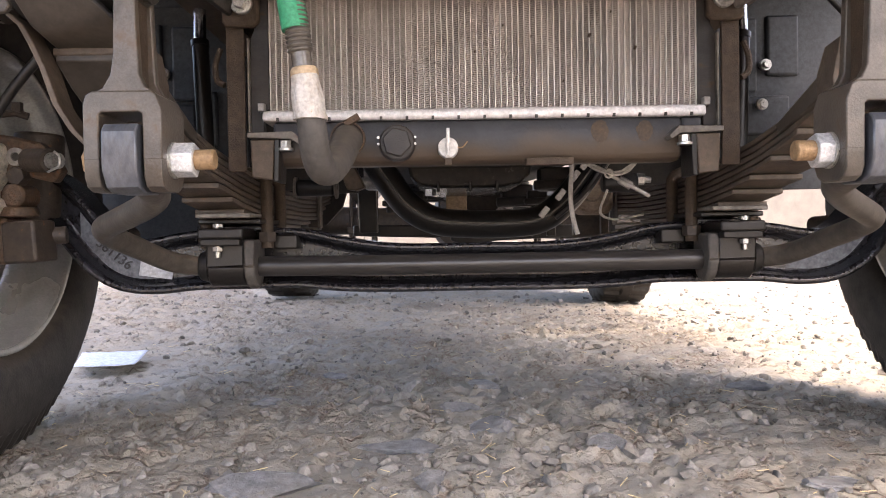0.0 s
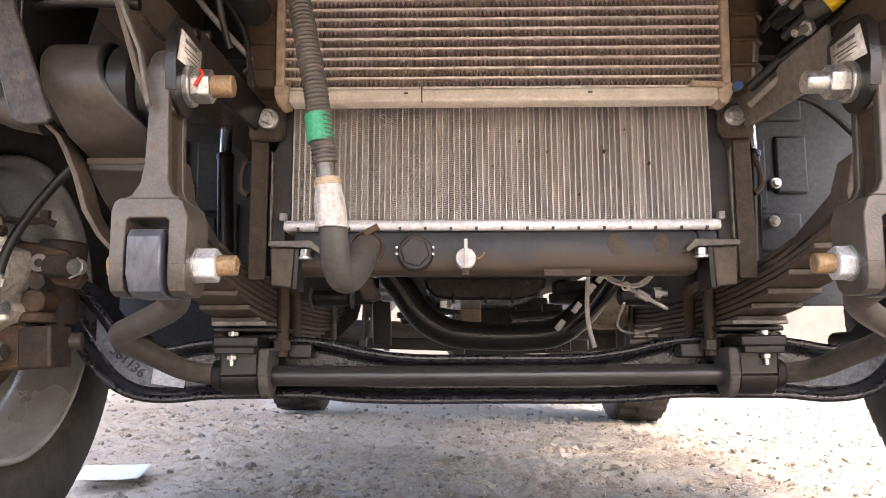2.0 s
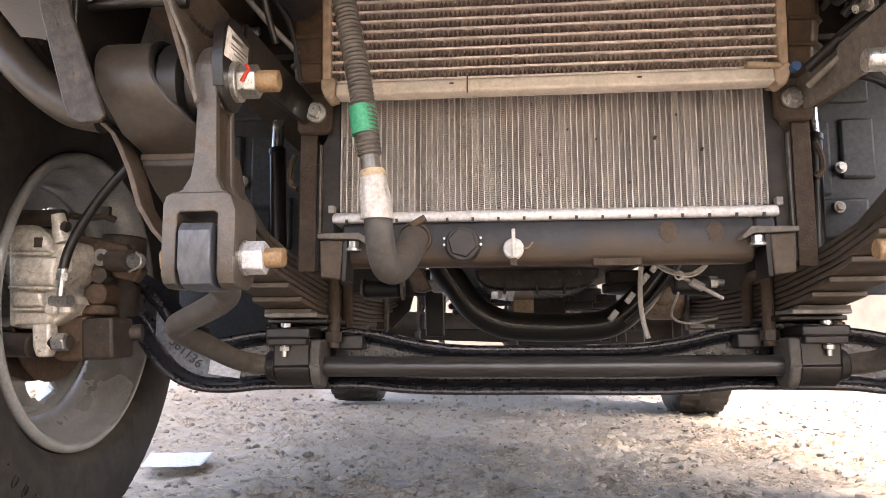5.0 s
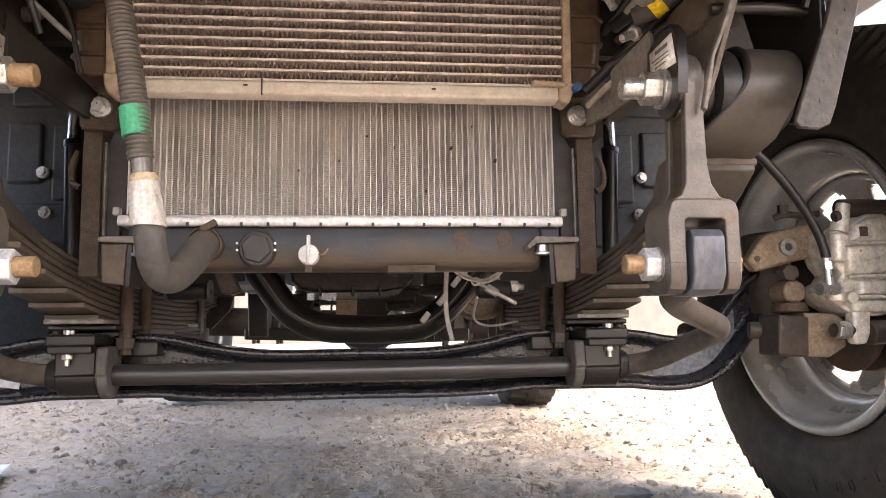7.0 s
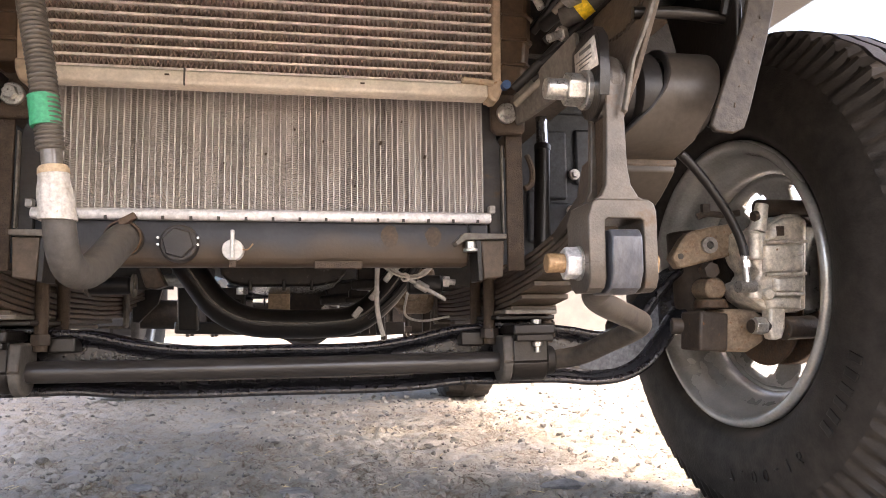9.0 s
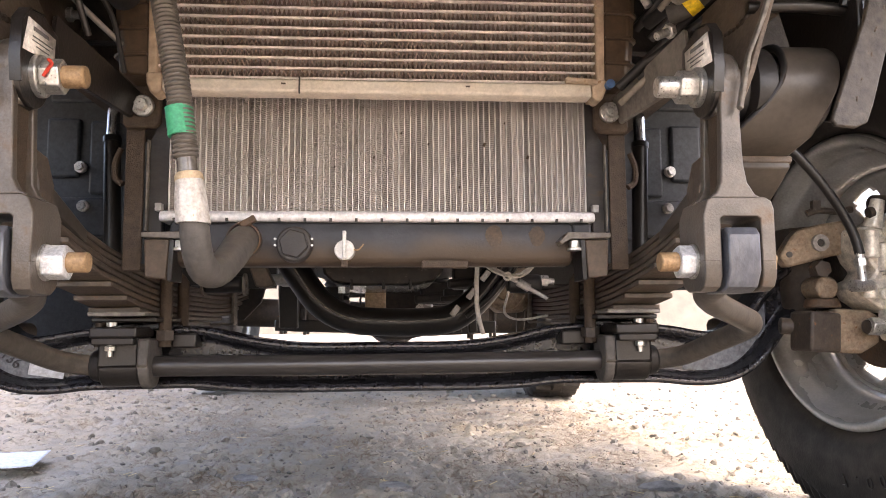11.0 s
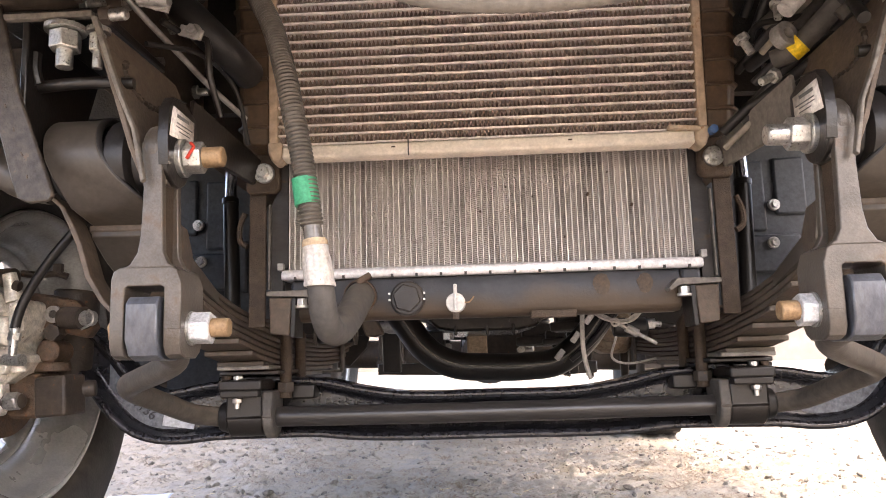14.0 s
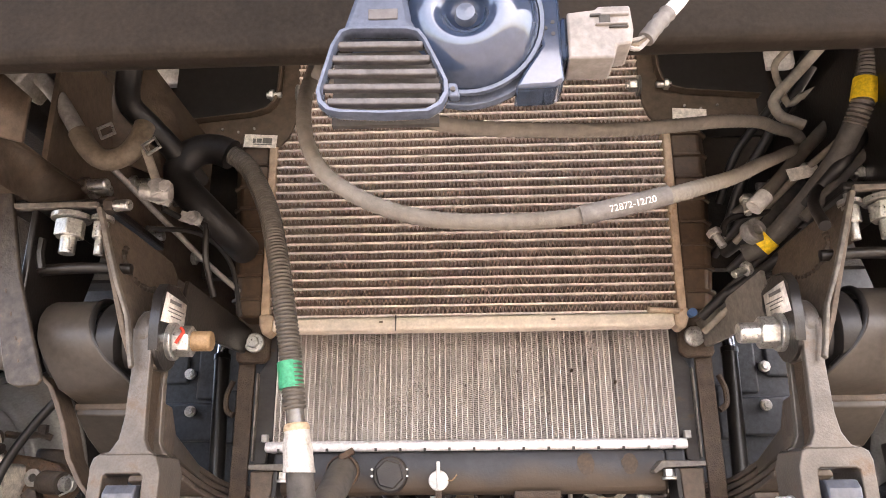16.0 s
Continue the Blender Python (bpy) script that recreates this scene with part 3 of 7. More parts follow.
# ---- spring hangers, upper bolts ----
def hanger(s):
    t = thing("spring_hanger", (s * 0.41, 0.70, 0.70), "black welded steel hanger bracket holding the front spring eye", "spring hanger", "spring hangers")
    part("top_plate", Shape().box((s * 0.43, 0.73, 0.706), (0.11, 0.15, 0.009)), BLACK_PAINT, t, bevel=0.002)
    part("front_lip", Shape().box((s * 0.431, 0.653, 0.7015), (0.098, 0.008, 0.006)), EDGE_GREY, t, bevel=0.001)
    # inner cheek: leans outwards to the top and reaches back to the frame
    lean = lambda q: (q[0] + s * (0.330 + (q[2] - 0.533) * 0.315 * max(0.3, 1 - 3.4 * (q[1] - 0.66))), q[1], q[2])
    ck = Shape().prism([(0.660, 0.700), (0.72, 0.692), (0.77, 0.684), (0.790, 0.680), (0.800, 0.664), (0.795, 0.640), (0.770, 0.615), (0.745, 0.60), (0.730, 0.57), (0.715, 0.54), (0.695, 0.528), (0.672, 0.533), (0.662, 0.57)], "x", s * 0.006, 0.0)
    ck.v = [lean(q) for q in ck.v]
    cheek = part("inner_cheek", ck, CHEEK, t, "brown dusty cheek plate", bevel=0.0012)
    bead = [(0.692, 0.668), (0.684, 0.655), (0.688, 0.640), (0.700, 0.632), (0.722, 0.630), (0.742, 0.634)]
    part("weld_bead", Shape().tube([lean((-s * 0.001, y, z)) for y, z in bead], 0.003, 8, 0.002, lambda q: 0.0032 + 0.0007 * math.sin(q * 900) + 0.0005 * math.sin(q * 311)), DARK_IRON, cheek)
    part("edge_flange", Shape().prism([(s * x, z) for x, z in ((0.385, 0.700), (0.379, 0.700), (0.351, 0.618), (0.337, 0.584), (0.3265, 0.535), (0.330, 0.532), (0.3405, 0.584), (0.355, 0.618))], "y", 0.652, 0.660), EDGE_GREY, t, bevel=0.001)
    outer = part("outer_cheek", Shape().prism([(0.657, 0.700), (0.80, 0.700), (0.76, 0.60), (0.72, 0.54), (0.69, 0.53), (0.657, 0.60)], "x", s * 0.455, s * 0.448), BLACK_PAINT, t, bevel=0.0015)
    fl = part("outer_flange", Shape().prism([(s * x, z) for x, z in ((0.503, 0.72), (0.474, 0.72), (0.449, 0.622), (0.416, 0.536), (0.411, 0.522), (0.415, 0.5165), (0.434, 0.515), (0.445, 0.520), (0.452, 0.538), (0.478, 0.622))], "y", 0.648, 0.654), FLANGE, t, "worn grey edge with weld marks", bevel=0.0015)
    rng = random.Random(3 + s)
    for k in range(5):
        u = k / 4
        part("weld_mark", Shape().box((s * (0.4685 - 0.034 * u + rng.uniform(-0.002, 0.002)), 0.6478, 0.632 - 0.092 * u + rng.uniform(-0.003, 0.003)), (0.0018, 0.0008, rng.uniform(0.002, 0.006)), (0, s * (20 + rng.uniform(-15, 15)), 0)), BROWN_BAR, fl, bevel=0.0005)
    if s < 0:
        pts = ((-0.452, 0.536), (-0.440, 0.525), (-0.431, 0.508), (-0.421, 0.486), (-0.410, 0.452), (-0.395, 0.428), (-0.382, 0.414))
        part("edge_strip", Shape().rings([[(x - 0.003, 0.715, z), (x + 0.003, 0.715, z), (x + 0.003, 0.745, z), (x - 0.003, 0.745, z)] for x, z in pts]), DUSTY_FRAME, t, bevel=0.001)
    part("cross_rod", Shape().tube([(s * 0.352, 0.68, 0.640), (s * 0.40, 0.675, 0.641), (s * 0.455, 0.68, 0.640)], 0.006, 10).tube([(s * 0.444, 0.672, 0.640), (s * 0.447, 0.670, 0.655), (s * 0.447, 0.670, 0.672)], 0.005, 8), BLACK_PAINT, t)
    for bx, by, r in ((0.414, 0.662, 0.0112), (0.384, 0.668, 0.0065)):
        b = part("bolt", Shape().cyl((s * bx, by, 0.702), (s * bx, by, 0.652), r * 0.72, n=16), ZINC, t, "zinc plated bolt with nut", bevel=0.001)
        part("nut", hex_nut((s * bx, by, 0.688), (s * bx, by, 0.670), r * 1.35), ZINC, b, bevel=0.0012)
        part("washer", Shape().cyl((s * bx, by, 0.694), (s * bx, by, 0.689), r * 1.75, n=20), ZINC, b)
    for xa, xb, z in ((0.407, 0.377, 0.727), (0.376, 0.350, 0.703)) if s < 0 else ():
        b = part("stud", Shape().cyl((s * xa, 0.66, z), (s * xb, 0.655, z - 0.001), 0.0062, n=18), ZINC, t, "zinc plated stud", bevel=0.002)
        part("nut", hex_nut((s * (xa + 0.001), 0.66, z), (s * (xa - 0.009), 0.659, z), 0.0095), DARK_IRON, b, bevel=0.001)
    # tongue with the paper label, beside the link's upper eye
    tg = Shape().prism([(0.738, 0.618), (0.705, 0.627), (0.676, 0.622), (0.664, 0.608), (0.662, 0.575), (0.666, 0.552)] + arc((0.692, 0.565), 0.030, 215, 330, 8) + [(0.730, 0.575), (0.740, 0.60)], "x", s * 0.3165, s * 0.3105)
    tongue = part("tongue", tg, BLACK_PAINT, t, bevel=0.0012)
    edge = [(0.705, 0.627), (0.676, 0.622), (0.664, 0.608), (0.662, 0.575), (0.666, 0.552)]
    part("rim", Shape().rings([[(s * 0.3185, y - 0.001, z), (s * 0.3085, y - 0.001, z), (s * 0.3085, y + 0.002, z), (s * 0.3185, y + 0.002, z)] for y, z in edge]), BLACK_PAINT, tongue, bevel=0.0006)
    x = s * 0.3100
    part("label", Shape().add([(x, 0.668, 0.582), (x, 0.728, 0.588), (x, 0.730, 0.613), (x, 0.676, 0.614)], [(0, 1, 2, 3)]), LABEL_WHITE, tongue, "white paper label with printed bars", thick=0.0006)
    for k, (z, h, w) in enumerate(((0.6080, 0.0036, 0.030), (0.6010, 0.0012, 0.040), (0.5970, 0.0010, 0.034), (0.5930, 0.0010, 0.026))):
        part("bar", Shape().box((s * 0.3096, 0.700 + 0.004 * (k % 2), z - 0.0005), (0.0006, w, h), (3, 0, 0)), INK_GREY, tongue)
    # arm from the hanger to the radiator support
    arm = Shape()
    a0, a1 = Vector((s * 0.3185, 0.75, 0.647)), Vector((s * 0.323, 0.75, 0.594))
    b0, b1 = Vector((s * 0.3005, 0.944, 0.631)), Vector((s * 0.309, 0.944, 0.598))
    off = Vector((s * 0.006, 0.004, 0))
    arm.add([a0, b0, b1, a1, a0 + off, b0 + off, b1 + off, a1 + off], [(0, 1, 2, 3), (4, 7, 6, 5), (0, 4, 5, 1), (3, 2, 6, 7), (0, 3, 7, 4), (1, 5, 6, 2)])
    part("support_arm", arm, PALE_ARM if s > 0 else BLACK_PAINT, t, "dull grey support arm" if s > 0 else "black support arm", bevel=0.001)


for s in (-1, 1):
    hanger(s)


# ---- drop links ----
def drop_link(s):
    t = thing("drop_link", (s * 0.33, 0.69, 0.40), "grey forged steel drop link with forked lower end and bolts", "drop link", "anti-roll bar links")
    outline = [(0.3155, 0.575), (0.3365, 0.575), (0.333, 0.53), (0.334, 0.485), (0.337, 0.467), (0.344, 0.456), (0.352, 0.4525), (0.300, 0.4525), (0.307, 0.457), (0.312, 0.467), (0.3135, 0.50), (0.3145, 0.53)]
    part("front_flange", Shape().prism([(s * x, z) for x, z in outline], "y", 0.6655, 0.675), GREY_FORGED, t, bevel=0.0014)
    part("back_flange", Shape().prism([(s * x, z) for x, z in outline], "y", 0.703, 0.712), GREY_FORGED, t, bevel=0.0014)
    part("web", Shape().prism([(s * x, z) for x, z in ((0.3185, 0.56), (0.332, 0.56), (0.330, 0.53), (0.331, 0.485), (0.334, 0.4525), (0.316, 0.4525), (0.3180, 0.465))], "y", 0.675, 0.703), BROWN_BAR, t, "brown rusted recess", bevel=0.001)
    part("web_fill", Shape().box((s * 0.322, 0.689, 0.545), (0.015, 0.028, 0.02)), GREY_FORGED, t, bevel=0.002)
    part("upper_eye", Shape().prism(arc((0.692, 0.570), 0.0275, -25, 205, 20) + [(0.666, 0.545), (0.716, 0.545)], "x", s * 0.3155, s * 0.3365), GREY_FORGED, t, bevel=0.007, seg=3)
    fork = [(0.2935, 0.394), (0.2935, 0.437), (0.298, 0.4505), (0.303, 0.4535), (0.353, 0.4535), (0.3585, 0.450), (0.361, 0.442), (0.361, 0.394), (0.3475, 0.394), (0.3475, 0.4335), (0.3445, 0.4355), (0.313, 0.4355), (0.310, 0.4335), (0.310, 0.394)]
    fk = Shape().prism([(s * x, z) for x, z in fork], "y", 0.665, 0.722)
    part("fork", fk, GREY_FORGED, t, bevel=0.0013)
    for xa, xb in ((0.2937, 0.3098), (0.3477, 0.3608)):
        part("prong", Shape().prism([(0.6652, 0.398), (0.6652, 0.380), (0.670, 0.3715), (0.680, 0.3675), (0.706, 0.3675), (0.716, 0.373), (0.7215, 0.383), (0.7215, 0.398)], "x", s * xa, s * xb), GREY_FORGED, t, bevel=0.0013)
    part("bush_block", Shape().prism([(0.659, 0.418), (0.665, 0.4255), (0.712, 0.4255), (0.720, 0.418), (0.720, 0.378), (0.710, 0.366), (0.680, 0.366), (0.667, 0.371), (0.659, 0.386)], "x", s * 0.3135, s * 0.3435), BLUE_STEEL, t, "blue grey machined bar end block", bevel=0.0016)
    tip = 0.256 if s < 0 else 0.261
    lower = part("lower_bolt", Shape().cyl((s * tip, 0.692, 0.396), (s * 0.3695, 0.692, 0.396), 0.0092), BOLT_TAN, t, "yellow greased bolt", bevel=0.0015)
    part("bolt_head", hex_nut((s * 0.361, 0.692, 0.396), (s * 0.370, 0.692, 0.396), 0.0135), BOLT_TAN, lower, bevel=0.001)
    part("nut", hex_nut((s * (tip + 0.017), 0.692, 0.396), (s * 0.292, 0.692, 0.396), 0.0160), WHITE_NUT, lower, "pale zinc nut", bevel=0.0015)
    part("washer", Shape().cyl((s * 0.2915, 0.692, 0.396), (s * 0.295, 0.692, 0.396), 0.0165, n=24), ZINC, lower)
    up = part("upper_bolt", Shape().cyl((s * 0.267, 0.700, 0.567), (s * 0.35, 0.700, 0.567), 0.0105), BOLT_TAN if s < 0 else ZINC, t, "yellow greased bolt end" if s < 0 else "zinc plated bolt end", bevel=0.0025)
    part("nut", hex_nut((s * 0.287, 0.700, 0.567), (s * 0.305, 0.700, 0.567), 0.0165), ZINC, up, "zinc nut", bevel=0.0015)
    part("washer", Shape().cyl((s * 0.305, 0.700, 0.567), (s * 0.3115, 0.700, 0.567), 0.0195, n=24), ZINC, up, bevel=0.001)
    if s < 0:
        part("paint_mark", Shape().tube([(-0.2955, 0.6846, 0.578), (-0.292, 0.684, 0.574), (-0.2955, 0.6839, 0.568), (-0.299, 0.684, 0.562)], 0.0017, 6, 0.002), RED_INK, up, "red marker stroke")


for s in (-1, 1):
    drop_link(s)


# ---- leaf springs ----
LEAF_Y = (0.72, 0.78, 0.885, 0.943, 1.05, 1.15, 1.25, 1.45, 1.65, 1.9, 2.2)
LEAF_Z = (0.520, 0.490, 0.455, 0.440, 0.422, 0.410, 0.404, 0.403, 0.409, 0.435, 0.50)


def leaf_spring(s):
    t = thing("leaf_spring", (s * 0.36, 1.15, 0.34), "multi-leaf steel spring clamped on the front axle by rusty u-bolts", "leaf spring", "front leaf springs")
    splay = lambda y: s * max(0.0, 1.14 - y) * 0.095
    xi, xo = s * 0.318, s * 0.386
    ends = ((0.74, 2.15), (0.76, 1.95), (0.80, 1.80), (0.86, 1.72), (0.915, 1.68), (0.965, 1.62), (1.01, 1.52), (1.05, 1.42))
    for i, (ya, yb) in enumerate(ends):
        n, th = 26, 0.0068
        rings = []
        for k in range(n + 1):
            y = ya + (yb - ya) * k / n
            z = float(np.interp(y, LEAF_Y, LEAF_Z)) - 0.0082 * i
            a, b = xi + splay(y), xo + splay(y)
            rings.append([(a, y, z), (b, y, z), (b, y, z - th), (a, y, z - th)])
        part("leaf", Shape().rings(rings), SPRING, t, bevel=0.0014, smooth=30)
    # rolled front eye with its rubber bush
    cy, cz = 0.724, 0.569
    band = []
    for k in range(27):
        a = radians(62 + 150 * k / 26)
        d = Vector((0, math.cos(a), math.sin(a)))
        z = cz + 0.047 * d.z
        xa = float(np.interp(z, (0.520, 0.535, 0.549, 0.565, 0.582, 0.603, 0.62), (0.347, 0.360, 0.371, 0.3815, 0.388, 0.391, 0.392)))
        xb = float(np.interp(z, (0.520, 0.54, 0.565, 0.590, 0.62), (0.424, 0.430, 0.439, 0.4435, 0.444)))
        q0, q1 = Vector((0, cy, cz)) + d * 0.047, Vector((0, cy, cz)) + d * 0.038
        band.append([(s * xa, q0.y, q0.z), (s * xb, q0.y, q0.z), (s * xb, q1.y, q1.z), (s * xa, q1.y, q1.z)])
    band.append([(s * 0.343, 0.700, 0.520), (s * 0.423, 0.700, 0.520), (s * 0.423, 0.709, 0.524), (s * 0.343, 0.709, 0.524)])
    band.append([(s * 0.341, 0.742, 0.5085), (s * 0.420, 0.742, 0.5085), (s * 0.420, 0.746, 0.516), (s * 0.341, 0.746, 0.516)])
    part("eye", Shape().rings(band), SPRING_EYE, t, "grey painted rolled spring eye", bevel=0.0016, smooth=50)
    part("bush_lip", Shape().tube([Vector(r[0]) + Vector((s * 0.001, 0.005, 0)) for r in band[3:-1:2]], 0.0042, 10, 0.004), RUBBER, t, "black rubber lip")
    part("bush", Shape().lathe([(0.012, 0), (0.038, 0.003), (0.044, 0.008), (0.0455, 0.016), (0.0445, 0.026), (0.036, 0.034), (0.012, 0.034)], (s * 0.354, cy, cz), (s, 0, 0), 40, closed=True), RUBBER, t, "black rubber bush", bevel=0.003)
    part("bush_core", Shape().cyl((s * 0.345, cy, cz), (s * 0.44, cy, cz), 0.036, n=32), RUBBER, t)
    part("wrapper", Shape().prism([(0.742, 0.5065), (0.755, 0.5065), (0.80, 0.487), (0.90, 0.45), (0.90, 0.436), (0.80, 0.462), (0.772, 0.476), (0.741, 0.497)], "x", s * 0.340, s * 0.422), SPRING_EYE, t, "grey painted wrapper leaf", bevel=0.0015)
    for y in (1.105, 1.195):
        u = part("u_bolt", Shape().tube([(s * 0.308, y, 0.31), (s * 0.308, y, 0.39), (s * 0.313, y, 0.412), (s * 0.352, y, 0.42), (s * 0.391, y, 0.412), (s * 0.396, y, 0.39), (s * 0.396, y, 0.31)], 0.0088, 12), BROWN_BAR, t, "rusty brown u-bolt")
        for x in (0.308, 0.396):
            part("nut", hex_nut((s * x, y, 0.333), (s * x, y, 0.318), 0.0135), DARK_IRON, u, bevel=0.001)
    part("clamp_plate", Shape().box((s * 0.352, 1.14, 0.348), (0.088, 0.15, 0.007)), BLACK_PAINT, t, bevel=0.002)
    part("spacer_plate", Shape().box((s * 0.352, 1.10, 0.3555), (0.075, 0.13, 0.006)), EDGE_GREY, t, bevel=0.0015)
    clip = part("rebound_clip", Shape().box((s * 0.312, 1.60, 0.378), (0.006, 0.030, 0.072)).box((s * 0.352, 1.60, 0.341), (0.082, 0.030, 0.005)).box((s * 0.390, 1.60, 0.378), (0.006, 0.030, 0.072)), EDGE_GREY, t, bevel=0.001)
    part("bolt", Shape().cyl((s * 0.303, 1.60, 0.416), (s * 0.40, 1.60, 0.416), 0.007, n=12), DARK_IRON, clip)
    fc = [(0.745, 0.512), (0.775, 0.508), (0.792, 0.482), (0.790, 0.452), (0.77, 0.436), (0.752, 0.444), (0.760, 0.475)]
    part("front_clip", Shape().prism(fc, "x", s * 0.338, s * 0.332), SPRING, t, bevel=0.001)


for s in (-1, 1):
    leaf_spring(s)


# ---- front axle ----
def build_axle():
    t = thing("front_axle", (0, 1.155, 0.24), "glossy black forged i-beam front axle with raised digits", "axle")
    half = [(0.0, 0.277, 0.071), (0.12, 0.277, 0.072), (0.20, 0.283, 0.080), (0.265, 0.293, 0.088), (0.33, 0.294, 0.09), (0.42, 0.292, 0.088), (0.475, 0.285, 0.084), (0.52, 0.286, 0.078), (0.556, 0.302, 0.072), (0.585, 0.333, 0.068), (0.612, 0.367, 0.066), (0.645, 0.396, 0.066), (0.69, 0.410, 0.068)]
    st = [(-x, z, h) for x, z, h in reversed(half[1:])] + half
    # finer stations
    fine = []
    for i in range(len(st) - 1):
        for k in range(4):
            u = k / 4
            a, b = Vector(st[i]), Vector(st[i + 1])
            p0, p3 = Vector(st[max(i - 1, 0)]), Vector(st[min(i + 2, len(st) - 1)])
            fine.append(0.5 * ((2 * a) + (b - p0) * u + (2 * p0 - 5 * a + 4 * b - p3) * u * u + (3 * a - p0 - 3 * b + p3) * u ** 3))
    fine.append(Vector(st[-1]))
    rings = []
    for i, q in enumerate(fine):
        d = (fine[min(i + 1, len(fine) - 1)] - fine[max(i - 1, 0)])
        d = Vector((d.x, d.y)).normalized()
        nx, nz = -d.y, d.x
        h, f, wb, ft = q.z / 2, 0.033, 0.009, 0.014
        prof = [(-h, -f), (-h, f), (-h + ft * 0.75, f), (-h + ft * 1.3, wb), (h - ft * 1.3, wb), (h - ft * 0.75, f), (h, f), (h, -f), (h - ft * 0.75, -f), (h - ft * 1.3, -wb), (-h + ft * 1.3, -wb), (-h + ft * 0.75, -f)]
        rings.append([(q.x + nx * a, 1.155 + b, q.y + nz * a) for a, b in prof])
    part("beam", Shape().rings(rings), GLOSS_BLACK, t, bevel=0.004, smooth=50)
    for s in (-1, 1):
        part("spring_pad", Shape().box((s * 0.358, 1.155, 0.3385), (0.105, 0.10, 0.010)), GLOSS_BLACK, t, bevel=0.003)
        part("pad_block", Shape().box((s * 0.285, 1.14, 0.318), (0.036, 0.05, 0.022)), BLACK_PAINT, t, bevel=0.003)
    # sky reflection painted as strips, forged digits and a torn label on the web
    worn = []
    for q in fine:
        if -0.60 < q.x < -0.46:
            worn.append([(q.x, 1.1452, q.y + 0.017), (q.x, 1.1452, q.y - 0.019), (q.x, 1.1462, q.y - 0.019), (q.x, 1.1462, q.y + 0.017)])
    part("worn_patch", Shape().rings(worn), WEB_SHEEN, t, "blue grey strip painted as sky reflected in the web")
    part("worn_patch", Shape().rings([[(-x, y, z) for x, y, z in ring] for ring in worn]), WEB_SHEEN, t, "blue grey strip painted as sky reflected in the web")
    p, d = Vector((-0.548, 1.1440, 0.303)), Vector((0.042, 0, -0.034)).normalized()
    lettering("digits", "561136", 0.021, 0.0012, DIGITS, basis(p, d, (d.z * -1, 0, d.x)), t, "raised forged digits")
    q = Vector((-0.485, 1.1442, 0.279))
    part("label", Shape().box(q, (0.05, 0.0012, 0.024), (0, 8, 0)), BLUE_LABEL, t, "torn pale blue label")

    return t


front_axle = build_axle()


# ---- anti-roll bar and its clamps ----
arb = thing("anti_roll_bar", (0, 1.09, 0.283), "dusty black round anti-roll bar with cranked ends", "anti-roll bar")
part("bar", Shape().tube([(-0.395, 1.09, 0.284), (-0.2, 1.09, 0.283), (0, 1.09, 0.283), (0.2, 1.09, 0.284), (0.395, 1.09, 0.285)], 0.0145, 20), BAR_PAINT, arb)
for s in (-1, 1):
    part("crank", Shape().tube([(s * 0.385, 1.09, 0.284), (s * 0.405, 1.085, 0.286), (s * 0.43, 1.05, 0.294), (s * 0.445, 0.99, 0.312), (s * 0.456, 0.935, 0.328), (s * 0.4505, 0.898, 0.338), (s * 0.425, 0.868, 0.345), (s * 0.385, 0.825, 0.354), (s * 0.352, 0.785, 0.362), (s * 0.334, 0.755, 0.370), (s * 0.332, 0.715, 0.382), (s * 0.332, 0.70, 0.392)], 0.0140, 20, 0.006), ARM_PAINT, arb, "dusty grey cranked bar end")


def clamp(s):
    t = thing("bar_clamp", (s * 0.352, 1.09, 0.25), "black steel strap clamp with grey rubber bush on the bar", "bar clamp", "anti-roll bar clamps")
    poly = [(1.061, 0.325), (1.061, 0.285)] + arc((1.09, 0.285), 0.029, 180, 360, 14) + [(1.119, 0.325)]
    part("strap", Shape().prism(poly, "x", s * 0.331, s * 0.384), BLACK_PAINT, t, bevel=0.003)
    part("bush", Shape().prism([(1.058, 0.322), (1.0575, 0.285)] + arc((1.09, 0.285), 0.0325, 180, 360, 16) + [(1.1225, 0.322)], "x", s * 0.316, s * 0.331), RUBBER_GREY, t, "pale grey rubber bush", bevel=0.004)
    part("bush", Shape().cyl((s * 0.384, 1.09, 0.285), (s * 0.400, 1.09, 0.285), 0.024, 0.02), RUBBER, t, bevel=0.003)
    part("bracket", Shape().box((s * 0.359, 1.083, 0.331), (0.062, 0.080, 0.015)), BLACK_PAINT, t, bevel=0.003)
    part("ear", Shape().box((s * 0.36, 1.060, 0.319), (0.055, 0.03, 0.010)), BLACK_PAINT, t, bevel=0.002)
    b = part("bolt", Shape().cyl((s * 0.366, 1.056, 0.345), (s * 0.366, 1.056, 0.298), 0.0036, n=12), ZINC, t, "zinc bolt and nut")
    part("nut", hex_nut((s * 0.366, 1.056, 0.313), (s * 0.366, 1.056, 0.306), 0.0075), ZINC, b, bevel=0.001)
    part("head", hex_nut((s * 0.366, 1.060, 0.339), (s * 0.366, 1.060, 0.345), 0.0080), ZINC, b, bevel=0.001)


for s in (-1, 1):
    clamp(s)


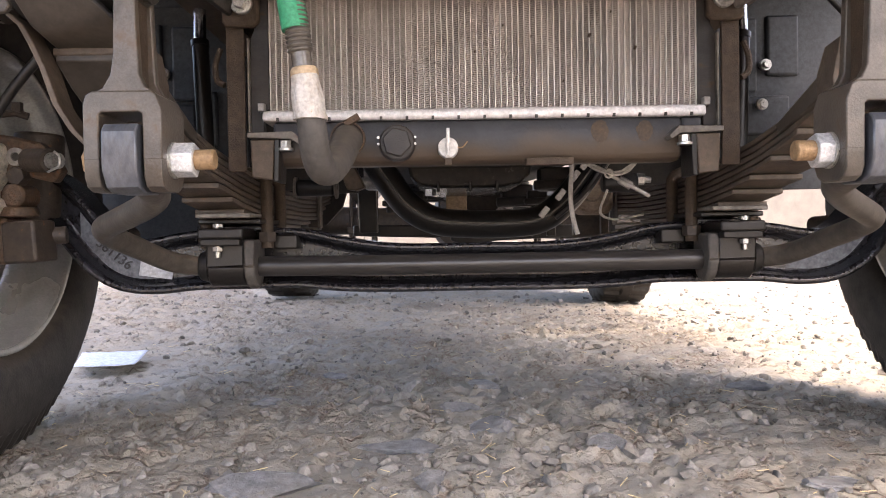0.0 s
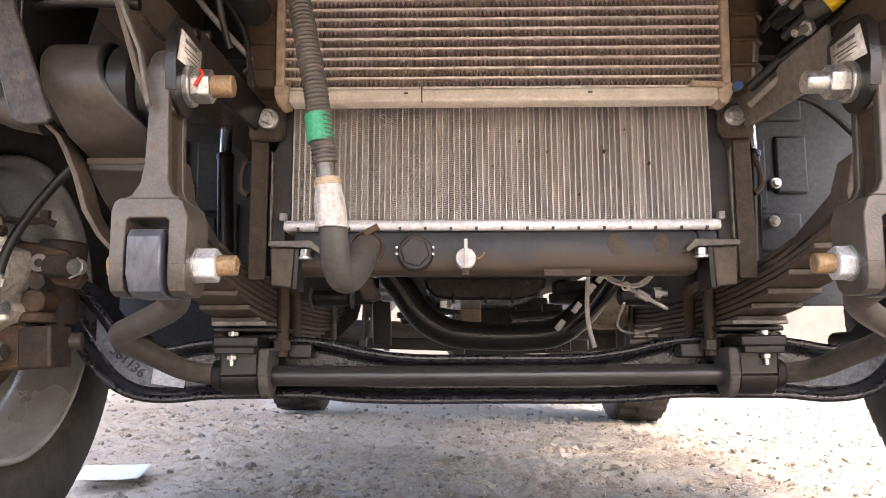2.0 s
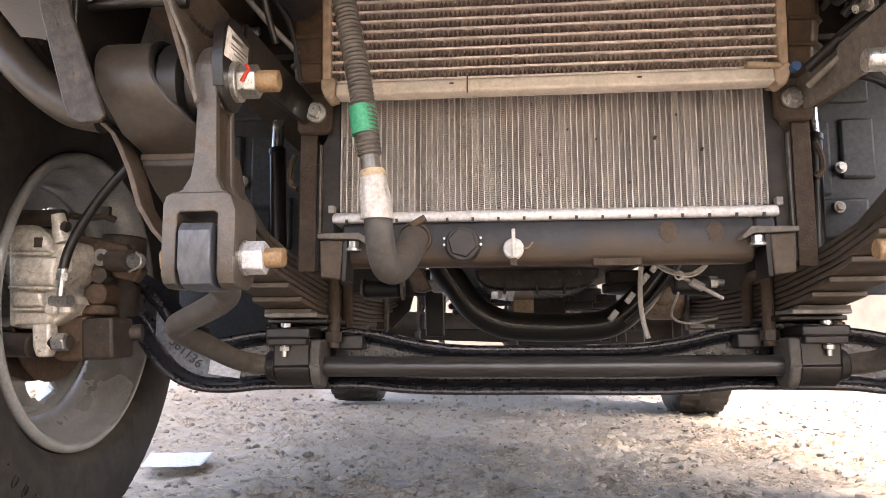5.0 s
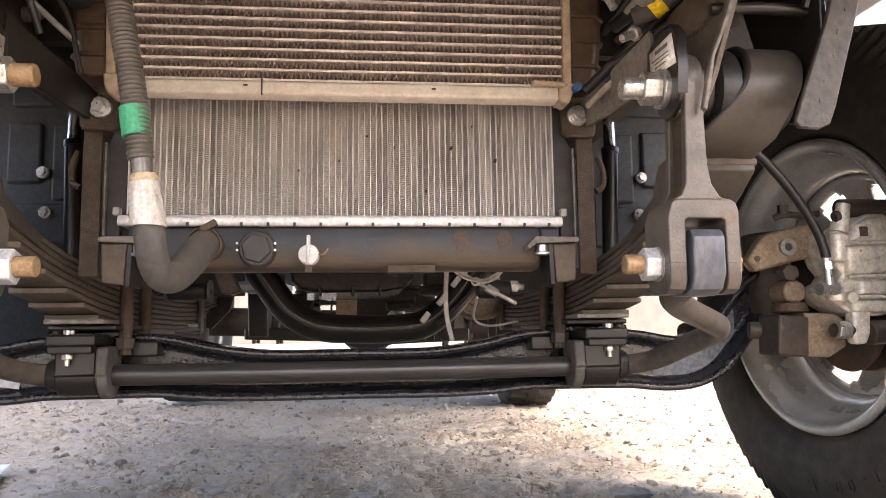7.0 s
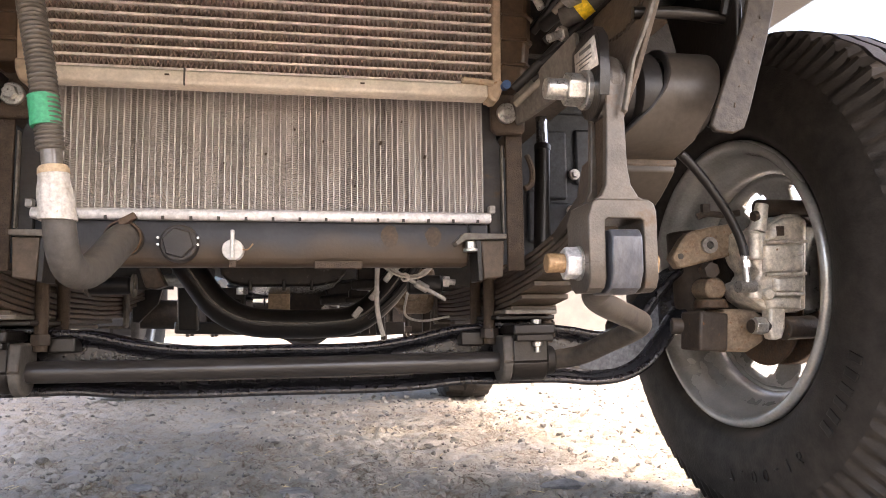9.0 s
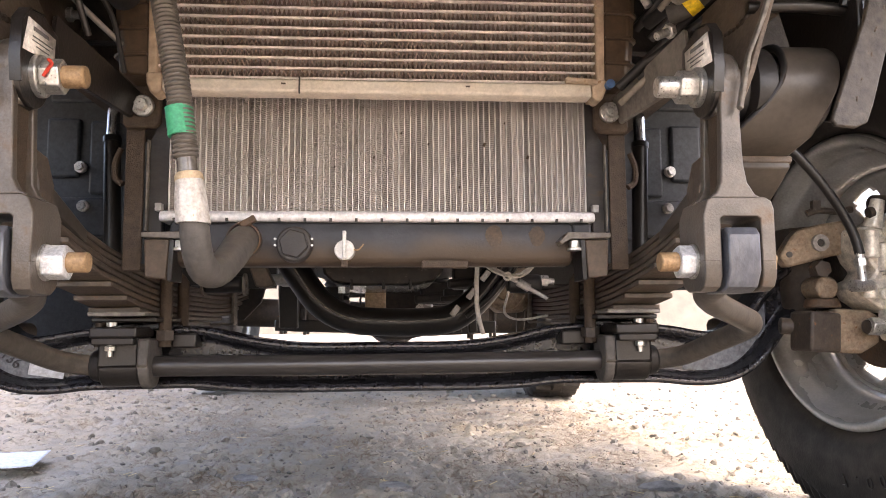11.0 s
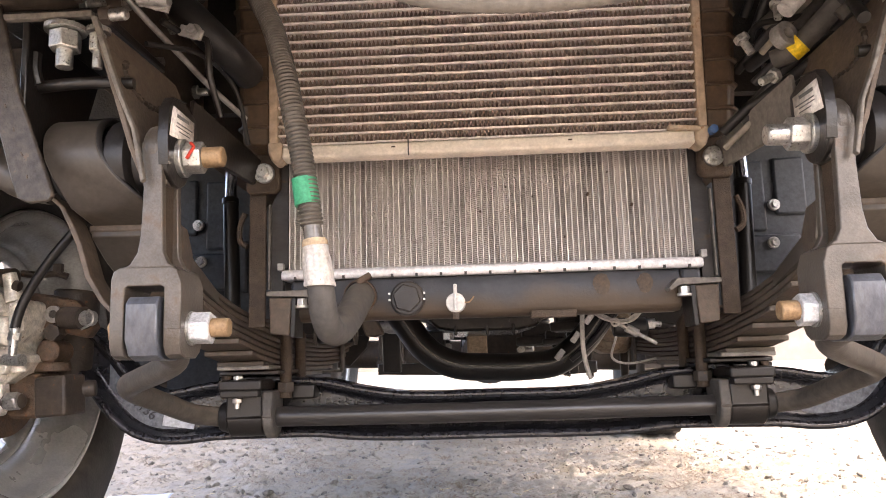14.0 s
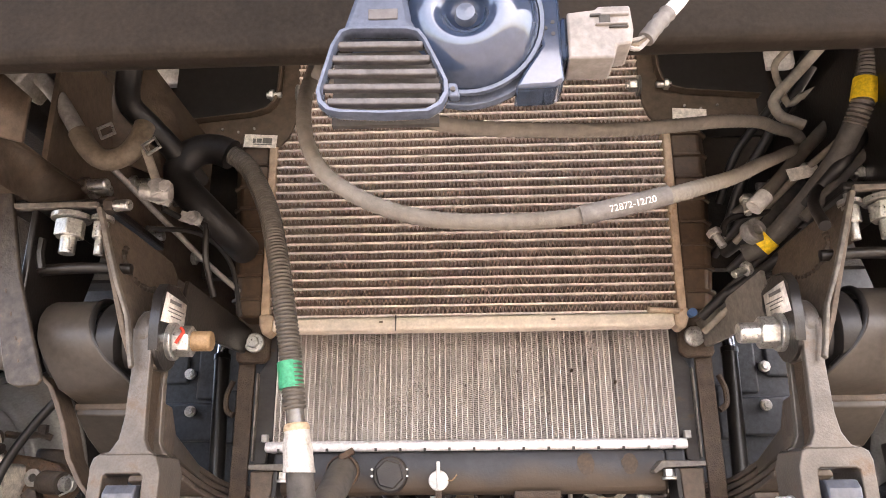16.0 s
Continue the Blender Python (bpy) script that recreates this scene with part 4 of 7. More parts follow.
# ---- wheels ----
def tyre_shape(cx, cy, cz, s, n=360, grooves=(-0.033, 0.0, 0.033)):
    """Lathed tyre with zigzag grooves and notched shoulders. s: the side on which the outer face lies."""
    sh, rings = Shape(), []
    R = 0.3875
    grow = 1.022
    for k in range(n):
        a = 2 * math.pi * k / n
        tri = abs(((k / 10.0) % 1.0) - 0.5) * 4 - 1
        notch = 0.008 if k % 4 < 2 else 0.0
        deep = 0.010
        pr = [(0.213, -0.066), (0.224, -0.070), (0.2285, -0.0775), (0.234, -0.0835), (0.2425, -0.0885), (0.262, -0.0925), (0.290, -0.0935), (0.316, -0.089), (0.330, -0.084), (0.333, -0.0835), (0.352, -0.073 + notch), (0.368, -0.062 + notch), (R - 0.005 - notch, -0.053)]
        for g in grooves:
            o, w = g + 0.005 * tri, 0.0045
            pr += [(R - 0.0015, o - w), (R - deep, o - w * 0.6), (R - deep, o + w * 0.6), (R - 0.0015, o + w)]
        pr += [(R - 0.005 - notch, 0.053), (0.368, 0.062 - notch), (0.352, 0.073 - notch), (0.333, 0.0835), (0.316, 0.089), (0.290, 0.0935), (0.262, 0.0925), (0.240, 0.0875), (0.222, 0.080), (0.213, 0.072)]
        rings.append([(cx + s * x, cy + r * grow * math.cos(a), cz + r * grow * math.sin(a)) for r, x in pr])
    sh.rings(rings, closed=True, caps=False)
    return sh


def rim_part(t, s, cx, cy, cz):
    o = (cx - s * 0.078, cy, cz)
    prof = [(0.2265, 0.006), (0.2262, 0.001), (0.2245, -0.003), (0.2210, -0.0045), (0.2170, -0.003), (0.2135, 0.001), (0.2105, 0.007), (0.2080, 0.015), (0.2060, 0.027), (0.2030, 0.036), (0.196, 0.044), (0.187, 0.052), (0.181, 0.061), (0.1785, 0.071), (0.178, 0.085), (0.183, 0.095), (0.194, 0.102), (0.202, 0.112), (0.204, 0.138), (0.212, 0.146), (0.222, 0.150), (0.2235, 0.156)]
    return part("wheel", Shape().lathe(prof, o, (s, 0, 0), 96), RIM_SILVER, t, thick=0.004, smooth=55)


def disc_part(t, s, cx, cy, cz):
    o = (cx - s * 0.078, cy, cz)
    # dished centre with oval hand holes
    sh = Shape()
    n = 128
    rad = [0.177, 0.170, 0.163, 0.156, 0.149, 0.142, 0.135, 0.128, 0.121, 0.114, 0.105, 0.085, 0.06]
    hgt = [0.080, 0.088, 0.095, 0.1005, 0.105, 0.108, 0.1095, 0.110, 0.109, 0.107, 0.10, 0.09, 0.088]
    vs = [(o[0] + s * h, cy + r * math.cos(2 * math.pi * k / n), cz + r * math.sin(2 * math.pi * k / n)) for r, h in zip(rad, hgt) for k in range(n)]
    fs = []
    for i in range(len(rad) - 1):
        for k in range(n):
            rm = (rad[i] + rad[i + 1]) / 2
            ang = (k + 0.5) / n * 8 % 1.0 - 0.5
            arc_len = ang / 8 * 2 * math.pi * 0.142
            if (arc_len / 0.030) ** 2 + ((rm - 0.142) / 0.0225) ** 2 < 1:
                continue
            fs.append((i * n + k, i * n + (k + 1) % n, (i + 1) * n + (k + 1) % n, (i + 1) * n + k))
    sh.add(vs, fs)
    part("wheel_disc", sh, RIM_SILVER, t, "silver dished wheel centre with hand holes", thick=0.006, smooth=45)


def front_wheel(s):
    cx, cy, cz = (0.785, 1.125, 0.400) if s > 0 else (-0.7795, 1.125, 0.383)
    t = rim_part(front_axle, s, cx, cy, cz)
    t["label"] = "silver steel wheel rim with dusty black tyre"
    part("tyre", tyre_shape(cx, cy, cz, s), TYRE, t, "dusty black rubber tyre", smooth=32)
    disc_part(t, s, cx, cy, cz)
    # raised size marking and bars on the inner wall
    for i, ch in enumerate("7.00-16"):
        a = radians(268 - i * 5.4) if s > 0 else radians(222 + i * 5.4)
        rd = Vector((0, math.cos(a), math.sin(a)))
        tg = Vector((0, -math.sin(a), math.cos(a))) * (-1 if s > 0 else 1)
        p = Vector((cx - s * 0.0938, cy, cz)) + rd * 0.298
        lettering("digit", ch, 0.026, 0.0012, RUBBER, basis(p, tg, rd), t)
    for i in range(6):
        a = radians(222 - i * 4.2) if s > 0 else radians(172 + i * 4.2)
        rd = Vector((0, math.cos(a), math.sin(a)))
        p = Vector((cx - s * 0.0938, cy, cz)) + rd * 0.300
        part("bar", Shape().box(p, (0.0024, 0.011, 0.022), (math.degrees(a) - 90, 0, 0)), RUBBER, t, bevel=0.001)
    part("hub", Shape().cyl((cx, cy, cz), (cx + s * 0.04, cy, cz), 0.075, n=32), DARK_IRON, t)
    # both wheels stand steered a little to one side
    c = Matrix.Translation(Vector((cx, cy, cz)) - front_axle.location)
    turn = c @ Matrix.Rotation(radians(2.5), 4, "Z") @ c.inverted()
    for o in (t, *t.children_recursive):
        o.data.transform(turn)


for s in (-1, 1):
    front_wheel(s)


# ---- front hubs, brakes and knuckles ----
def dome(poly, y, rise):
    """A cast pillow: the outline at y, drawn in towards the front in rounded steps."""
    cx, cz = sum(q[0] for q in poly) / len(poly), sum(q[1] for q in poly) / len(poly)
    ring = lambda k, d: [(cx + (x - cx) * k, y - rise * d, cz + (z - cz) * k) for x, z in poly]
    return Shape().rings([ring(1.0, -0.4), ring(1.0, 0.0), ring(0.96, 0.45), ring(0.88, 0.75), ring(0.72, 0.93), ring(0.45, 1.0)])


def front_brake(s):
    wx, cy, cz = (0.796, 1.125, 0.395) if s > 0 else (0.776, 1.125, 0.388)
    dx = wx - 0.796
    t = thing("front_brake", (s * 0.70, 1.10, 0.30), "cast silver brake caliper on a rusty steering knuckle", "brake", "front brakes")
    X = lambda x: s * (x + dx)
    part("brake_disc", Shape().lathe([(0.06, 0.0), (0.128, 0.0), (0.128, 0.022), (0.06, 0.022)], (X(0.80), cy, cz), (s, 0, 0), 64, closed=True), RUSTY, t, "rusty brake disc", bevel=0.002)
    part("hub_boss", Shape().cyl((X(0.69), cy, cz), (X(0.82), cy, cz), 0.048, 0.058, n=32), DARK_IRON, t, bevel=0.004)
    # caliper: lobed piston housing with cast panels, dark bridge behind
    Z = lambda z: z if s > 0 else z - 0.012
    body = [(0.672, 0.469), (0.68, 0.473), (0.70, 0.466), (0.709, 0.481), (0.733, 0.495), (0.756, 0.495), (0.768, 0.486), (0.758, 0.354), (0.732, 0.35), (0.694, 0.355), (0.673, 0.369), (0.665, 0.384), (0.667, 0.394), (0.68, 0.399), (0.688, 0.41), (0.677, 0.424), (0.67, 0.443)]
    cal = part("caliper", Shape().prism([(X(x), Z(z)) for x, z in body], "y", 1.0, 1.07), CAST_SILVER, t, "ribbed cast silver caliper body", bevel=0.005, seg=3)
    for pan in ([(0.704, 0.476), (0.727, 0.489), (0.75, 0.491), (0.761, 0.484), (0.759, 0.454), (0.696, 0.454)], [(0.689, 0.449), (0.757, 0.451), (0.754, 0.409), (0.69, 0.407)], [(0.705, 0.4), (0.753, 0.402), (0.751, 0.379), (0.703, 0.379)], [(0.688, 0.373), (0.748, 0.373), (0.747, 0.354), (0.694, 0.356)]):
        part("panel", dome([(X(x), Z(z)) for x, z in pan], 1.001, 0.011), CAST_SILVER, cal, bevel=0.0015, smooth=50)
    for xa, za, xb, zb in ((0.697, 0.4525, 0.760, 0.4535), (0.690, 0.4045, 0.755, 0.4065), (0.690, 0.377, 0.750, 0.3765), (0.712, 0.425, 0.75, 0.435)):
        part("ridge", Shape().tube([(X(xa), 0.992, Z(za)), (X((xa + xb) / 2), 0.9905, Z((za + zb) / 2)), (X(xb), 0.992, Z(zb))], 0.0024, 8), CAST_SILVER, cal)
    for x, z, h in ((0.678, 0.446, 0.040), (0.672, 0.381, 0.022)):
        part("piston_boss", Shape().cyl((X(x), 0.996, Z(z - h / 2)), (X(x), 0.994, Z(z + h / 2)), 0.0105, 0.0095, n=20), CAST_SILVER, cal, bevel=0.003)
    part("bolt", Shape().cyl((X(0.690), 0.996, Z(0.376)), (X(0.690), 0.984, Z(0.376)), 0.009, 0.008, n=18), CAST_SILVER, cal, bevel=0.002)
    part("spring_clip", Shape().box((X(0.716), 0.992, Z(0.468)), (0.012, 0.006, 0.014)), BROWN_BAR, cal, "brown retaining spring", bevel=0.001)
    part("guide_lug", Shape().prism([(X(x), Z(z)) for x, z in ((0.697, 0.362), (0.723, 0.362), (0.72, 0.327), (0.714, 0.312), (0.699, 0.311), (0.694, 0.325))], "y", 0.996, 1.018), CAST_SILVER, cal, bevel=0.004)
    part("guide_pin", Shape().cyl((X(0.668), 1.002, Z(0.331)), (X(0.80), 1.02, Z(0.329)), 0.010), DARK_IRON, cal, bevel=0.002)
    part("guide_nut", hex_nut((X(0.670), 0.998, Z(0.332)), (X(0.688), 0.998, Z(0.331)), 0.013), ZINC, cal, bevel=0.0015)
    part("guide_sleeve", Shape().cyl((X(0.722), 1.006, Z(0.327)), (X(0.775), 1.012, Z(0.329)), 0.017, n=20), DARK_IRON, cal, bevel=0.002)
    part("bleed_screw", Shape().cyl((X(0.692), 1.01, Z(0.470)), (X(0.700), 1.006, Z(0.510)), 0.013, 0.009, n=14), CAST_SILVER, cal, bevel=0.001)
    part("bleed_cap", Shape().cyl((X(0.682), 1.004, Z(0.490)), (X(0.690), 1.004, Z(0.492)), 0.008, n=10), DARK_IRON, cal, bevel=0.001)
    part("upper_pin", Shape().cyl((X(0.70), 1.02, Z(0.506)), (X(0.80), 1.03, Z(0.508)), 0.013), DARK_IRON, cal, bevel=0.002)
    part("bridge", Shape().prism([(X(x), Z(z)) for x, z in ((0.768, 0.487), (0.791, 0.485), (0.814, 0.472), (0.820, 0.42), (0.806, 0.354), (0.78, 0.347), (0.758, 0.353))], "y", 1.025, 1.09), BRIDGE, cal, "dark smooth caliper bridge", bevel=0.006)
    part("carrier", Shape().box((X(0.78), 1.05, Z(0.328)), (0.09, 0.05, 0.022)), DARK_IRON, cal, bevel=0.003)
    # knuckle with drilled plate, king pin and lower block
    part("king_pin_housing", Shape().cyl((s * 0.665, 1.145, 0.325), (s * 0.655, 1.145, 0.485), 0.036, 0.034, n=28), DARK_IRON, t, bevel=0.004)
    # right side gets the rust painted as lit, left the darker rust
    kn = part("knuckle_plate", Shape().prism([(s * x, Z(z)) for x, z in ((0.597, 0.463), (0.608, 0.473), (0.645, 0.482), (0.688, 0.488), (0.69, 0.441), (0.647, 0.431), (0.589, 0.417), (0.577, 0.434))], "y", 1.052, 1.075), LIT_RUST if s > 0 else RUSTY, t, "rusty drilled knuckle plate", bevel=0.004)
    part("bolt_ring", Shape().lathe([(0.006, 0), (0.0125, 0), (0.0125, 0.007), (0.006, 0.007)], (s * 0.638, 1.047, Z(0.453)), (0, 1, 0), 24, closed=True), ALU, kn)
    part("hole", Shape().cyl((s * 0.638, 1.0505, Z(0.453)), (s * 0.638, 1.053, Z(0.453)), 0.006, n=16), DARK_FILL, kn)
    part("hole", Shape().cyl((s * 0.591, 1.0505, Z(0.436)), (s * 0.591, 1.053, Z(0.436)), 0.0045, n=16), DARK_FILL, kn)
    part("lever", Shape().tube([(s * 0.625, 1.06, 0.497), (s * 0.64, 1.055, 0.502), (s * 0.665, 1.055, 0.500), (s * 0.69, 1.05, 0.503)], 0.005, 8).box((s * 0.637, 1.055, 0.509), (0.012, 0.008, 0.014)), DARK_IRON, kn)
    part("lower_block", Shape().box((s * 0.614, 1.035, 0.324), (0.050, 0.045, 0.056), (0, s * 4, s * 10)), DARK_IRON, t, "dark square lower knuckle block", bevel=0.004)
    part("rust_block", Shape().prism([(s * 0.640, 0.357), (s * 0.690, 0.355), (s * 0.706, 0.345), (s * 0.704, 0.308), (s * 0.677, 0.293), (s * 0.642, 0.294)], "y", 1.025, 1.08), LIT_RUST if s > 0 else RUSTY, t, bevel=0.005)
    part("cap", Shape().cyl((s * 0.635, 1.05, 0.358), (s * 0.635, 1.05, 0.372), 0.026, 0.022), RUSTY, t, bevel=0.003)
    part("boss", Shape().cyl((s * 0.637, 1.035, 0.387), (s * 0.637, 1.08, 0.387), 0.017), LIT_RUST if s > 0 else RUSTY, t, bevel=0.004)
    part("bolt", hex_nut((s * 0.632, 1.035, 0.414), (s * 0.632, 1.055, 0.414), 0.013), DARK_IRON, t, bevel=0.001)
    part("stop_stub", Shape().cyl((s * 0.575, 1.06, 0.333), (s * 0.605, 1.05, 0.331), 0.012), DARK_IRON, t, bevel=0.002)
    part("shield", Shape().lathe([(0.04, 0.0), (0.075, 0.006), (0.098, 0.0)], (X(0.765), cy - 0.01, cz - 0.03), (s, 0, 0), 40), RUSTY, t, thick=0.003)
    part("steering_arm", Shape().tube([(s * 0.655, 1.16, 0.34), (s * 0.61, 1.20, 0.335), (s * 0.585, 1.30, 0.33)], 0.016, 12), DARK_IRON, t)
    hose = part("brake_hose", Shape().tube([(s * 0.565, 0.99, Z(0.577)), (s * 0.580, 0.99, Z(0.563)), (s * 0.608, 0.99, Z(0.530)), (s * 0.635, 0.99, Z(0.490)), (s * 0.650, 0.988, Z(0.456)), (s * 0.655, 0.986, Z(0.430))], 0.0066, 12), RUBBER, t, "black rubber brake hose")
    part("hose_end", Shape().cyl((s * 0.654, 0.986, Z(0.434)), (s * 0.655, 0.984, Z(0.393)), 0.0058, n=12).cyl((s * 0.654, 0.986, Z(0.424)), (s * 0.6545, 0.985, Z(0.414)), 0.0085, n=6), ZINC, hose, "zinc hose end")
    part("banjo", Shape().cyl((s * 0.640, 0.984, Z(0.387)), (s * 0.670, 0.990, Z(0.387)), 0.0085, n=12), ZINC, hose)
    if s < 0:
        cn = part("sensor_plug", Shape().cyl((-0.615, 1.04, 0.435), (-0.575, 1.02, 0.432), 0.016, n=16), DARK_IRON, t)
        part("clip", Shape().cyl((-0.575, 1.02, 0.432), (-0.562, 1.015, 0.431), 0.011, n=12), ZINC, cn)
        part("wire", Shape().tube([(-0.566, 1.012, 0.443), (-0.557, 1.008, 0.436), (-0.558, 1.008, 0.424), (-0.575, 1.012, 0.416)], 0.0018, 6, 0.004), ZINC, cn)


for s in (-1, 1):
    front_brake(s)


# ---- radiator ----
def radiator():
    t = thing("radiator", (0, 0.98, 0.41), "dusty aluminium radiator with black bottom tank", "radiator")
    x0, x1, z0, z1, yf, yb = -0.266, 0.266, 0.480, 0.70, 0.958, 1.0
    n = 72
    p = (x1 - x0) / n
    tubes = Shape()
    for i in range(n + 1):
        x = x0 + i * p
        tubes.box((x, (yf + yb) / 2, (z0 + z1) / 2), (0.0014, yb - yf, z1 - z0))
    tagged(part("tube_pack", tubes, ALU_TUBE, t, "rows of thin flat upright tubes", smooth=0), kind="stuff")
    fins = Shape()
    pz = 0.0028
    rng = random.Random(5)
    for i in range(n):
        xa, xb = x0 + i * p + 0.0010, x0 + (i + 1) * p - 0.0010
        k = int((z1 - z0) / (pz / 2))
        dy = rng.uniform(0.0007, 0.0014)
        lift = rng.choice((-0.0014, 0.0014))
        vs, fs = [], []
        for j in range(k + 1):
            z = z0 + j * pz / 2
            y = yf + dy + (0.0022 if j % 2 else 0.0)
            vs += [(xa, y, z), (xb, y + 0.0004, z + lift)]
            if j:
                fs.append((j * 2 - 2, j * 2 - 1, j * 2 + 1, j * 2))
        fins.add(vs, fs)
    tagged(part("fin_pack", fins, ALU_FIN, t, "dusty folded cooling fins", smooth=0), kind="stuff")
    part("backing", Shape().box((0, 1.006, 0.59), (0.53, 0.006, 0.22)), ENGINE, t)
    for x, z, r in ((0.133, 0.571, 0.003), (0.19, 0.555, 0.0028), (0.06, 0.571, 0.0018), (-0.01, 0.553, 0.0018), (0.025, 0.585, 0.0016), (0.10, 0.515, 0.0018), (-0.06, 0.54, 0.0015), (0.16, 0.60, 0.0016)):
        part("speck", Shape().box((x, 0.9578, z), (r * 1.1, 0.002, r * 1.7), (0, 20, 0)), BROWN_BAR, t)
    strip = part("header_strip", Shape().prism([(0.944, 0.4715), (0.945, 0.4785), (0.949, 0.4815), (1.0, 0.4815), (1.0, 0.468), (0.947, 0.468)], "x", -0.274, 0.274), HEADER_BRIGHT, t, "bright crimped aluminium header edge", bevel=0.0022)
    for i in range(17):
        part("crimp_slot", Shape().box((-0.255 + i * 0.0319, 0.9450, 0.4700), (0.0032, 0.004, 0.004)), DARK_FILL, strip)
    # bottom tank, rounded below
    prof = [(0.952, 0.468), (0.948, 0.455), (0.947, 0.432), (0.951, 0.419), (0.962, 0.4135), (0.99, 0.4135), (1.005, 0.425), (1.006, 0.468)]
    part("bottom_tank", Shape().prism(prof, "x", -0.262, 0.245).prism([(0.952, 0.468), (0.95, 0.445), (0.956, 0.43), (1.0, 0.43), (1.006, 0.468)], "x", 0.245, 0.271), TANK_BROWNED, t, "black plastic bottom tank, brown towards the bottom", bevel=0.004)
    for bx, bz, br in ((0.143, 0.450, 0.014), (0.198, 0.450, 0.013)):
        rim = [(bx + br * (1 + 0.3 * noise.noise((math.cos(a) * 2, math.sin(a) * 2, bx * 30))) * math.cos(a) * 0.8, bz + br * math.sin(a)) for a in np.linspace(0, 2 * math.pi, 20, endpoint=False)]
        part("rust_stain", Shape().prism(rim, "y", 0.9468, 0.952), RUST_STAIN, t, "brown rust stain")
    plug = part("drain_plug", Shape().cyl((-0.108, 0.952, 0.439), (-0.108, 0.936, 0.439), 0.0235, 0.0215, n=24), TANK_BLACK, t, "round black threaded plug", bevel=0.002)
    part("hex", Shape().cyl((-0.108, 0.937, 0.439), (-0.108, 0.931, 0.439), 0.0185, n=6), TANK_BLACK, plug, bevel=0.0015)
    for dx in (-0.0225, 0.0225):
        for dz in (0.004, -0.004):
            part("clip", Shape().cyl((-0.108 + dx, 0.938, 0.441 + dz), (-0.108 + dx, 0.934, 0.441 + dz), 0.0015, n=8), ZINC, plug)
    tap = part("drain_tap", Shape().cyl((-0.0455, 0.950, 0.431), (-0.0455, 0.930, 0.431), 0.0125, n=24), WHITE_PLASTIC, t, "white plastic drain tap", bevel=0.0015)
    part("wing", Shape().box((-0.0455, 0.927, 0.437), (0.0045, 0.007, 0.034)), WHITE_PLASTIC, tap, bevel=0.0012)
    part("spout", Shape().box((-0.0455, 0.936, 0.415), (0.008, 0.008, 0.010)), BROWN_BAR, tap)
    part("tie", Shape().tube([(-0.034, 0.93, 0.431), (-0.028, 0.93, 0.431), (-0.022, 0.93, 0.438)], 0.0009, 6, 0.004), BOLT_TAN, tap)
    part("mount_tab", Shape().box((0.079, 0.944, 0.4135), (0.058, 0.016, 0.009)), BROWN_BAR, t, "brown ribbed tab under the tank", bevel=0.001)
    part("tank_inlet", Shape().cyl((-0.166, 0.975, 0.443), (-0.166, 0.925, 0.443), 0.0185), TANK_BLACK, t, bevel=0.002)
    for s in (-1, 1):
        sp = part("side_plate", Shape().prism([(s * 0.268, 0.70), (s * 0.268, 0.485), (s * 0.275, 0.485), (s * 0.275, 0.455), (s * 0.292, 0.45), (s * 0.292, 0.573), (s * 0.286, 0.585), (s * 0.286, 0.70)], "y", 0.962, 0.972), TANK_BLACK, t, "black steel side plate", bevel=0.0015)
        part("tab", Shape().box((s * 0.2755, 0.952, 0.486), (0.008, 0.012, 0.010)), ALU, sp, bevel=0.001)
        part("strap_edge", Shape().box((s * 0.2925, 0.963, 0.515), (0.002, 0.016, 0.115)), EDGE_GREY, sp)


radiator()


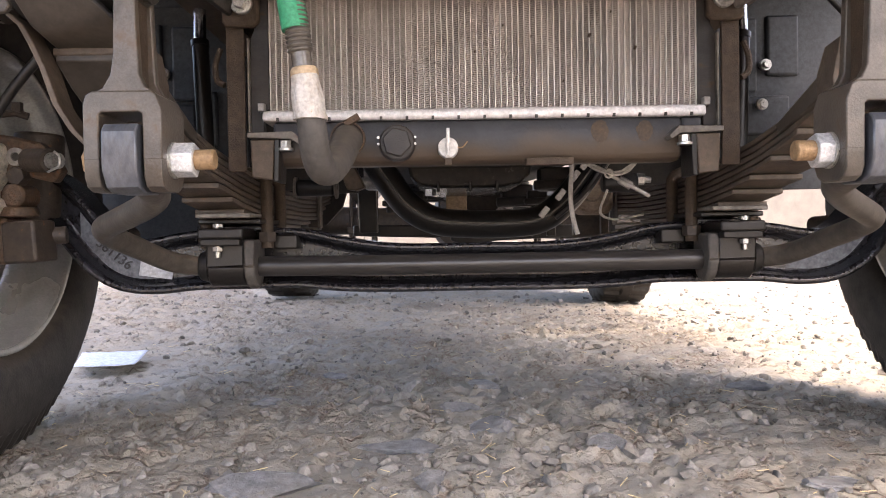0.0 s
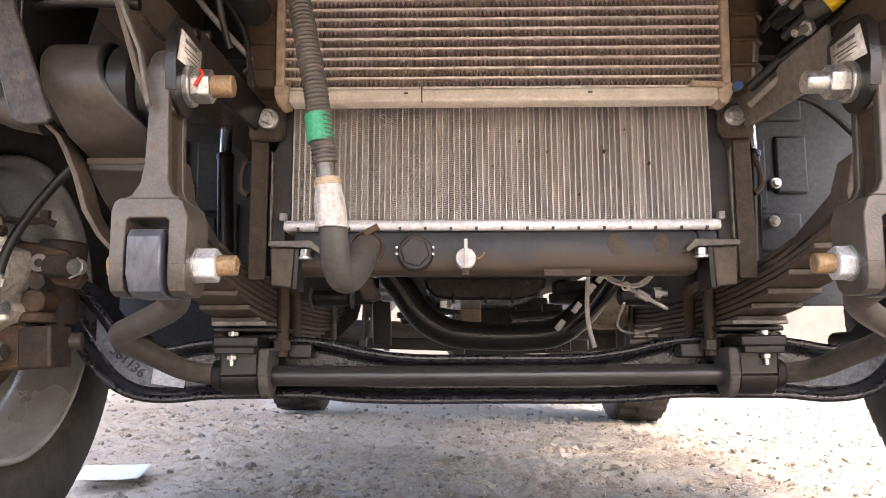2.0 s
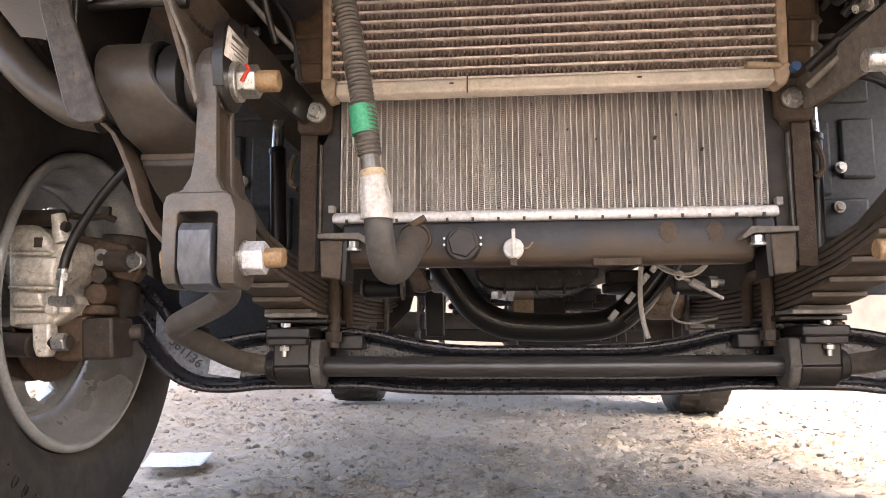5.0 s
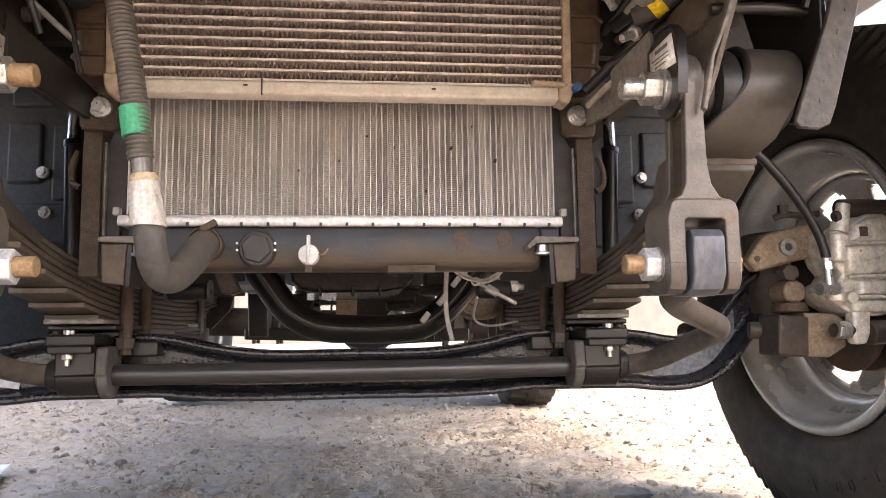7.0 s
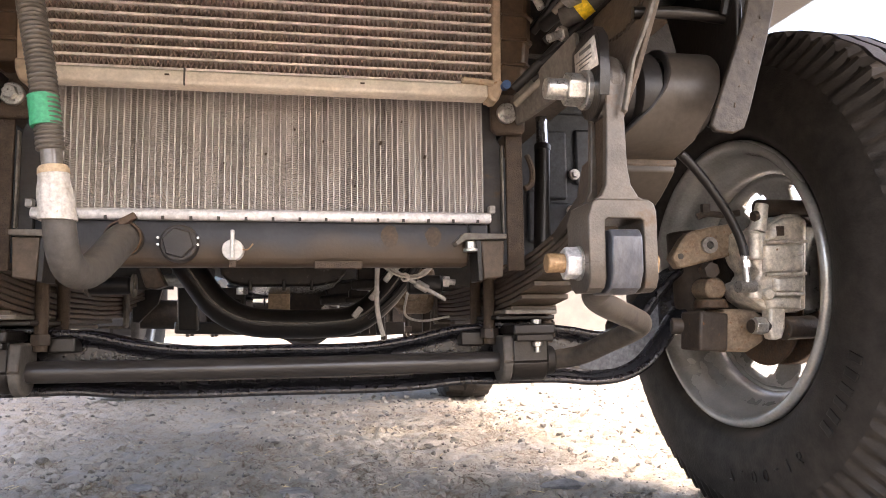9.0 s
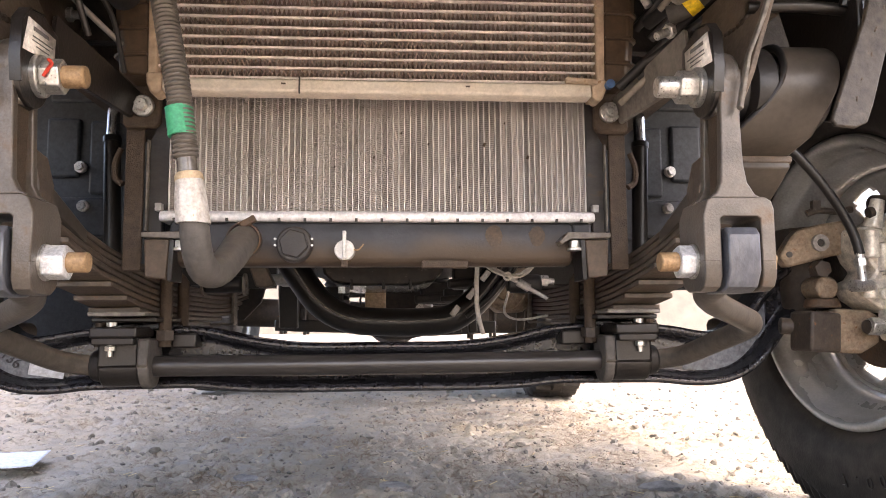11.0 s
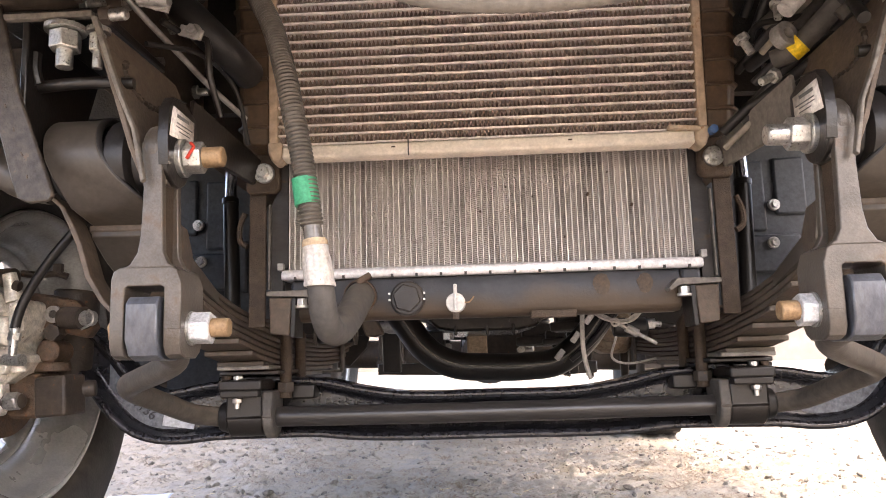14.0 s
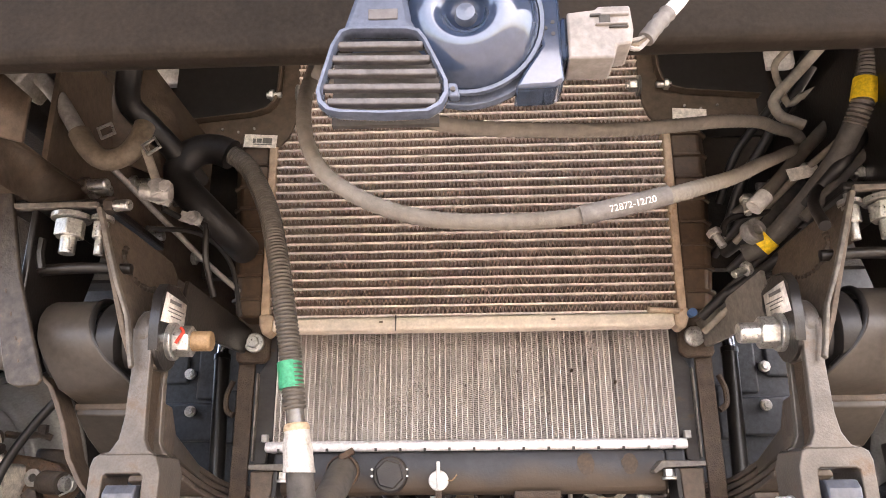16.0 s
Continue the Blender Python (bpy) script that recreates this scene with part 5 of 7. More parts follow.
def support(s):
    t = thing("radiator_support", (s * 0.309, 0.97, 0.41), "brown dusty upright steel bar carrying the radiator", "radiator support", "radiator supports")
    part("upright", Shape().prism([(s * 0.298, 0.958), (s * 0.3205, 0.958), (s * 0.3205, 0.985), (s * 0.3165, 0.985), (s * 0.3165, 0.963), (s * 0.298, 0.963)], "z", 0.408, 0.600), BROWN_BAR, t, bevel=0.001)
    part("head", Shape().prism([(s * 0.276, 0.645), (s * 0.276, 0.592), (s * 0.283, 0.585), (s * 0.318, 0.585), (s * 0.322, 0.592), (s * 0.322, 0.65)], "y", 0.945, 0.957), BROWN_BAR, t, bevel=0.003)
    b = part("bolt", Shape().cyl((s * 0.296, 0.946, 0.612), (s * 0.296, 0.938, 0.612), 0.0135, n=28), ZINC, t, "large zinc bolt head", bevel=0.0015)
    part("hex", hex_nut((s * 0.296, 0.939, 0.612), (s * 0.296, 0.930, 0.612), 0.0085), ZINC, b, bevel=0.001)
    br = part("bracket", Shape().prism([(s * 0.288, 0.452), (s * 0.288, 0.446), (s * 0.236, 0.444), (s * 0.225, 0.437), (s * 0.222, 0.441), (s * 0.234, 0.453)], "y", 0.925, 0.975), EDGE_GREY, t, bevel=0.001)
    part("leg", Shape().prism([(s * 0.256, 0.444), (s * 0.286, 0.444), (s * 0.284, 0.398), (s * 0.259, 0.395)], "y", 0.930, 0.94), DUSTY_FRAME, br, bevel=0.002)
    part("leg", Shape().prism([(s * 0.250, 0.444), (s * 0.256, 0.444), (s * 0.258, 0.393), (s * 0.252, 0.393)], "y", 0.93, 0.975), BLACK_PAINT, br, bevel=0.001)
    part("bolt", hex_nut((s * 0.2435, 0.935, 0.443), (s * 0.2435, 0.935, 0.430), 0.0075).cyl((s * 0.2435, 0.935, 0.434), (s * 0.2435, 0.935, 0.430), 0.0095), ZINC, br, bevel=0.0008)
    part("hook", Shape().tube([(s * 0.332, 0.975, 0.565), (s * 0.338, 0.972, 0.545), (s * 0.336, 0.97, 0.525), (s * 0.326, 0.968, 0.518)], 0.004, 8, 0.006), BROWN_BAR, t)


for s in (-1, 1):
    support(s)


# ---- intercooler ----
def intercooler():
    t = thing("intercooler", (0, 0.90, 0.61), "dusty aluminium intercooler with ribbed black end tanks", "intercooler")
    lean = lambda z: 0.905 - 0.06 * (z - 0.62)
    z0, n, p = 0.6385, 31, 0.0124
    for i in range(n):
        z = z0 + i * p
        y = lean(z)
        part("tube", Shape().box((0, y + 0.025, z), (0.534, 0.05, 0.0030)), IC_TUBE, t, bevel=0.0007)
    fins = Shape()
    for i in range(-1, n - 1):
        za, zb = z0 + i * p + 0.0017, z0 + (i + 1) * p - 0.0017
        y = lean(za)
        k, hw = int(0.534 / 0.0028), 0.00050
        vs, fs = [], []
        for j in range(k + 1):
            x = -0.267 + j * 0.0028
            z = zb if j % 2 else za
            vs += [(x - hw, y + 0.0030, z), (x + hw, y + 0.0030, z), (x, y + 0.026, z)]
        for j in range(k):
            a, b = j * 3, j * 3 + 3
            fs += [(a, a + 1, b + 1, b), (a, b, b + 2, a + 2), (a + 1, a + 2, b + 2, b + 1)]
        fins.add(vs, fs)
    tagged(part("fin_pack", fins, IC_FIN, t, "zigzag folded cooling fins", smooth=0), kind="stuff")
    part("backing", Shape().prism([(0.9515, 0.645), (0.93, 1.02), (0.936, 1.02), (0.957, 0.645)], "x", -0.268, 0.268), ENGINE, t)
    bar = part("bottom_bar", Shape().prism([(0.893, 0.632), (0.891, 0.6185), (0.894, 0.6165), (0.918, 0.6165), (0.918, 0.633), (0.897, 0.6345)], "x", -0.259, 0.259), IC_HEADER, t, "cream lower bar with a cut", bevel=0.002)
    part("cut", Shape().box((-0.098, 0.8915, 0.6255), (0.0016, 0.004, 0.020)), DARK_FILL, bar)
    for x in (-0.117, 0.105):
        part("mark", Shape().box((x, 0.8913, 0.627), (0.005, 0.002, 0.0016)), BROWN_BAR, bar)
    part("step", Shape().box((0.246, 0.8925, 0.636), (0.040, 0.012, 0.006), (0, 4, 0)), IC_SIDE, bar, bevel=0.002)
    for s in (-1, 1):
        rings = []
        for z in (0.625, 0.72, 0.82, 0.895):
            y = lean(z) - 0.010
            rings.append([(s * 0.267, y + 0.004, z), (s * 0.2775, y + 0.004, z), (s * 0.2775, y + 0.06, z), (s * 0.267, y + 0.06, z)])
        hd = part("header", Shape().rings(rings), IC_SIDE, t, "tan side header", bevel=0.002)
        part("foot", Shape().prism([(s * 0.260, 0.640), (s * 0.279, 0.640), (s * 0.278, 0.627), (s * 0.273, 0.614), (s * 0.266, 0.613), (s * 0.260, 0.620)], "y", 0.894, 0.925), IC_SIDE, hd, bevel=0.003)
        rings = []
        for z, w in ((0.638, 0.308), (0.645, 0.315), (0.70, 0.319), (0.85, 0.325), (0.890, 0.323), (0.898, 0.316)):
            y = lean(z)
            rings.append([(s * 0.2775, y - 0.004, z), (s * (w - 0.010), y - 0.004, z), (s * w, y + 0.008, z), (s * w, y + 0.055, z), (s * 0.2775, y + 0.06, z)])
        tk = part("end_tank", Shape().rings(rings), IC_TANK, t, "ribbed black plastic end tank", bevel=0.003)
        for i in range(8):
            z = 0.662 + i * 0.0315
            y, w = lean(z), 0.3185 + (z - 0.7) * 0.036
            part("rib", Shape().prism([(s * 0.2785, y - 0.009), (s * (w - 0.008), y - 0.009), (s * (w + 0.003), y + 0.004), (s * (w + 0.003), y + 0.05), (s * 0.2785, y + 0.05)], "z", z - 0.0022, z + 0.0022), IC_TANK, tk, bevel=0.001)
    part("plug", Shape().cyl((0.281, 0.895, 0.632), (0.281, 0.885, 0.632), 0.0055), BLUE_FILM, t, "small blue plug")


intercooler()

# top brackets, each with a dark sheet behind
for s in (-1, 1):
    t = thing("cooler_bracket", (s * 0.33, 0.89, 0.88), "dark dusty pressed steel bracket at the intercooler top", "bracket", "cooler brackets")
    dz = 0.0 if s < 0 else 0.018
    arm_out = [(0.262, 1.03), (0.2415, 1.03), (0.240, 0.945), (0.243, 0.912), (0.250, 0.892), (0.262, 0.878), (0.290, 0.876), (0.40, 0.884), (0.40, 0.914), (0.300, 0.924), (0.281, 0.930), (0.270, 0.941), (0.2655, 0.958)]
    pl = part("plate", Shape().prism([(s * x, z + dz) for x, z in arm_out], "y", 0.882, 0.888), DUSTY_FRAME, t, bevel=0.0015)
    lip = [(0.40, 0.914), (0.300, 0.924), (0.281, 0.930), (0.270, 0.941), (0.2655, 0.958), (0.263, 1.03)]
    part("lip", Shape().rings([[(s * (x - 0.001), 0.868, z + dz), (s * (x + 0.003), 0.868, z + dz + 0.001), (s * (x + 0.003), 0.884, z + dz + 0.001), (s * (x - 0.001), 0.884, z + dz)] for x, z in lip]), DUSTY_FRAME, pl, bevel=0.0008)
    part("washer", Shape().lathe([(0.006, 0), (0.0145, 0.0005), (0.0145, 0.004), (0.006, 0.005)], (s * 0.2395, 0.870, 0.950), (-s, 0, 0), 28, closed=True), BRIDGE, t, bevel=0.0006)
    part("bolt", Shape().cyl((s * 0.2195, 0.870, 0.950), (s * 0.240, 0.870, 0.950), 0.0048, n=14).cyl((s * 0.2240, 0.870, 0.950), (s * 0.2345, 0.870, 0.950), 0.0090, n=6), ZINC, t, "zinc bolt", bevel=0.0008)
    part("stud", hex_nut((s * 0.2725, 0.872, 0.952), (s * 0.2785, 0.872, 0.952), 0.0085).cyl((s * 0.262, 0.872, 0.952), (s * 0.283, 0.872, 0.952), 0.0045, n=12), ZINC, t, bevel=0.0008)
    for x, z in ((0.300, 0.905), (0.322, 0.900), (0.312, 0.889), (0.345, 0.905)):
        part("rivet", Shape().cyl((s * x, 0.8825, z + dz), (s * x, 0.8795, z + dz), 0.0017, n=10), ALU, pl)
    # black sheet paints the shade of the opening above the end tank
    part("back_panel", Shape().box((s * 0.350, 0.955, 0.995), (0.20, 0.006, 0.17)), RUBBER, t, "dark sheet standing in for the shaded opening behind the bracket")
    tagx, tagz, tw = (-0.2895, 0.8845, 0.046) if s < 0 else (0.305, 0.9075, 0.046)
    lb = part("label", Shape().box((tagx, 0.8795, tagz), (tw, 0.001, 0.0195), (0, 4, 0)), LABEL_WHITE, pl, "white paper label")
    if s < 0:
        for x, z, w, h in ((-0.298, 0.8850, 0.004, 0.0065), (-0.291, 0.8850, 0.007, 0.0060), (-0.2795, 0.8845, 0.013, 0.0080), (-0.286, 0.8790, 0.026, 0.0012)):
            part("bar", Shape().box((x, 0.8787, z), (w, 0.0008, h), (0, 4, 0)), INK_GREY, pl)

# ---- coolant hose ----
hose = thing("coolant_hose", (-0.18, 0.74, 0.45), "corrugated black coolant hose with green tape and rubber elbow", "hose")
wave = lambda q: 0.0106 + 0.0019 * abs(math.sin(q * math.pi / 0.0044))
part("corrugated_hose", Shape().tube([(-0.186, 0.735, 0.500), (-0.190, 0.735, 0.53), (-0.197, 0.736, 0.575), (-0.206, 0.738, 0.62), (-0.217, 0.745, 0.67), (-0.238, 0.77, 0.735), (-0.262, 0.79, 0.783), (-0.281, 0.80, 0.812), (-0.306, 0.80, 0.831)], 0.0142, 20, 0.00073, wave), CORRUGATED, hose, "grey dusty corrugated hose", smooth=40)
part("smooth_hose", Shape().tube([(-0.300, 0.80, 0.826), (-0.318, 0.80, 0.834), (-0.340, 0.80, 0.834), (-0.357, 0.80, 0.823), (-0.366, 0.80, 0.805), (-0.359, 0.80, 0.785), (-0.338, 0.80, 0.762), (-0.318, 0.81, 0.742), (-0.303, 0.83, 0.728), (-0.296, 0.87, 0.722)], 0.0195, 20), RUBBER, hose, "black smooth hose bend")
part("green_tape", Shape().tube([(-0.1905, 0.735, 0.522), (-0.1925, 0.7353, 0.536), (-0.1945, 0.7356, 0.550)], 0.0128, 20, 0.002, lambda q: 0.0130 + 0.0004 * abs(math.sin(q * math.pi / 0.0044))), GREEN_TAPE, hose, "green tape wrap")
part("sight_tube", Shape().cyl((-0.1865, 0.735, 0.505), (-0.183, 0.735, 0.477), 0.0095), GLASS_TUBE, hose, "smoky clear tube")
ferrule = []
for k in range(15):
    u = k / 14
    c = Vector((-0.183, 0.735, 0.481)).lerp(Vector((-0.178, 0.736, 0.437)), u)
    flute = 0.0009 * math.sin(math.pi * min(1.0, max(0.0, (u - 0.12) / 0.6))) ** 2
    r = 0.0130 + 0.0026 * ease(u, 0.05, 0.75) + (0.0008 if u > 0.9 else 0.0)
    ferrule.append([c + Vector((math.cos(a), math.sin(a), 0)) * (r + flute * math.cos(9 * a)) for a in np.linspace(0, 2 * math.pi, 54, endpoint=False)])
j = part("joint", Shape().rings(ferrule), JOINT, hose, "pale fluted aluminium joint", smooth=60)
part("collar", Shape().lathe([(0.009, 0.0), (0.0115, 0.0005), (0.0132, 0.003), (0.0136, 0.008), (0.009, 0.0085)], (-0.1835, 0.735, 0.4865), (0.11, 0, -1), 32, closed=True), COLLAR_TAN, j, "tan stained collar")
part("elbow", Shape().tube([(-0.178, 0.737, 0.442), (-0.177, 0.740, 0.425), (-0.176, 0.748, 0.408), (-0.174, 0.77, 0.394), (-0.171, 0.81, 0.396), (-0.168, 0.86, 0.415), (-0.166, 0.91, 0.438), (-0.166, 0.935, 0.443)], 0.0165, 22, 0.006, lambda q: 0.0138 + 0.0045 * min(1, q / 0.2)), RUBBER_GREY, hose, "grey rubber elbow")
part("clamp", Shape().lathe([(0.0190, 0), (0.0208, 0), (0.0208, 0.010), (0.0190, 0.010)], (-0.166, 0.918, 0.442), (0, 1, 0.1), 32, closed=True), RUSTY, hose, "rusty hose clamp")
part("clamp_screw", Shape().box((-0.160, 0.915, 0.463), (0.020, 0.009, 0.008), (0, -30, 0)), RUSTY, hose, bevel=0.001)


# ---- inner panels, shock absorbers ----
def splash_panel(s):
    t = thing("splash_panel", (s * 0.62, 1.64, 0.40), "slate grey moulded plastic panel with two bolts", "panel", "inner panels")
    zl = 0.41 if s > 0 else 0.25
    part("sheet", Shape().box((s * 0.72, 1.645, (zl + 0.93) / 2), (0.50, 0.012, 0.93 - zl)), PANEL, t, bevel=0.003)
    # added dark sheet that fills the gap in place of shade
    part("inner_sheet", Shape().box((s * 0.37, 1.70, 0.70), (0.26, 0.008, 0.56)), ENGINE, t)
    for x, z, w, h in ((0.60, 0.70, 0.06, 0.16), (0.685, 0.72, 0.07, 0.13), (0.64, 0.57, 0.12, 0.085), (0.55, 0.58, 0.035, 0.12), (0.64, 0.86, 0.15, 0.08)):
        part("raised_panel", Shape().box((s * x, 1.636, z), (w, 0.014, h)), PANEL, t, bevel=0.006)
    for x, z in ((0.645, 0.677), (0.637, 0.593)):
        b = part("bolt", Shape().cyl((s * x, 1.632, z), (s * x, 1.622, z), 0.0125, n=20), ZINC, t, "zinc bolt", bevel=0.001)
        part("hex", hex_nut((s * x, 1.623, z), (s * x, 1.612, z), 0.0085), ZINC, b)


for s in (-1, 1):
    splash_panel(s)
    t = thing("shock_absorber", (s * 0.455, 1.29, 0.40), "slim shock absorber with chromed tube over a black body", "shock absorber", "shock absorbers")
    part("tube", Shape().cyl((s * 0.462, 1.30, 0.656), (s * 0.463, 1.31, 0.78), 0.0105), SHOCK_SILVER, t, "chromed upper tube")
    part("body", Shape().cyl((s * 0.447, 1.28, 0.42), (s * 0.461, 1.298, 0.654), 0.014), BLACK_PAINT, t, bevel=0.003)
    part("cap", Shape().cyl((s * 0.461, 1.298, 0.650), (s * 0.462, 1.30, 0.660), 0.0155), BLACK_PAINT, t)
    part("mount", Shape().cyl((s * 0.43, 1.28, 0.42), (s * 0.47, 1.28, 0.42), 0.017), RUBBER, t)

# ---- engine, crossmember, drive line ----
eng = thing("engine", (0, 1.5, 0.42), "dark oily engine with a black sump behind the radiator", "engine")
part("block", Shape().prism([(-0.20, 0.47), (-0.14, 0.45), (0.14, 0.45), (0.22, 0.47), (0.26, 0.60), (0.24, 1.05), (-0.25, 1.05), (-0.27, 0.60)], "y", 1.25, 1.95), ENGINE, eng, bevel=0.01)
part("sump", Shape().prism([(-0.118, 0.46), (-0.112, 0.432), (-0.095, 0.417), (-0.06, 0.411), (0.06, 0.411), (0.095, 0.418), (0.112, 0.435), (0.118, 0.46)], "y", 1.42, 1.78), SUMP_BLACK, eng, "black pressed sump", bevel=0.006)
part("sump_flange", Shape().box((0, 1.6, 0.462), (0.27, 0.40, 0.008)), ALU, eng)
for x in (-0.06, 0.0, 0.05):
    part("swage", Shape().box((x, 1.425, 0.414), (0.006, 0.02, 0.02)), SUMP_BLACK, eng, bevel=0.002)
part("drain_bolt", hex_nut((-0.075, 1.43, 0.410), (-0.075, 1.43, 0.398), 0.011), ZINC, eng)
part("filter", Shape().cyl((-0.238, 1.30, 0.408), (-0.302, 1.30, 0.408), 0.0145), RUBBER, eng, "black cylinder", bevel=0.004)
part("canister", Shape().cyl((0.199, 1.20, 0.403), (0.254, 1.20, 0.402), 0.0155), RUBBER, eng, "black cylinder", bevel=0.004)
part("canister_stud", hex_nut((0.254, 1.20, 0.408), (0.266, 1.20, 0.407), 0.009).cyl((0.266, 1.20, 0.407), (0.276, 1.20, 0.406), 0.005, n=10), ZINC, eng)
for xa in (-0.305, -0.236):
    part("bush_flange", Shape().lathe([(0.006, 0), (0.019, 0), (0.019, 0.004), (0.006, 0.004)], (xa, 1.30, 0.408), (1, 0, 0), 24, closed=True), EDGE_GREY, eng)
rng = random.Random(11)
lumps = ((-0.13, 1.75, 0.40, 0.05), (0.12, 1.75, 0.41, 0.05), (-0.17, 1.5, 0.44, 0.05), (0.17, 1.5, 0.43, 0.045), (0.05, 1.95, 0.45, 0.06), (-0.09, 2.0, 0.44, 0.06), (0.15, 1.62, 0.40, 0.03), (-0.15, 1.62, 0.40, 0.03), (-0.10, 1.82, 0.385, 0.025), (0.10, 1.82, 0.385, 0.025))
for x, y, z, r in lumps:
    part("casting", Shape().box((x, y, z), (r * 1.4, r * 1.2, r)).cyl((x - r, y - r * 0.7, z - r * 0.3), (x + r * 0.6, y - r * 0.7, z - r * 0.2), r * 0.22, n=12), ENGINE if rng.random() < 0.6 else ALU, eng, bevel=0.004)
for x, z in ((-0.11, 0.385), (-0.09, 0.372), (0.105, 0.39), (0.085, 0.378), (0.12, 0.402), (-0.135, 0.395)):
    part("bolt", hex_nut((x, 1.80, z), (x, 1.78, z), 0.009), ZINC, eng)
gb = thing("gearbox", (0, 2.1, 0.42), "dark gearbox and propeller shaft with a tan collar", "gearbox")
part("case", Shape().prism([(-0.12, 0.46), (-0.07, 0.43), (0.07, 0.43), (0.12, 0.46), (0.13, 0.65), (-0.13, 0.65)], "y", 1.95, 2.5), ENGINE, gb, bevel=0.01)
for bx, bz in ((-0.119, 0.434), (0.136, 0.420)):
    part("ribbed_boot", Shape().tube([(bx, 1.90, bz + 0.035), (bx, 1.90, bz), (bx, 1.90, bz - 0.035)], 0.03, 20, 0.0025, lambda q: 0.027 + 0.005 * abs(math.sin(q * math.pi / 0.012))), RUBBER, gb, "black ribbed rubber boot", smooth=40)
part("collar", Shape().box((-0.020, 1.75, 0.396), (0.048, 0.02, 0.055)), COLLAR_TAN, gb, "tan collar plate", bevel=0.003)
part("shaft", Shape().cyl((0.01, 1.86, 0.40), (0.01, 3.55, 0.36), 0.04, n=24), DARK_IRON, gb)
part("flange", Shape().cyl((0.05, 1.83, 0.39), (0.05, 1.86, 0.39), 0.05), DARK_IRON, gb, bevel=0.003)

xm = thing("crossmember", (0.06, 1.40, 0.33), "black u-shaped tubular crossmember under the engine", "crossmember")
upath = [(-0.27, 1.40, 0.60), (-0.20, 1.40, 0.50), (-0.155, 1.40, 0.43), (-0.115, 1.40, 0.378), (-0.065, 1.40, 0.350), (0.0, 1.40, 0.343), (0.075, 1.40, 0.343), (0.130, 1.40, 0.351), (0.175, 1.40, 0.384), (0.212, 1.40, 0.43), (0.26, 1.40, 0.50), (0.33, 1.40, 0.60)]
part("tube", Shape().tube(upath, 0.026, 20), BLACK_PAINT, xm)
part("seam", Shape().tube([(x, 1.3735, z + 0.002) for x, y, z in upath], 0.0015, 6), EDGE_GREY, xm)
part("harness", Shape().tube([(0.150, 1.365, 0.352), (0.196, 1.362, 0.390), (0.232, 1.362, 0.437), (0.27, 1.365, 0.49)], 0.0055, 10), RUBBER, xm, "taped wire harness")
for q in ((0.130, 0.362), (0.160, 0.393), (0.186, 0.426), (0.205, 0.447)):
    part("tie", Shape().box((q[0], 1.362, q[1]), (0.011, 0.006, 0.022), (0, 38, 0)), WIRE_PALE, xm, bevel=0.002)
for x, z, a in ((-0.150, 0.424, -38), (0.155, 0.367, 42)):
    part("weld_bead", Shape().box((x, 1.376, z), (0.052, 0.006, 0.003), (0, 90 + a, 0)), DARK_IRON, xm, bevel=0.001)

wires = thing("hanging_wires", (0.22, 1.10, 0.39), "coiled pale wires with a metal rod hanging below the tank", "wires")
rw = random.Random(4)
for k in range(7):
    o = [rw.uniform(-0.004, 0.004) for _ in range(5)]
    part("wire", Shape().tube([(0.140, 1.05, 0.424), (0.158 + o[0], 1.045 + o[1], 0.412 + o[2]), (0.183, 1.04 + o[3], 0.405 + o[4] * 0.7), (0.204 + o[1], 1.045, 0.411 + o[3]), (0.217, 1.05, 0.424)], 0.0013, 6, 0.004), WIRE_PALE, wires)
part("knot", Shape().lathe([(0.004, 0), (0.0065, 0.001), (0.0065, 0.004), (0.004, 0.005)], (0.173, 1.037, 0.404), (0.4, 0.9, 0.2), 16, closed=True), WIRE_PALE, wires)
part("cord", Shape().tube([(0.149, 1.18, 0.43), (0.150, 1.20, 0.40), (0.150, 1.20, 0.371), (0.154, 1.20, 0.343), (0.160, 1.20, 0.322)], 0.0038, 8), WIRE_PALE, wires)
part("rod", Shape().cyl((0.176, 1.045, 0.404), (0.232, 1.05, 0.374), 0.0030, n=10).cyl((0.190, 1.046, 0.397), (0.206, 1.047, 0.388), 0.0060, n=8), ALU, wires, "metal rod end")
part("loop", Shape().tube([(0.185, 1.10, 0.385), (0.192, 1.18, 0.355), (0.225, 1.22, 0.345), (0.27, 1.22, 0.352)], 0.002, 8), WIRE_PALE, wires)
# casting added to brighten a dark gap; cover, bolts and arm are invented
sb = thing("steering_box", (0.27, 1.62, 0.36), "grey brown casting added behind the crossmember", "steering box")
part("case", Shape().prism([(0.215, 0.45), (0.225, 0.385), (0.250, 0.362), (0.300, 0.362), (0.318, 0.39), (0.312, 0.46)], "y", 1.60, 1.70), LIT_RUST, sb, bevel=0.008)
part("cover", Shape().lathe([(0.0, -0.012), (0.020, -0.010), (0.030, -0.004), (0.033, 0.004), (0.033, 0.012)], (0.268, 1.592, 0.405), (0, 1, 0), 32), ALU, sb, "dull round cover", smooth=50)
for k in range(4):
    a = radians(45 + 90 * k)
    part("bolt", hex_nut((0.268 + 0.027 * math.cos(a), 1.590, 0.405 + 0.027 * math.sin(a)), (0.268 + 0.027 * math.cos(a), 1.580, 0.405 + 0.027 * math.sin(a)), 0.005), ZINC, sb)
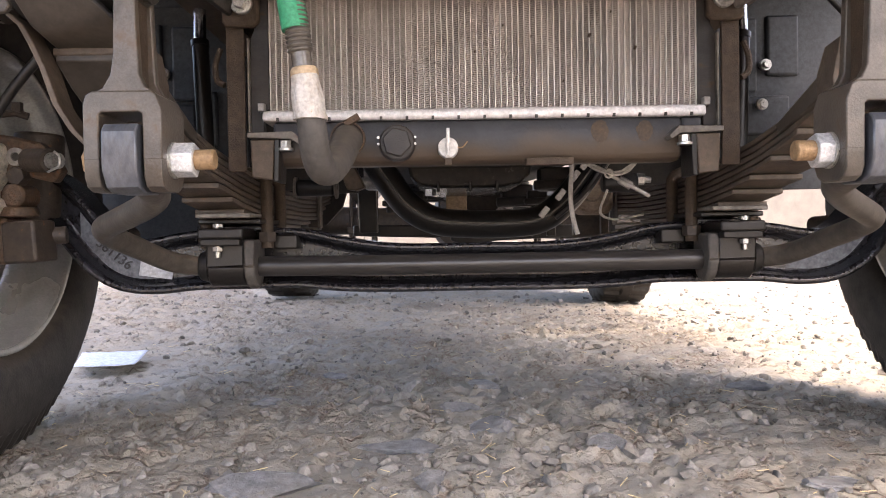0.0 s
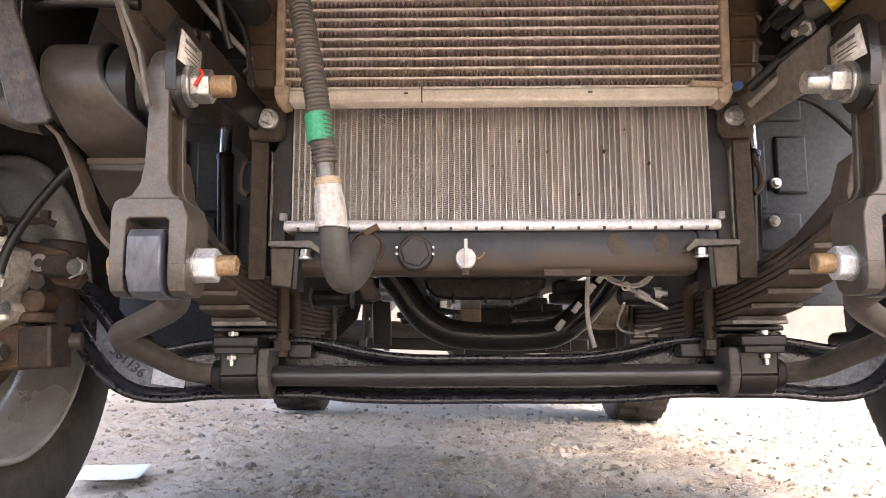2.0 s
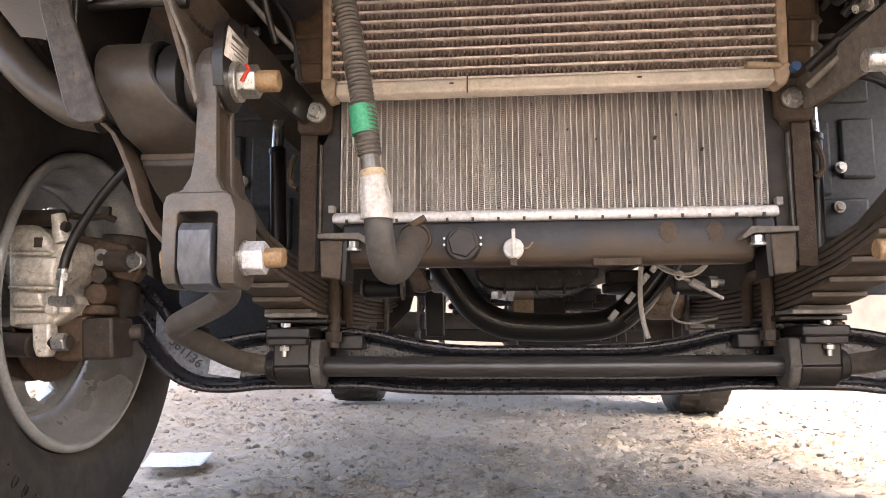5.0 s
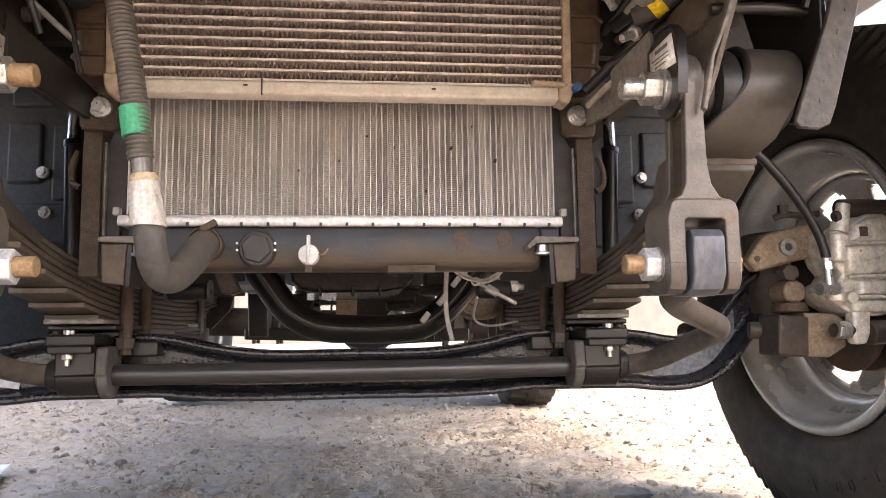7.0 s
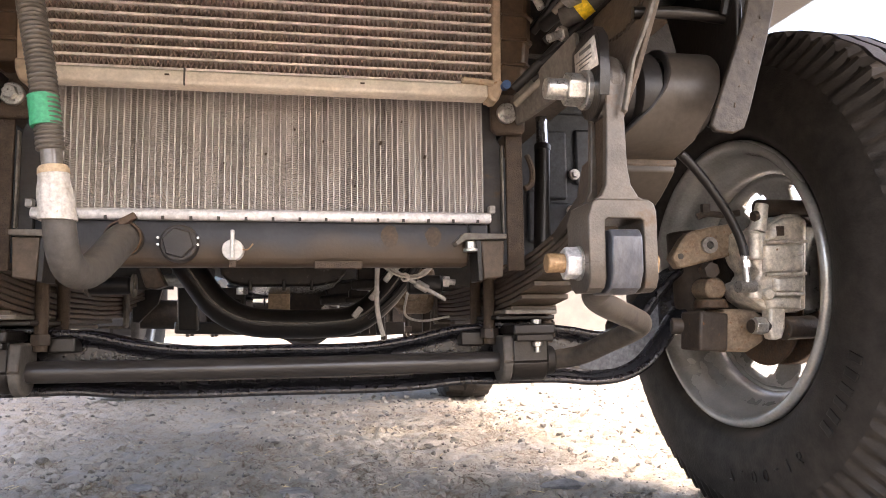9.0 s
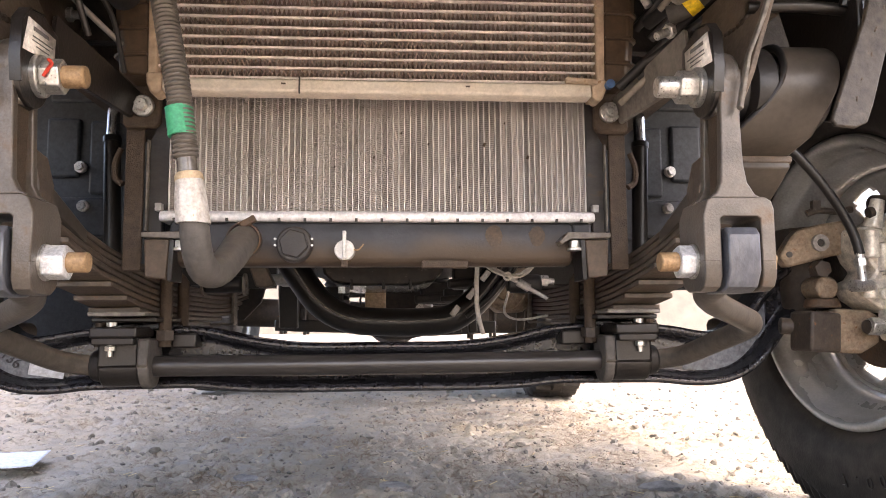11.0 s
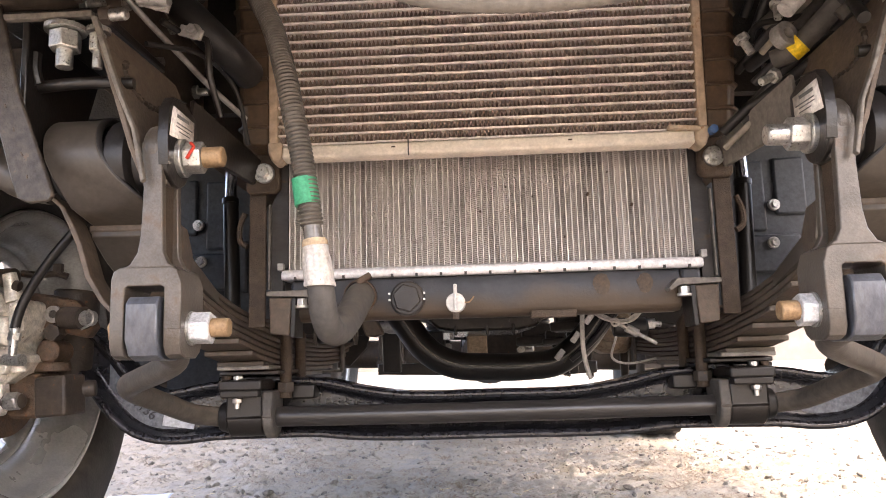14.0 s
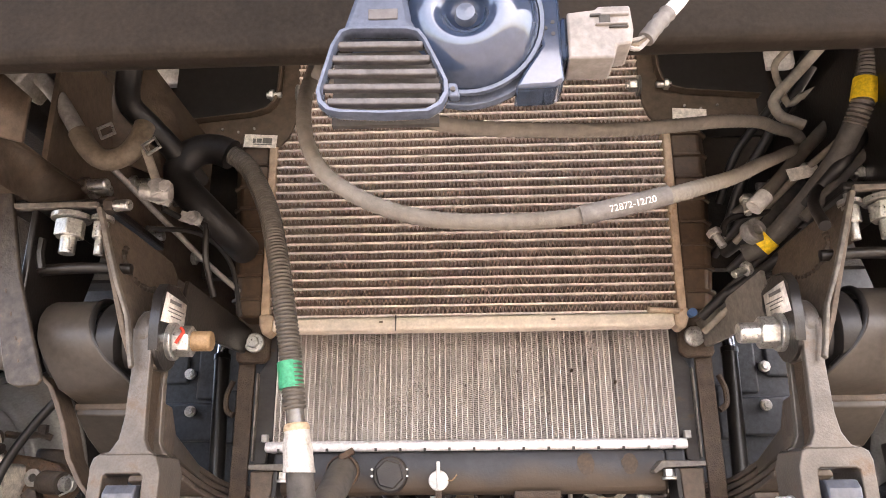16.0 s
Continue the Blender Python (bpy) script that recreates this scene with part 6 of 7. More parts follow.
part("drop_arm", Shape().prism([(0.290, 0.385), (0.310, 0.380), (0.306, 0.315), (0.290, 0.312)], "y", 1.63, 1.65), DARK_IRON, sb, bevel=0.003)
# paler rust makes up for the weak light on the pulley
single("pulley", Shape().lathe([(0.0, 0.0), (0.018, 0.0), (0.020, 0.006), (0.030, 0.008), (0.038, 0.004), (0.042, 0.006), (0.042, 0.012), (0.038, 0.016), (0.042, 0.020), (0.042, 0.028), (0.0, 0.03)], (0.245, 1.50, 0.405), (0, 1, 0), 40), LIT_RUST, (0.245, 1.50, 0.365), "brown rusty round pulley beside the crossmember", "pulley")

# fill pieces for clutter behind the crossmember, placed to fit the camera's view
bk = thing("gearbox_bracket", (-0.25, 1.9, 0.34), "fill pieces for the dark clutter beside the gearbox", "bracket")
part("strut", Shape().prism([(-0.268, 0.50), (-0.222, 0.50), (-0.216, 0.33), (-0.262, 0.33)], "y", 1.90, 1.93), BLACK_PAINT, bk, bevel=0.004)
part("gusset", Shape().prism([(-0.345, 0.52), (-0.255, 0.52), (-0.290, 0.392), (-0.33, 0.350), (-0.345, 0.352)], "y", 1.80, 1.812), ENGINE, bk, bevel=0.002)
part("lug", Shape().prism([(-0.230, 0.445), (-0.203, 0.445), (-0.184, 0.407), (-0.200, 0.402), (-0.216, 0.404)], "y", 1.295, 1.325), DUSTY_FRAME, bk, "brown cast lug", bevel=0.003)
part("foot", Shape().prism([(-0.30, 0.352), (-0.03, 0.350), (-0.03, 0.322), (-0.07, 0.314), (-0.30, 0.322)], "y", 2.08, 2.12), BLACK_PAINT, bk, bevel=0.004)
bk2 = thing("gearbox_bracket", (0.20, 1.9, 0.34), "fill pieces for the dark clutter beside the gearbox", "bracket")
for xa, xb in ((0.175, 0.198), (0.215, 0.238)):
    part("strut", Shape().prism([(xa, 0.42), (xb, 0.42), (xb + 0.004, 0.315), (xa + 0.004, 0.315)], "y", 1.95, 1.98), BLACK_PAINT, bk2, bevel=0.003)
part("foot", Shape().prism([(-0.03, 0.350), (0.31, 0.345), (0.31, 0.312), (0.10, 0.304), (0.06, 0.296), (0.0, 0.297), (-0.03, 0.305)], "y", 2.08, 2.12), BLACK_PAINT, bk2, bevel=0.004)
rh = random.Random(8)
for k in range(9):
    x = rh.uniform(-0.09, 0.12)
    pts = [(x + rh.uniform(-0.03, 0.03), 1.84 + 0.02 * j, 0.425 - 0.012 * j + rh.uniform(-0.012, 0.008)) for j in range(4)]
    single("wire", Shape().tube(pts, rh.uniform(0.0018, 0.0035), 8), HOSE_GREY if k % 3 else RUBBER, pts[1], "thin loose wire hanging behind the sump", "wire", "loose wires")

# ---- rear axle and wheels ----
ra = thing("rear_axle", (0, 3.69, 0.2), "dark rear axle with u-bolted leaf springs", "rear axle")
part("tube", Shape().cyl((-0.78, 3.69, 0.375), (0.78, 3.69, 0.375), 0.068, n=24), DARK_IRON, ra)
part("differential", Shape().lathe([(0.0, -0.12), (0.09, -0.10), (0.14, -0.04), (0.15, 0.02), (0.13, 0.10), (0.06, 0.15), (0.0, 0.16)], (0.02, 3.69, 0.386), (0, -1, 0), 32), DARK_IRON, ra)
for s in (-1, 1):
    part("spring", Shape().prism([(2.9, 0.56), (3.69, 0.45), (4.4, 0.55), (4.4, 0.61), (3.69, 0.53), (2.9, 0.60)], "x", s * 0.42, s * 0.49), DARK_IRON, ra, bevel=0.003)
    cl = part("clamp", Shape().box((s * 0.455, 3.66, 0.33), (0.14, 0.14, 0.03)).box((s * 0.455, 3.62, 0.42), (0.05, 0.03, 0.2)), DARK_IRON, ra, bevel=0.003)
    for x in (0.40, 0.51):
        for y in (3.61, 3.75):
            part("u_bolt", Shape().cyl((s * x, y, 0.53), (s * x, y, 0.275), 0.009, n=10), DARK_IRON, cl)


def rear_wheel(s):
    cx, cy, cz = s * 0.795, 3.69, 0.386
    t = part("wheel", Shape().lathe([(0.22, -0.09), (0.20, -0.07), (0.17, 0.0), (0.20, 0.07), (0.22, 0.09)], (cx, cy, cz), (1, 0, 0), 48), RIM_SILVER, ra, "dusty rear wheel with lugged tyre", thick=0.005)
    sh, rings = Shape(), []
    n = 180
    for k in range(n):
        a = 2 * math.pi * k / n
        lug = 0.012 if (k // 3) % 2 else 0.0
        pr = [(0.216, -0.09), (0.26, -0.112), (0.32, -0.118), (0.36, -0.112), (0.385 - lug, -0.10), (0.3875 - lug, -0.03), (0.3875, -0.02), (0.3875, 0.02), (0.3875 - 0.012 + lug, 0.03), (0.385 - 0.012 + lug, 0.10), (0.36, 0.112), (0.32, 0.118), (0.26, 0.112), (0.216, 0.09)]
        rings.append([(cx + x, cy + r * math.cos(a), cz + r * math.sin(a)) for r, x in pr])
    part("tyre", sh.rings(rings, closed=True, caps=False), TYRE, t, smooth=30)
    part("drum", Shape().cyl((cx - 0.06, cy, cz), (cx + 0.06, cy, cz), 0.168, n=40), DARK_IRON, t)


for s in (-1, 1):
    rear_wheel(s)
ra.location.x, ra.rotation_euler.y = 0.012, radians(1.95)


# ---- horn ----
def horn():
    t = thing("horn", (0.0, 0.30, 0.66), "blue grey plastic snail horn with pale slatted mouth", "horn")
    y = 0.270
    # flared mouth frame
    fr = [(-0.0725, 0.6028), (-0.0712, 0.5965), (-0.0670, 0.5922), (-0.0606, 0.5905), (-0.0386, 0.5893), (-0.0170, 0.5897), (-0.0105, 0.5935), (-0.0072, 0.6000), (-0.0075, 0.6065), (-0.0110, 0.6151), (-0.0180, 0.6310), (-0.0215, 0.6362), (-0.0270, 0.6380), (-0.0570, 0.6390), (-0.0620, 0.6370), (-0.0663, 0.6283)]
    cxm, czm = -0.040, 0.6135
    ring = lambda k, dy: [(cxm + (x - cxm) * k, y + dy, czm + (z - czm) * k) for x, z in fr]
    mouth = part("mouth", Shape().rings([ring(1.0, 0.004), ring(1.0, 0.0005), ring(0.985, -0.001), ring(0.93, -0.001), ring(0.905, 0.001), ring(0.895, 0.006), ring(0.96, 0.009), ring(0.99, 0.007)], closed=True), HORN_PALE, t, "pale blue grey mouth frame", smooth=50)
    for i, (xa, xb, z) in enumerate(((-0.0628, -0.0200, 0.6297), (-0.0655, -0.0165, 0.6218), (-0.0680, -0.0132, 0.6140), (-0.0692, -0.0110, 0.6058), (-0.0670, -0.0135, 0.5978))):
        part("slat", Shape().box(((xa + xb) / 2, y + 0.004, z), (xb - xa, 0.006, 0.0034), (10, 1.5, 0)), HORN_SLAT, mouth, "pale dusty grille slat", bevel=0.0009)
    # dark box in place of the shade inside the horn
    part("throat", Shape().box((-0.040, y + 0.0185, 0.6135), (0.054, 0.004, 0.042)), DARK_FILL, mouth, "black throat")
    nk = part("neck", Shape().prism([(-0.0615, 0.6385), (-0.0220, 0.6365), (-0.0262, 0.645), (-0.0285, 0.6583), (-0.0275, 0.672), (-0.0535, 0.675), (-0.0557, 0.6593)], "y", y + 0.003, y + 0.028), HORN_PALE, t, bevel=0.003)
    part("embossed_plate", Shape().box((-0.0405, y + 0.0026, 0.6475), (0.015, 0.0012, 0.0060)), HORN_SLAT, nk, bevel=0.0004)
    ax, o = (0.05, 1, 0.10), (0.002, 0.298, 0.6565)
    part("shell", Shape().lathe([(0.0, -0.010), (0.008, -0.0105), (0.0105, -0.014), (0.013, -0.0195), (0.018, -0.0215), (0.026, -0.0195), (0.033, -0.0145), (0.0375, -0.008), (0.0395, -0.002), (0.0395, 0.010), (0.0, 0.014)], o, ax, 64), HORN_BLUE, t, "glossy round horn shell", smooth=60)
    part("rim", Shape().lathe([(0.0390, -0.005), (0.0412, -0.0052), (0.0418, -0.003), (0.0412, -0.001), (0.0390, -0.001)], o, ax, 64, closed=True), HORN_PALE, t, "pale rim bead", smooth=60)
    part("rim", Shape().lathe([(0.0395, 0.002), (0.0448, 0.0018), (0.0458, 0.004), (0.0458, 0.007), (0.0440, 0.009), (0.0395, 0.009)], o, ax, 64, closed=True), HORN_PALE, t, "pale rim bead", smooth=60)
    part("back_cover", Shape().lathe([(0.044, 0.009), (0.042, 0.016), (0.030, 0.022), (0.0, 0.024)], o, ax, 56), ELBOW_TAN, t, "dusty brown back cover", smooth=60)
    part("centre_nut", Shape().lathe([(0.0, -0.016), (0.005, -0.0155), (0.0065, -0.009)], o, ax, 24), HORN_PALE, t)
    part("tab", Shape().prism([(-0.0085, 0.6065), (-0.0035, 0.6060), (-0.0020, 0.5985), (-0.0075, 0.5985)], "y", y + 0.001, y + 0.007), HORN_PALE, t, bevel=0.001)
    part("tab_hole", Shape().cyl((-0.0055, y - 0.0002, 0.6022), (-0.0055, y + 0.002, 0.6022), 0.0012, n=12), DARK_FILL, t)
    part("mount_strap", Shape().box((0.004, 0.365, 0.690), (0.03, 0.09, 0.004)), ZINC, t)
    sk = part("socket", Shape().prism([(0.036, 0.680), (0.0515, 0.680), (0.0522, 0.6200), (0.047, 0.6165), (0.026, 0.6158), (0.030, 0.624), (0.041, 0.641)], "y", 0.294, 0.316), HORN_BLUE, t, bevel=0.002)
    for x, z in ((0.0475, 0.6545), (0.0475, 0.6475), (0.0435, 0.6510)):
        part("rivet", Shape().cyl((x, 0.2935, z), (x, 0.2945, z), 0.0011, n=10), DARK_FILL, sk)
    part("throat_ring", Shape().box((0.0535, 0.305, 0.6455), (0.004, 0.021, 0.026)), HORN_BLUE, sk, bevel=0.002)
    cn = part("connector", Shape().prism([(0.0550, 0.6590), (0.0700, 0.6605), (0.0715, 0.6625), (0.0885, 0.6625), (0.0895, 0.6480), (0.0880, 0.6395), (0.0800, 0.6385), (0.0785, 0.6310), (0.0550, 0.6310)], "y", 0.292, 0.315), CONNECTOR, t, "white plastic connector", bevel=0.0018)
    part("ridge", Shape().box((0.0800, 0.2915, 0.6565), (0.0150, 0.003, 0.0014)).box((0.0780, 0.2915, 0.6505), (0.0170, 0.003, 0.0010)), CONNECTOR, cn, bevel=0.0004)
    part("latch", Shape().box((0.0745, 0.2912, 0.6535), (0.0055, 0.0016, 0.0042)).box((0.0700, 0.2912, 0.6562), (0.0060, 0.0014, 0.0012)).box((0.0815, 0.2912, 0.6488), (0.0100, 0.0014, 0.0009)), DARK_FILL, cn)
    part("wire", Shape().tube([(0.0975, 0.301, 0.6470), (0.1035, 0.302, 0.6550), (0.1115, 0.304, 0.6650)], 0.0048, 12, 0.003, lambda q: 0.0046 + 0.0005 * math.sin(q * 900)), SLEEVE, cn, "grey tape wrap")
    part("wire", Shape().tube([(0.1100, 0.304, 0.6635), (0.118, 0.306, 0.6725), (0.130, 0.31, 0.690)], 0.0042, 12), WHITE_PLASTIC, cn, "white taped wire")
    for dz, m in ((0.0012, CONNECTOR), (-0.0012, ELBOW_TAN), (-0.0032, CONNECTOR)):
        part("wire", Shape().tube([(0.0885, 0.300, 0.6445 + dz), (0.093, 0.2995, 0.6445 + dz * 1.3), (0.099, 0.301, 0.6488 + dz * 0.5)], 0.0013, 8, 0.003), m, cn, "thin bare wire")


horn()

# ---- hoses, pipes and cables ----
loop = thing("looped_hose", (0.0, 0.52, 0.62), "pale grey ribbed hose hanging in a loop", "hose")
ripple = lambda q: 0.0066 + 0.0007 * abs(math.sin(q * math.pi / 0.0085))
run = [(-0.150, 0.60, 0.83), (-0.150, 0.56, 0.765), (-0.142, 0.54, 0.715), (-0.122, 0.53, 0.676), (-0.083, 0.525, 0.647), (-0.032, 0.52, 0.629), (0.032, 0.52, 0.625), (0.092, 0.52, 0.629), (0.163, 0.525, 0.646), (0.204, 0.565, 0.670), (0.256, 0.62, 0.703), (0.309, 0.68, 0.743), (0.346, 0.735, 0.773), (0.374, 0.76, 0.792), (0.393, 0.778, 0.803), (0.402, 0.785, 0.812), (0.398, 0.778, 0.820), (0.384, 0.765, 0.821), (0.362, 0.75, 0.818), (0.328, 0.72, 0.812), (0.27, 0.67, 0.788), (0.211, 0.63, 0.764), (0.15, 0.595, 0.743), (0.088, 0.56, 0.726), (0.012, 0.54, 0.720), (-0.032, 0.53, 0.723), (-0.08, 0.52, 0.738), (-0.13, 0.51, 0.765)]
part("hose_run", Shape().tube(run, 0.0068, 14, 0.002, ripple), HOSE_GREY, loop)
slv = part("sleeve", Shape().tube([(0.090, 0.519, 0.6287), (0.128, 0.519, 0.6365), (0.163, 0.5195, 0.645)], 0.0082, 16), SLEEVE, loop, "printed grey sleeve")
d = Vector((0.07, 0, 0.0155)).normalized()
nrm = Vector((-0.22, -0.90, -0.36))
nrm = (nrm - d * nrm.dot(d)).normalized()
lettering("print", "72872-12/20", 0.0076, 0.0002, LABEL_WHITE, basis(Vector((0.131, 0.5193, 0.6372)) + nrm * 0.0088, d, nrm.cross(d)), slv, "white printed digits")

rc = thing("corrugated_cable", (0.39, 0.64, 0.65), "black corrugated cable conduit with yellow tape", "cable")
part("conduit", Shape().tube([(0.445, 0.65, 0.93), (0.430, 0.65, 0.869), (0.425, 0.655, 0.844), (0.418, 0.658, 0.820), (0.413, 0.66, 0.801), (0.405, 0.67, 0.779)], 0.0115, 16, 0.0012, lambda q: 0.0112 + 0.0011 * math.sin(q * 2 * math.pi / 0.0046)), CORRUGATED, rc, smooth=60)
part("yellow_tape", Shape().cyl((0.4195, 0.657, 0.825), (0.4135, 0.660, 0.802), 0.0130), YELLOW_TAPE, rc, "yellow tape")
part("conduit", Shape().tube([(0.407, 0.667, 0.784), (0.395, 0.69, 0.755), (0.379, 0.72, 0.730), (0.362, 0.75, 0.708), (0.346, 0.77, 0.692), (0.333, 0.78, 0.682), (0.319, 0.79, 0.678)], 0.0112, 16), RUBBER_GREY, rc)
part("yellow_tape", Shape().cyl((0.344, 0.771, 0.691), (0.334, 0.779, 0.683), 0.0130), YELLOW_TAPE, rc, "yellow tape")


def pipe(pts, r, mat, label, cat="pipe"):
    single(cat.replace(" ", "_"), Shape().tube(pts, r, 12), mat, pts[len(pts) // 2], label, cat)


pipe([(0.48, 0.78, 0.985), (0.455, 0.78, 0.956), (0.412, 0.78, 0.910), (0.380, 0.78, 0.877), (0.376, 0.78, 0.864), (0.382, 0.78, 0.850), (0.395, 0.78, 0.843), (0.408, 0.78, 0.837)], 0.0066, PIPE_BEIGE, "bent beige metal pipe beside the cables")
pipe([(0.425, 0.80, 0.965), (0.405, 0.80, 0.947), (0.393, 0.80, 0.930), (0.396, 0.80, 0.902), (0.403, 0.80, 0.876), (0.418, 0.80, 0.886), (0.453, 0.80, 0.902)], 0.0045, PIPE_BEIGE, "thin bent beige metal pipe beside the cables")
pipe([(0.50, 0.76, 0.90), (0.468, 0.77, 0.867), (0.414, 0.77, 0.815), (0.341, 0.77, 0.739)], 0.0080, CORRUGATED, "grey rubber hose with yellow white end", "hose")
pipe([(0.44, 0.79, 0.80), (0.421, 0.80, 0.783), (0.368, 0.80, 0.734), (0.352, 0.80, 0.715)], 0.0075, RUBBER_GREY, "grey rubber hose along the frame", "hose")
pipe([(0.48, 0.68, 0.83), (0.454, 0.69, 0.806), (0.416, 0.69, 0.768), (0.392, 0.69, 0.741), (0.37, 0.73, 0.715)], 0.0075, RUBBER, "black hose along the frame", "hose")
pipe([(0.49, 0.70, 0.815), (0.455, 0.70, 0.786), (0.425, 0.70, 0.759), (0.38, 0.70, 0.715), (0.355, 0.71, 0.69)], 0.006, RUBBER_GREY, "grey cable along the frame", "cable")
pipe([(0.368, 0.80, 0.734), (0.336, 0.80, 0.730), (0.315, 0.80, 0.727), (0.304, 0.80, 0.718), (0.300, 0.80, 0.702)], 0.004, BLACK_PAINT, "black bracket rod beside the hoses", "rod")
single("hose_end", Shape().cyl((0.345, 0.77, 0.743), (0.329, 0.77, 0.727), 0.0098), WHITE_PLASTIC, (0.338, 0.772, 0.745), "pale plastic hose end", "hose end")
pipe([(0.47, 0.76, 0.83), (0.41, 0.80, 0.77), (0.36, 0.85, 0.73), (0.335, 0.90, 0.715)], 0.0085, RUBBER, "black rubber hose along the frame", "hose")
pipe([(0.44, 0.80, 0.93), (0.395, 0.84, 0.86), (0.36, 0.88, 0.80), (0.345, 0.92, 0.74)], 0.007, RUBBER, "black cable along the frame", "cable")
pipe([(0.47, 0.82, 0.99), (0.42, 0.86, 0.92), (0.37, 0.90, 0.86), (0.35, 0.94, 0.80)], 0.006, RUBBER, "black cable along the frame", "cable")
pipe([(0.352, 0.66, 0.665), (0.365, 0.70, 0.71), (0.40, 0.71, 0.745), (0.44, 0.69, 0.79)], 0.006, RUBBER, "black cable along the frame", "cable")
for (a, b, r) in (((0.449, 0.70, 0.785), (0.320, 0.85, 0.675), 0.005), ((0.45, 0.70, 0.761), (0.286, 0.87, 0.622), 0.006), ((0.412, 0.72, 0.785), (0.332, 0.85, 0.712), 0.004), ((0.445, 0.71, 0.738), (0.290, 0.88, 0.605), 0.004), ((0.46, 0.74, 0.86), (0.33, 0.93, 0.72), 0.006)):
    mid_p = [(a[k] + b[k]) / 2 + (0, 0, 0.006)[k] for k in range(3)]
    pipe([a, mid_p, b], r, RUBBER if r > 0.0045 else PIPE_BEIGE, "black cable along the frame" if r > 0.0045 else "thin pale brake line along the frame", "cable")
pipe([(0.385, 1.02, 0.665), (0.402, 1.0, 0.656), (0.424, 1.0, 0.650), (0.450, 1.0, 0.631), (0.480, 1.0, 0.600)], 0.0042, RUBBER, "thin black hose between hanger and spring", "hose")
pipe([(0.469, 0.70, 0.761), (0.422, 0.74, 0.726), (0.369, 0.78, 0.680), (0.313, 0.84, 0.644)], 0.0065, RUBBER, "black rubber hose along the frame", "hose")
pipe([(0.475, 0.72, 0.736), (0.414, 0.76, 0.700), (0.362, 0.80, 0.666), (0.307, 0.86, 0.631)], 0.005, RUBBER, "black cable along the frame", "cable")
pipe([(0.554, 0.80, 0.924), (0.484, 0.82, 0.873), (0.411, 0.84, 0.805), (0.348, 0.88, 0.760)], 0.0075, CORRUGATED, "grey rubber hose along the frame", "hose")
single("paper_tag", Shape().box((0.383, 0.75, 0.762), (0.036, 0.001, 0.015), (0, -12, 0)), LABEL_WHITE, (0.383, 0.75, 0.762), "white paper tag tied on a cable", "tag")
for p, q in (((0.284, 0.785, 0.706), (0.293, 0.78, 0.684)), ((0.335, 0.80, 0.752), (0.330, 0.79, 0.728)), ((0.320, 0.785, 0.660), (0.300, 0.78, 0.650))):
    single("fitting_bolt", Shape().cyl(p, q, 0.0048, n=12).cyl(p, Vector(p) + (Vector(q) - Vector(p)) * 0.3, 0.0088, n=6), ZINC, p, "zinc bolt in the brackets beside the frame", "bolt", bevel=0.0008)
single("pipe_clamp", Shape().lathe([(0.006, 0), (0.014, 0), (0.014, 0.014), (0.006, 0.014)], (0.322, 0.775, 0.697), (0.35, -0.9, 0.1), 20, closed=True), ALU, (0.322, 0.775, 0.697), "zinc pipe clamp beside the frame", "clamp", bevel=0.001)

le = thing("rubber_elbow", (-0.39, 0.64, 0.75), "beige rubber elbow with spring clips on a metal pipe", "hose")
part("pipe", Shape().tube([(-0.470, 0.63, 0.855), (-0.433, 0.63, 0.818), (-0.398, 0.63, 0.768)], 0.0085, 14), ALU, le, "pale metal pipe")
part("elbow", Shape().tube([(-0.402, 0.63, 0.774), (-0.390, 0.63, 0.756), (-0.372, 0.63, 0.742), (-0.350, 0.63, 0.746), (-0.338, 0.63, 0.762), (-0.336, 0.635, 0.782)], 0.0108, 16, 0.006), ELBOW_TAN, le, "beige rubber bend")
part("outlet", Shape().tube([(-0.336, 0.63, 0.765), (-0.326, 0.63, 0.745), (-0.310, 0.63, 0.708)], 0.0045, 12), PIPE_BEIGE, le)
for c, w in (((-0.366, 0.617, 0.768), -25), ((-0.318, 0.618, 0.750), -35)):
    ring = Shape()
    ry = Euler((0, radians(w), 0)).to_matrix()
    for dx, dz, lx, lz in ((0, 0.006, 0.016, 0.002), (0, -0.006, 0.016, 0.002), (0.007, 0, 0.002, 0.012), (-0.007, 0, 0.002, 0.012)):
        o = ry @ Vector((dx, 0, dz))
        ring.box((c[0] + o.x, c[1], c[2] + o.z), (lx, 0.003, lz), (0, w, 0))
    part("clip", ring, ZINC, le, "spring clip")
part("end_fitting", Shape().cyl((-0.328, 0.63, 0.706), (-0.298, 0.632, 0.703), 0.008, n=14).cyl((-0.314, 0.63, 0.716), (-0.309, 0.63, 0.70), 0.009, n=14).cyl((-0.302, 0.622, 0.709), (-0.302, 0.632, 0.709), 0.007, n=6), ALU, le, bevel=0.001)
def plate(name, corners, mat, label):
    single(name, Shape().add(corners, [tuple(range(len(corners)))]), mat, corners[0], label, "plate", thick=0.005)


plate("frame_end_plate", [(-0.4276, 0.50, 0.788), (-0.3718, 0.50, 0.7403), (-0.3718, 0.50, 0.6977), (-0.4124, 0.50, 0.7093)], DUSTY_FRAME, "flat brown plate at the end of the frame rail")
plate("frame_gusset", [(-0.4141, 0.505, 0.7184), (-0.3718, 0.505, 0.6977), (-0.404, 0.66, 0.7244), (-0.4049, 0.66, 0.7135), (-0.422, 0.60, 0.6855), (-0.4055, 0.505, 0.6738)], DUSTY_FRAME, "dusty brown gusset plate under the frame rail")
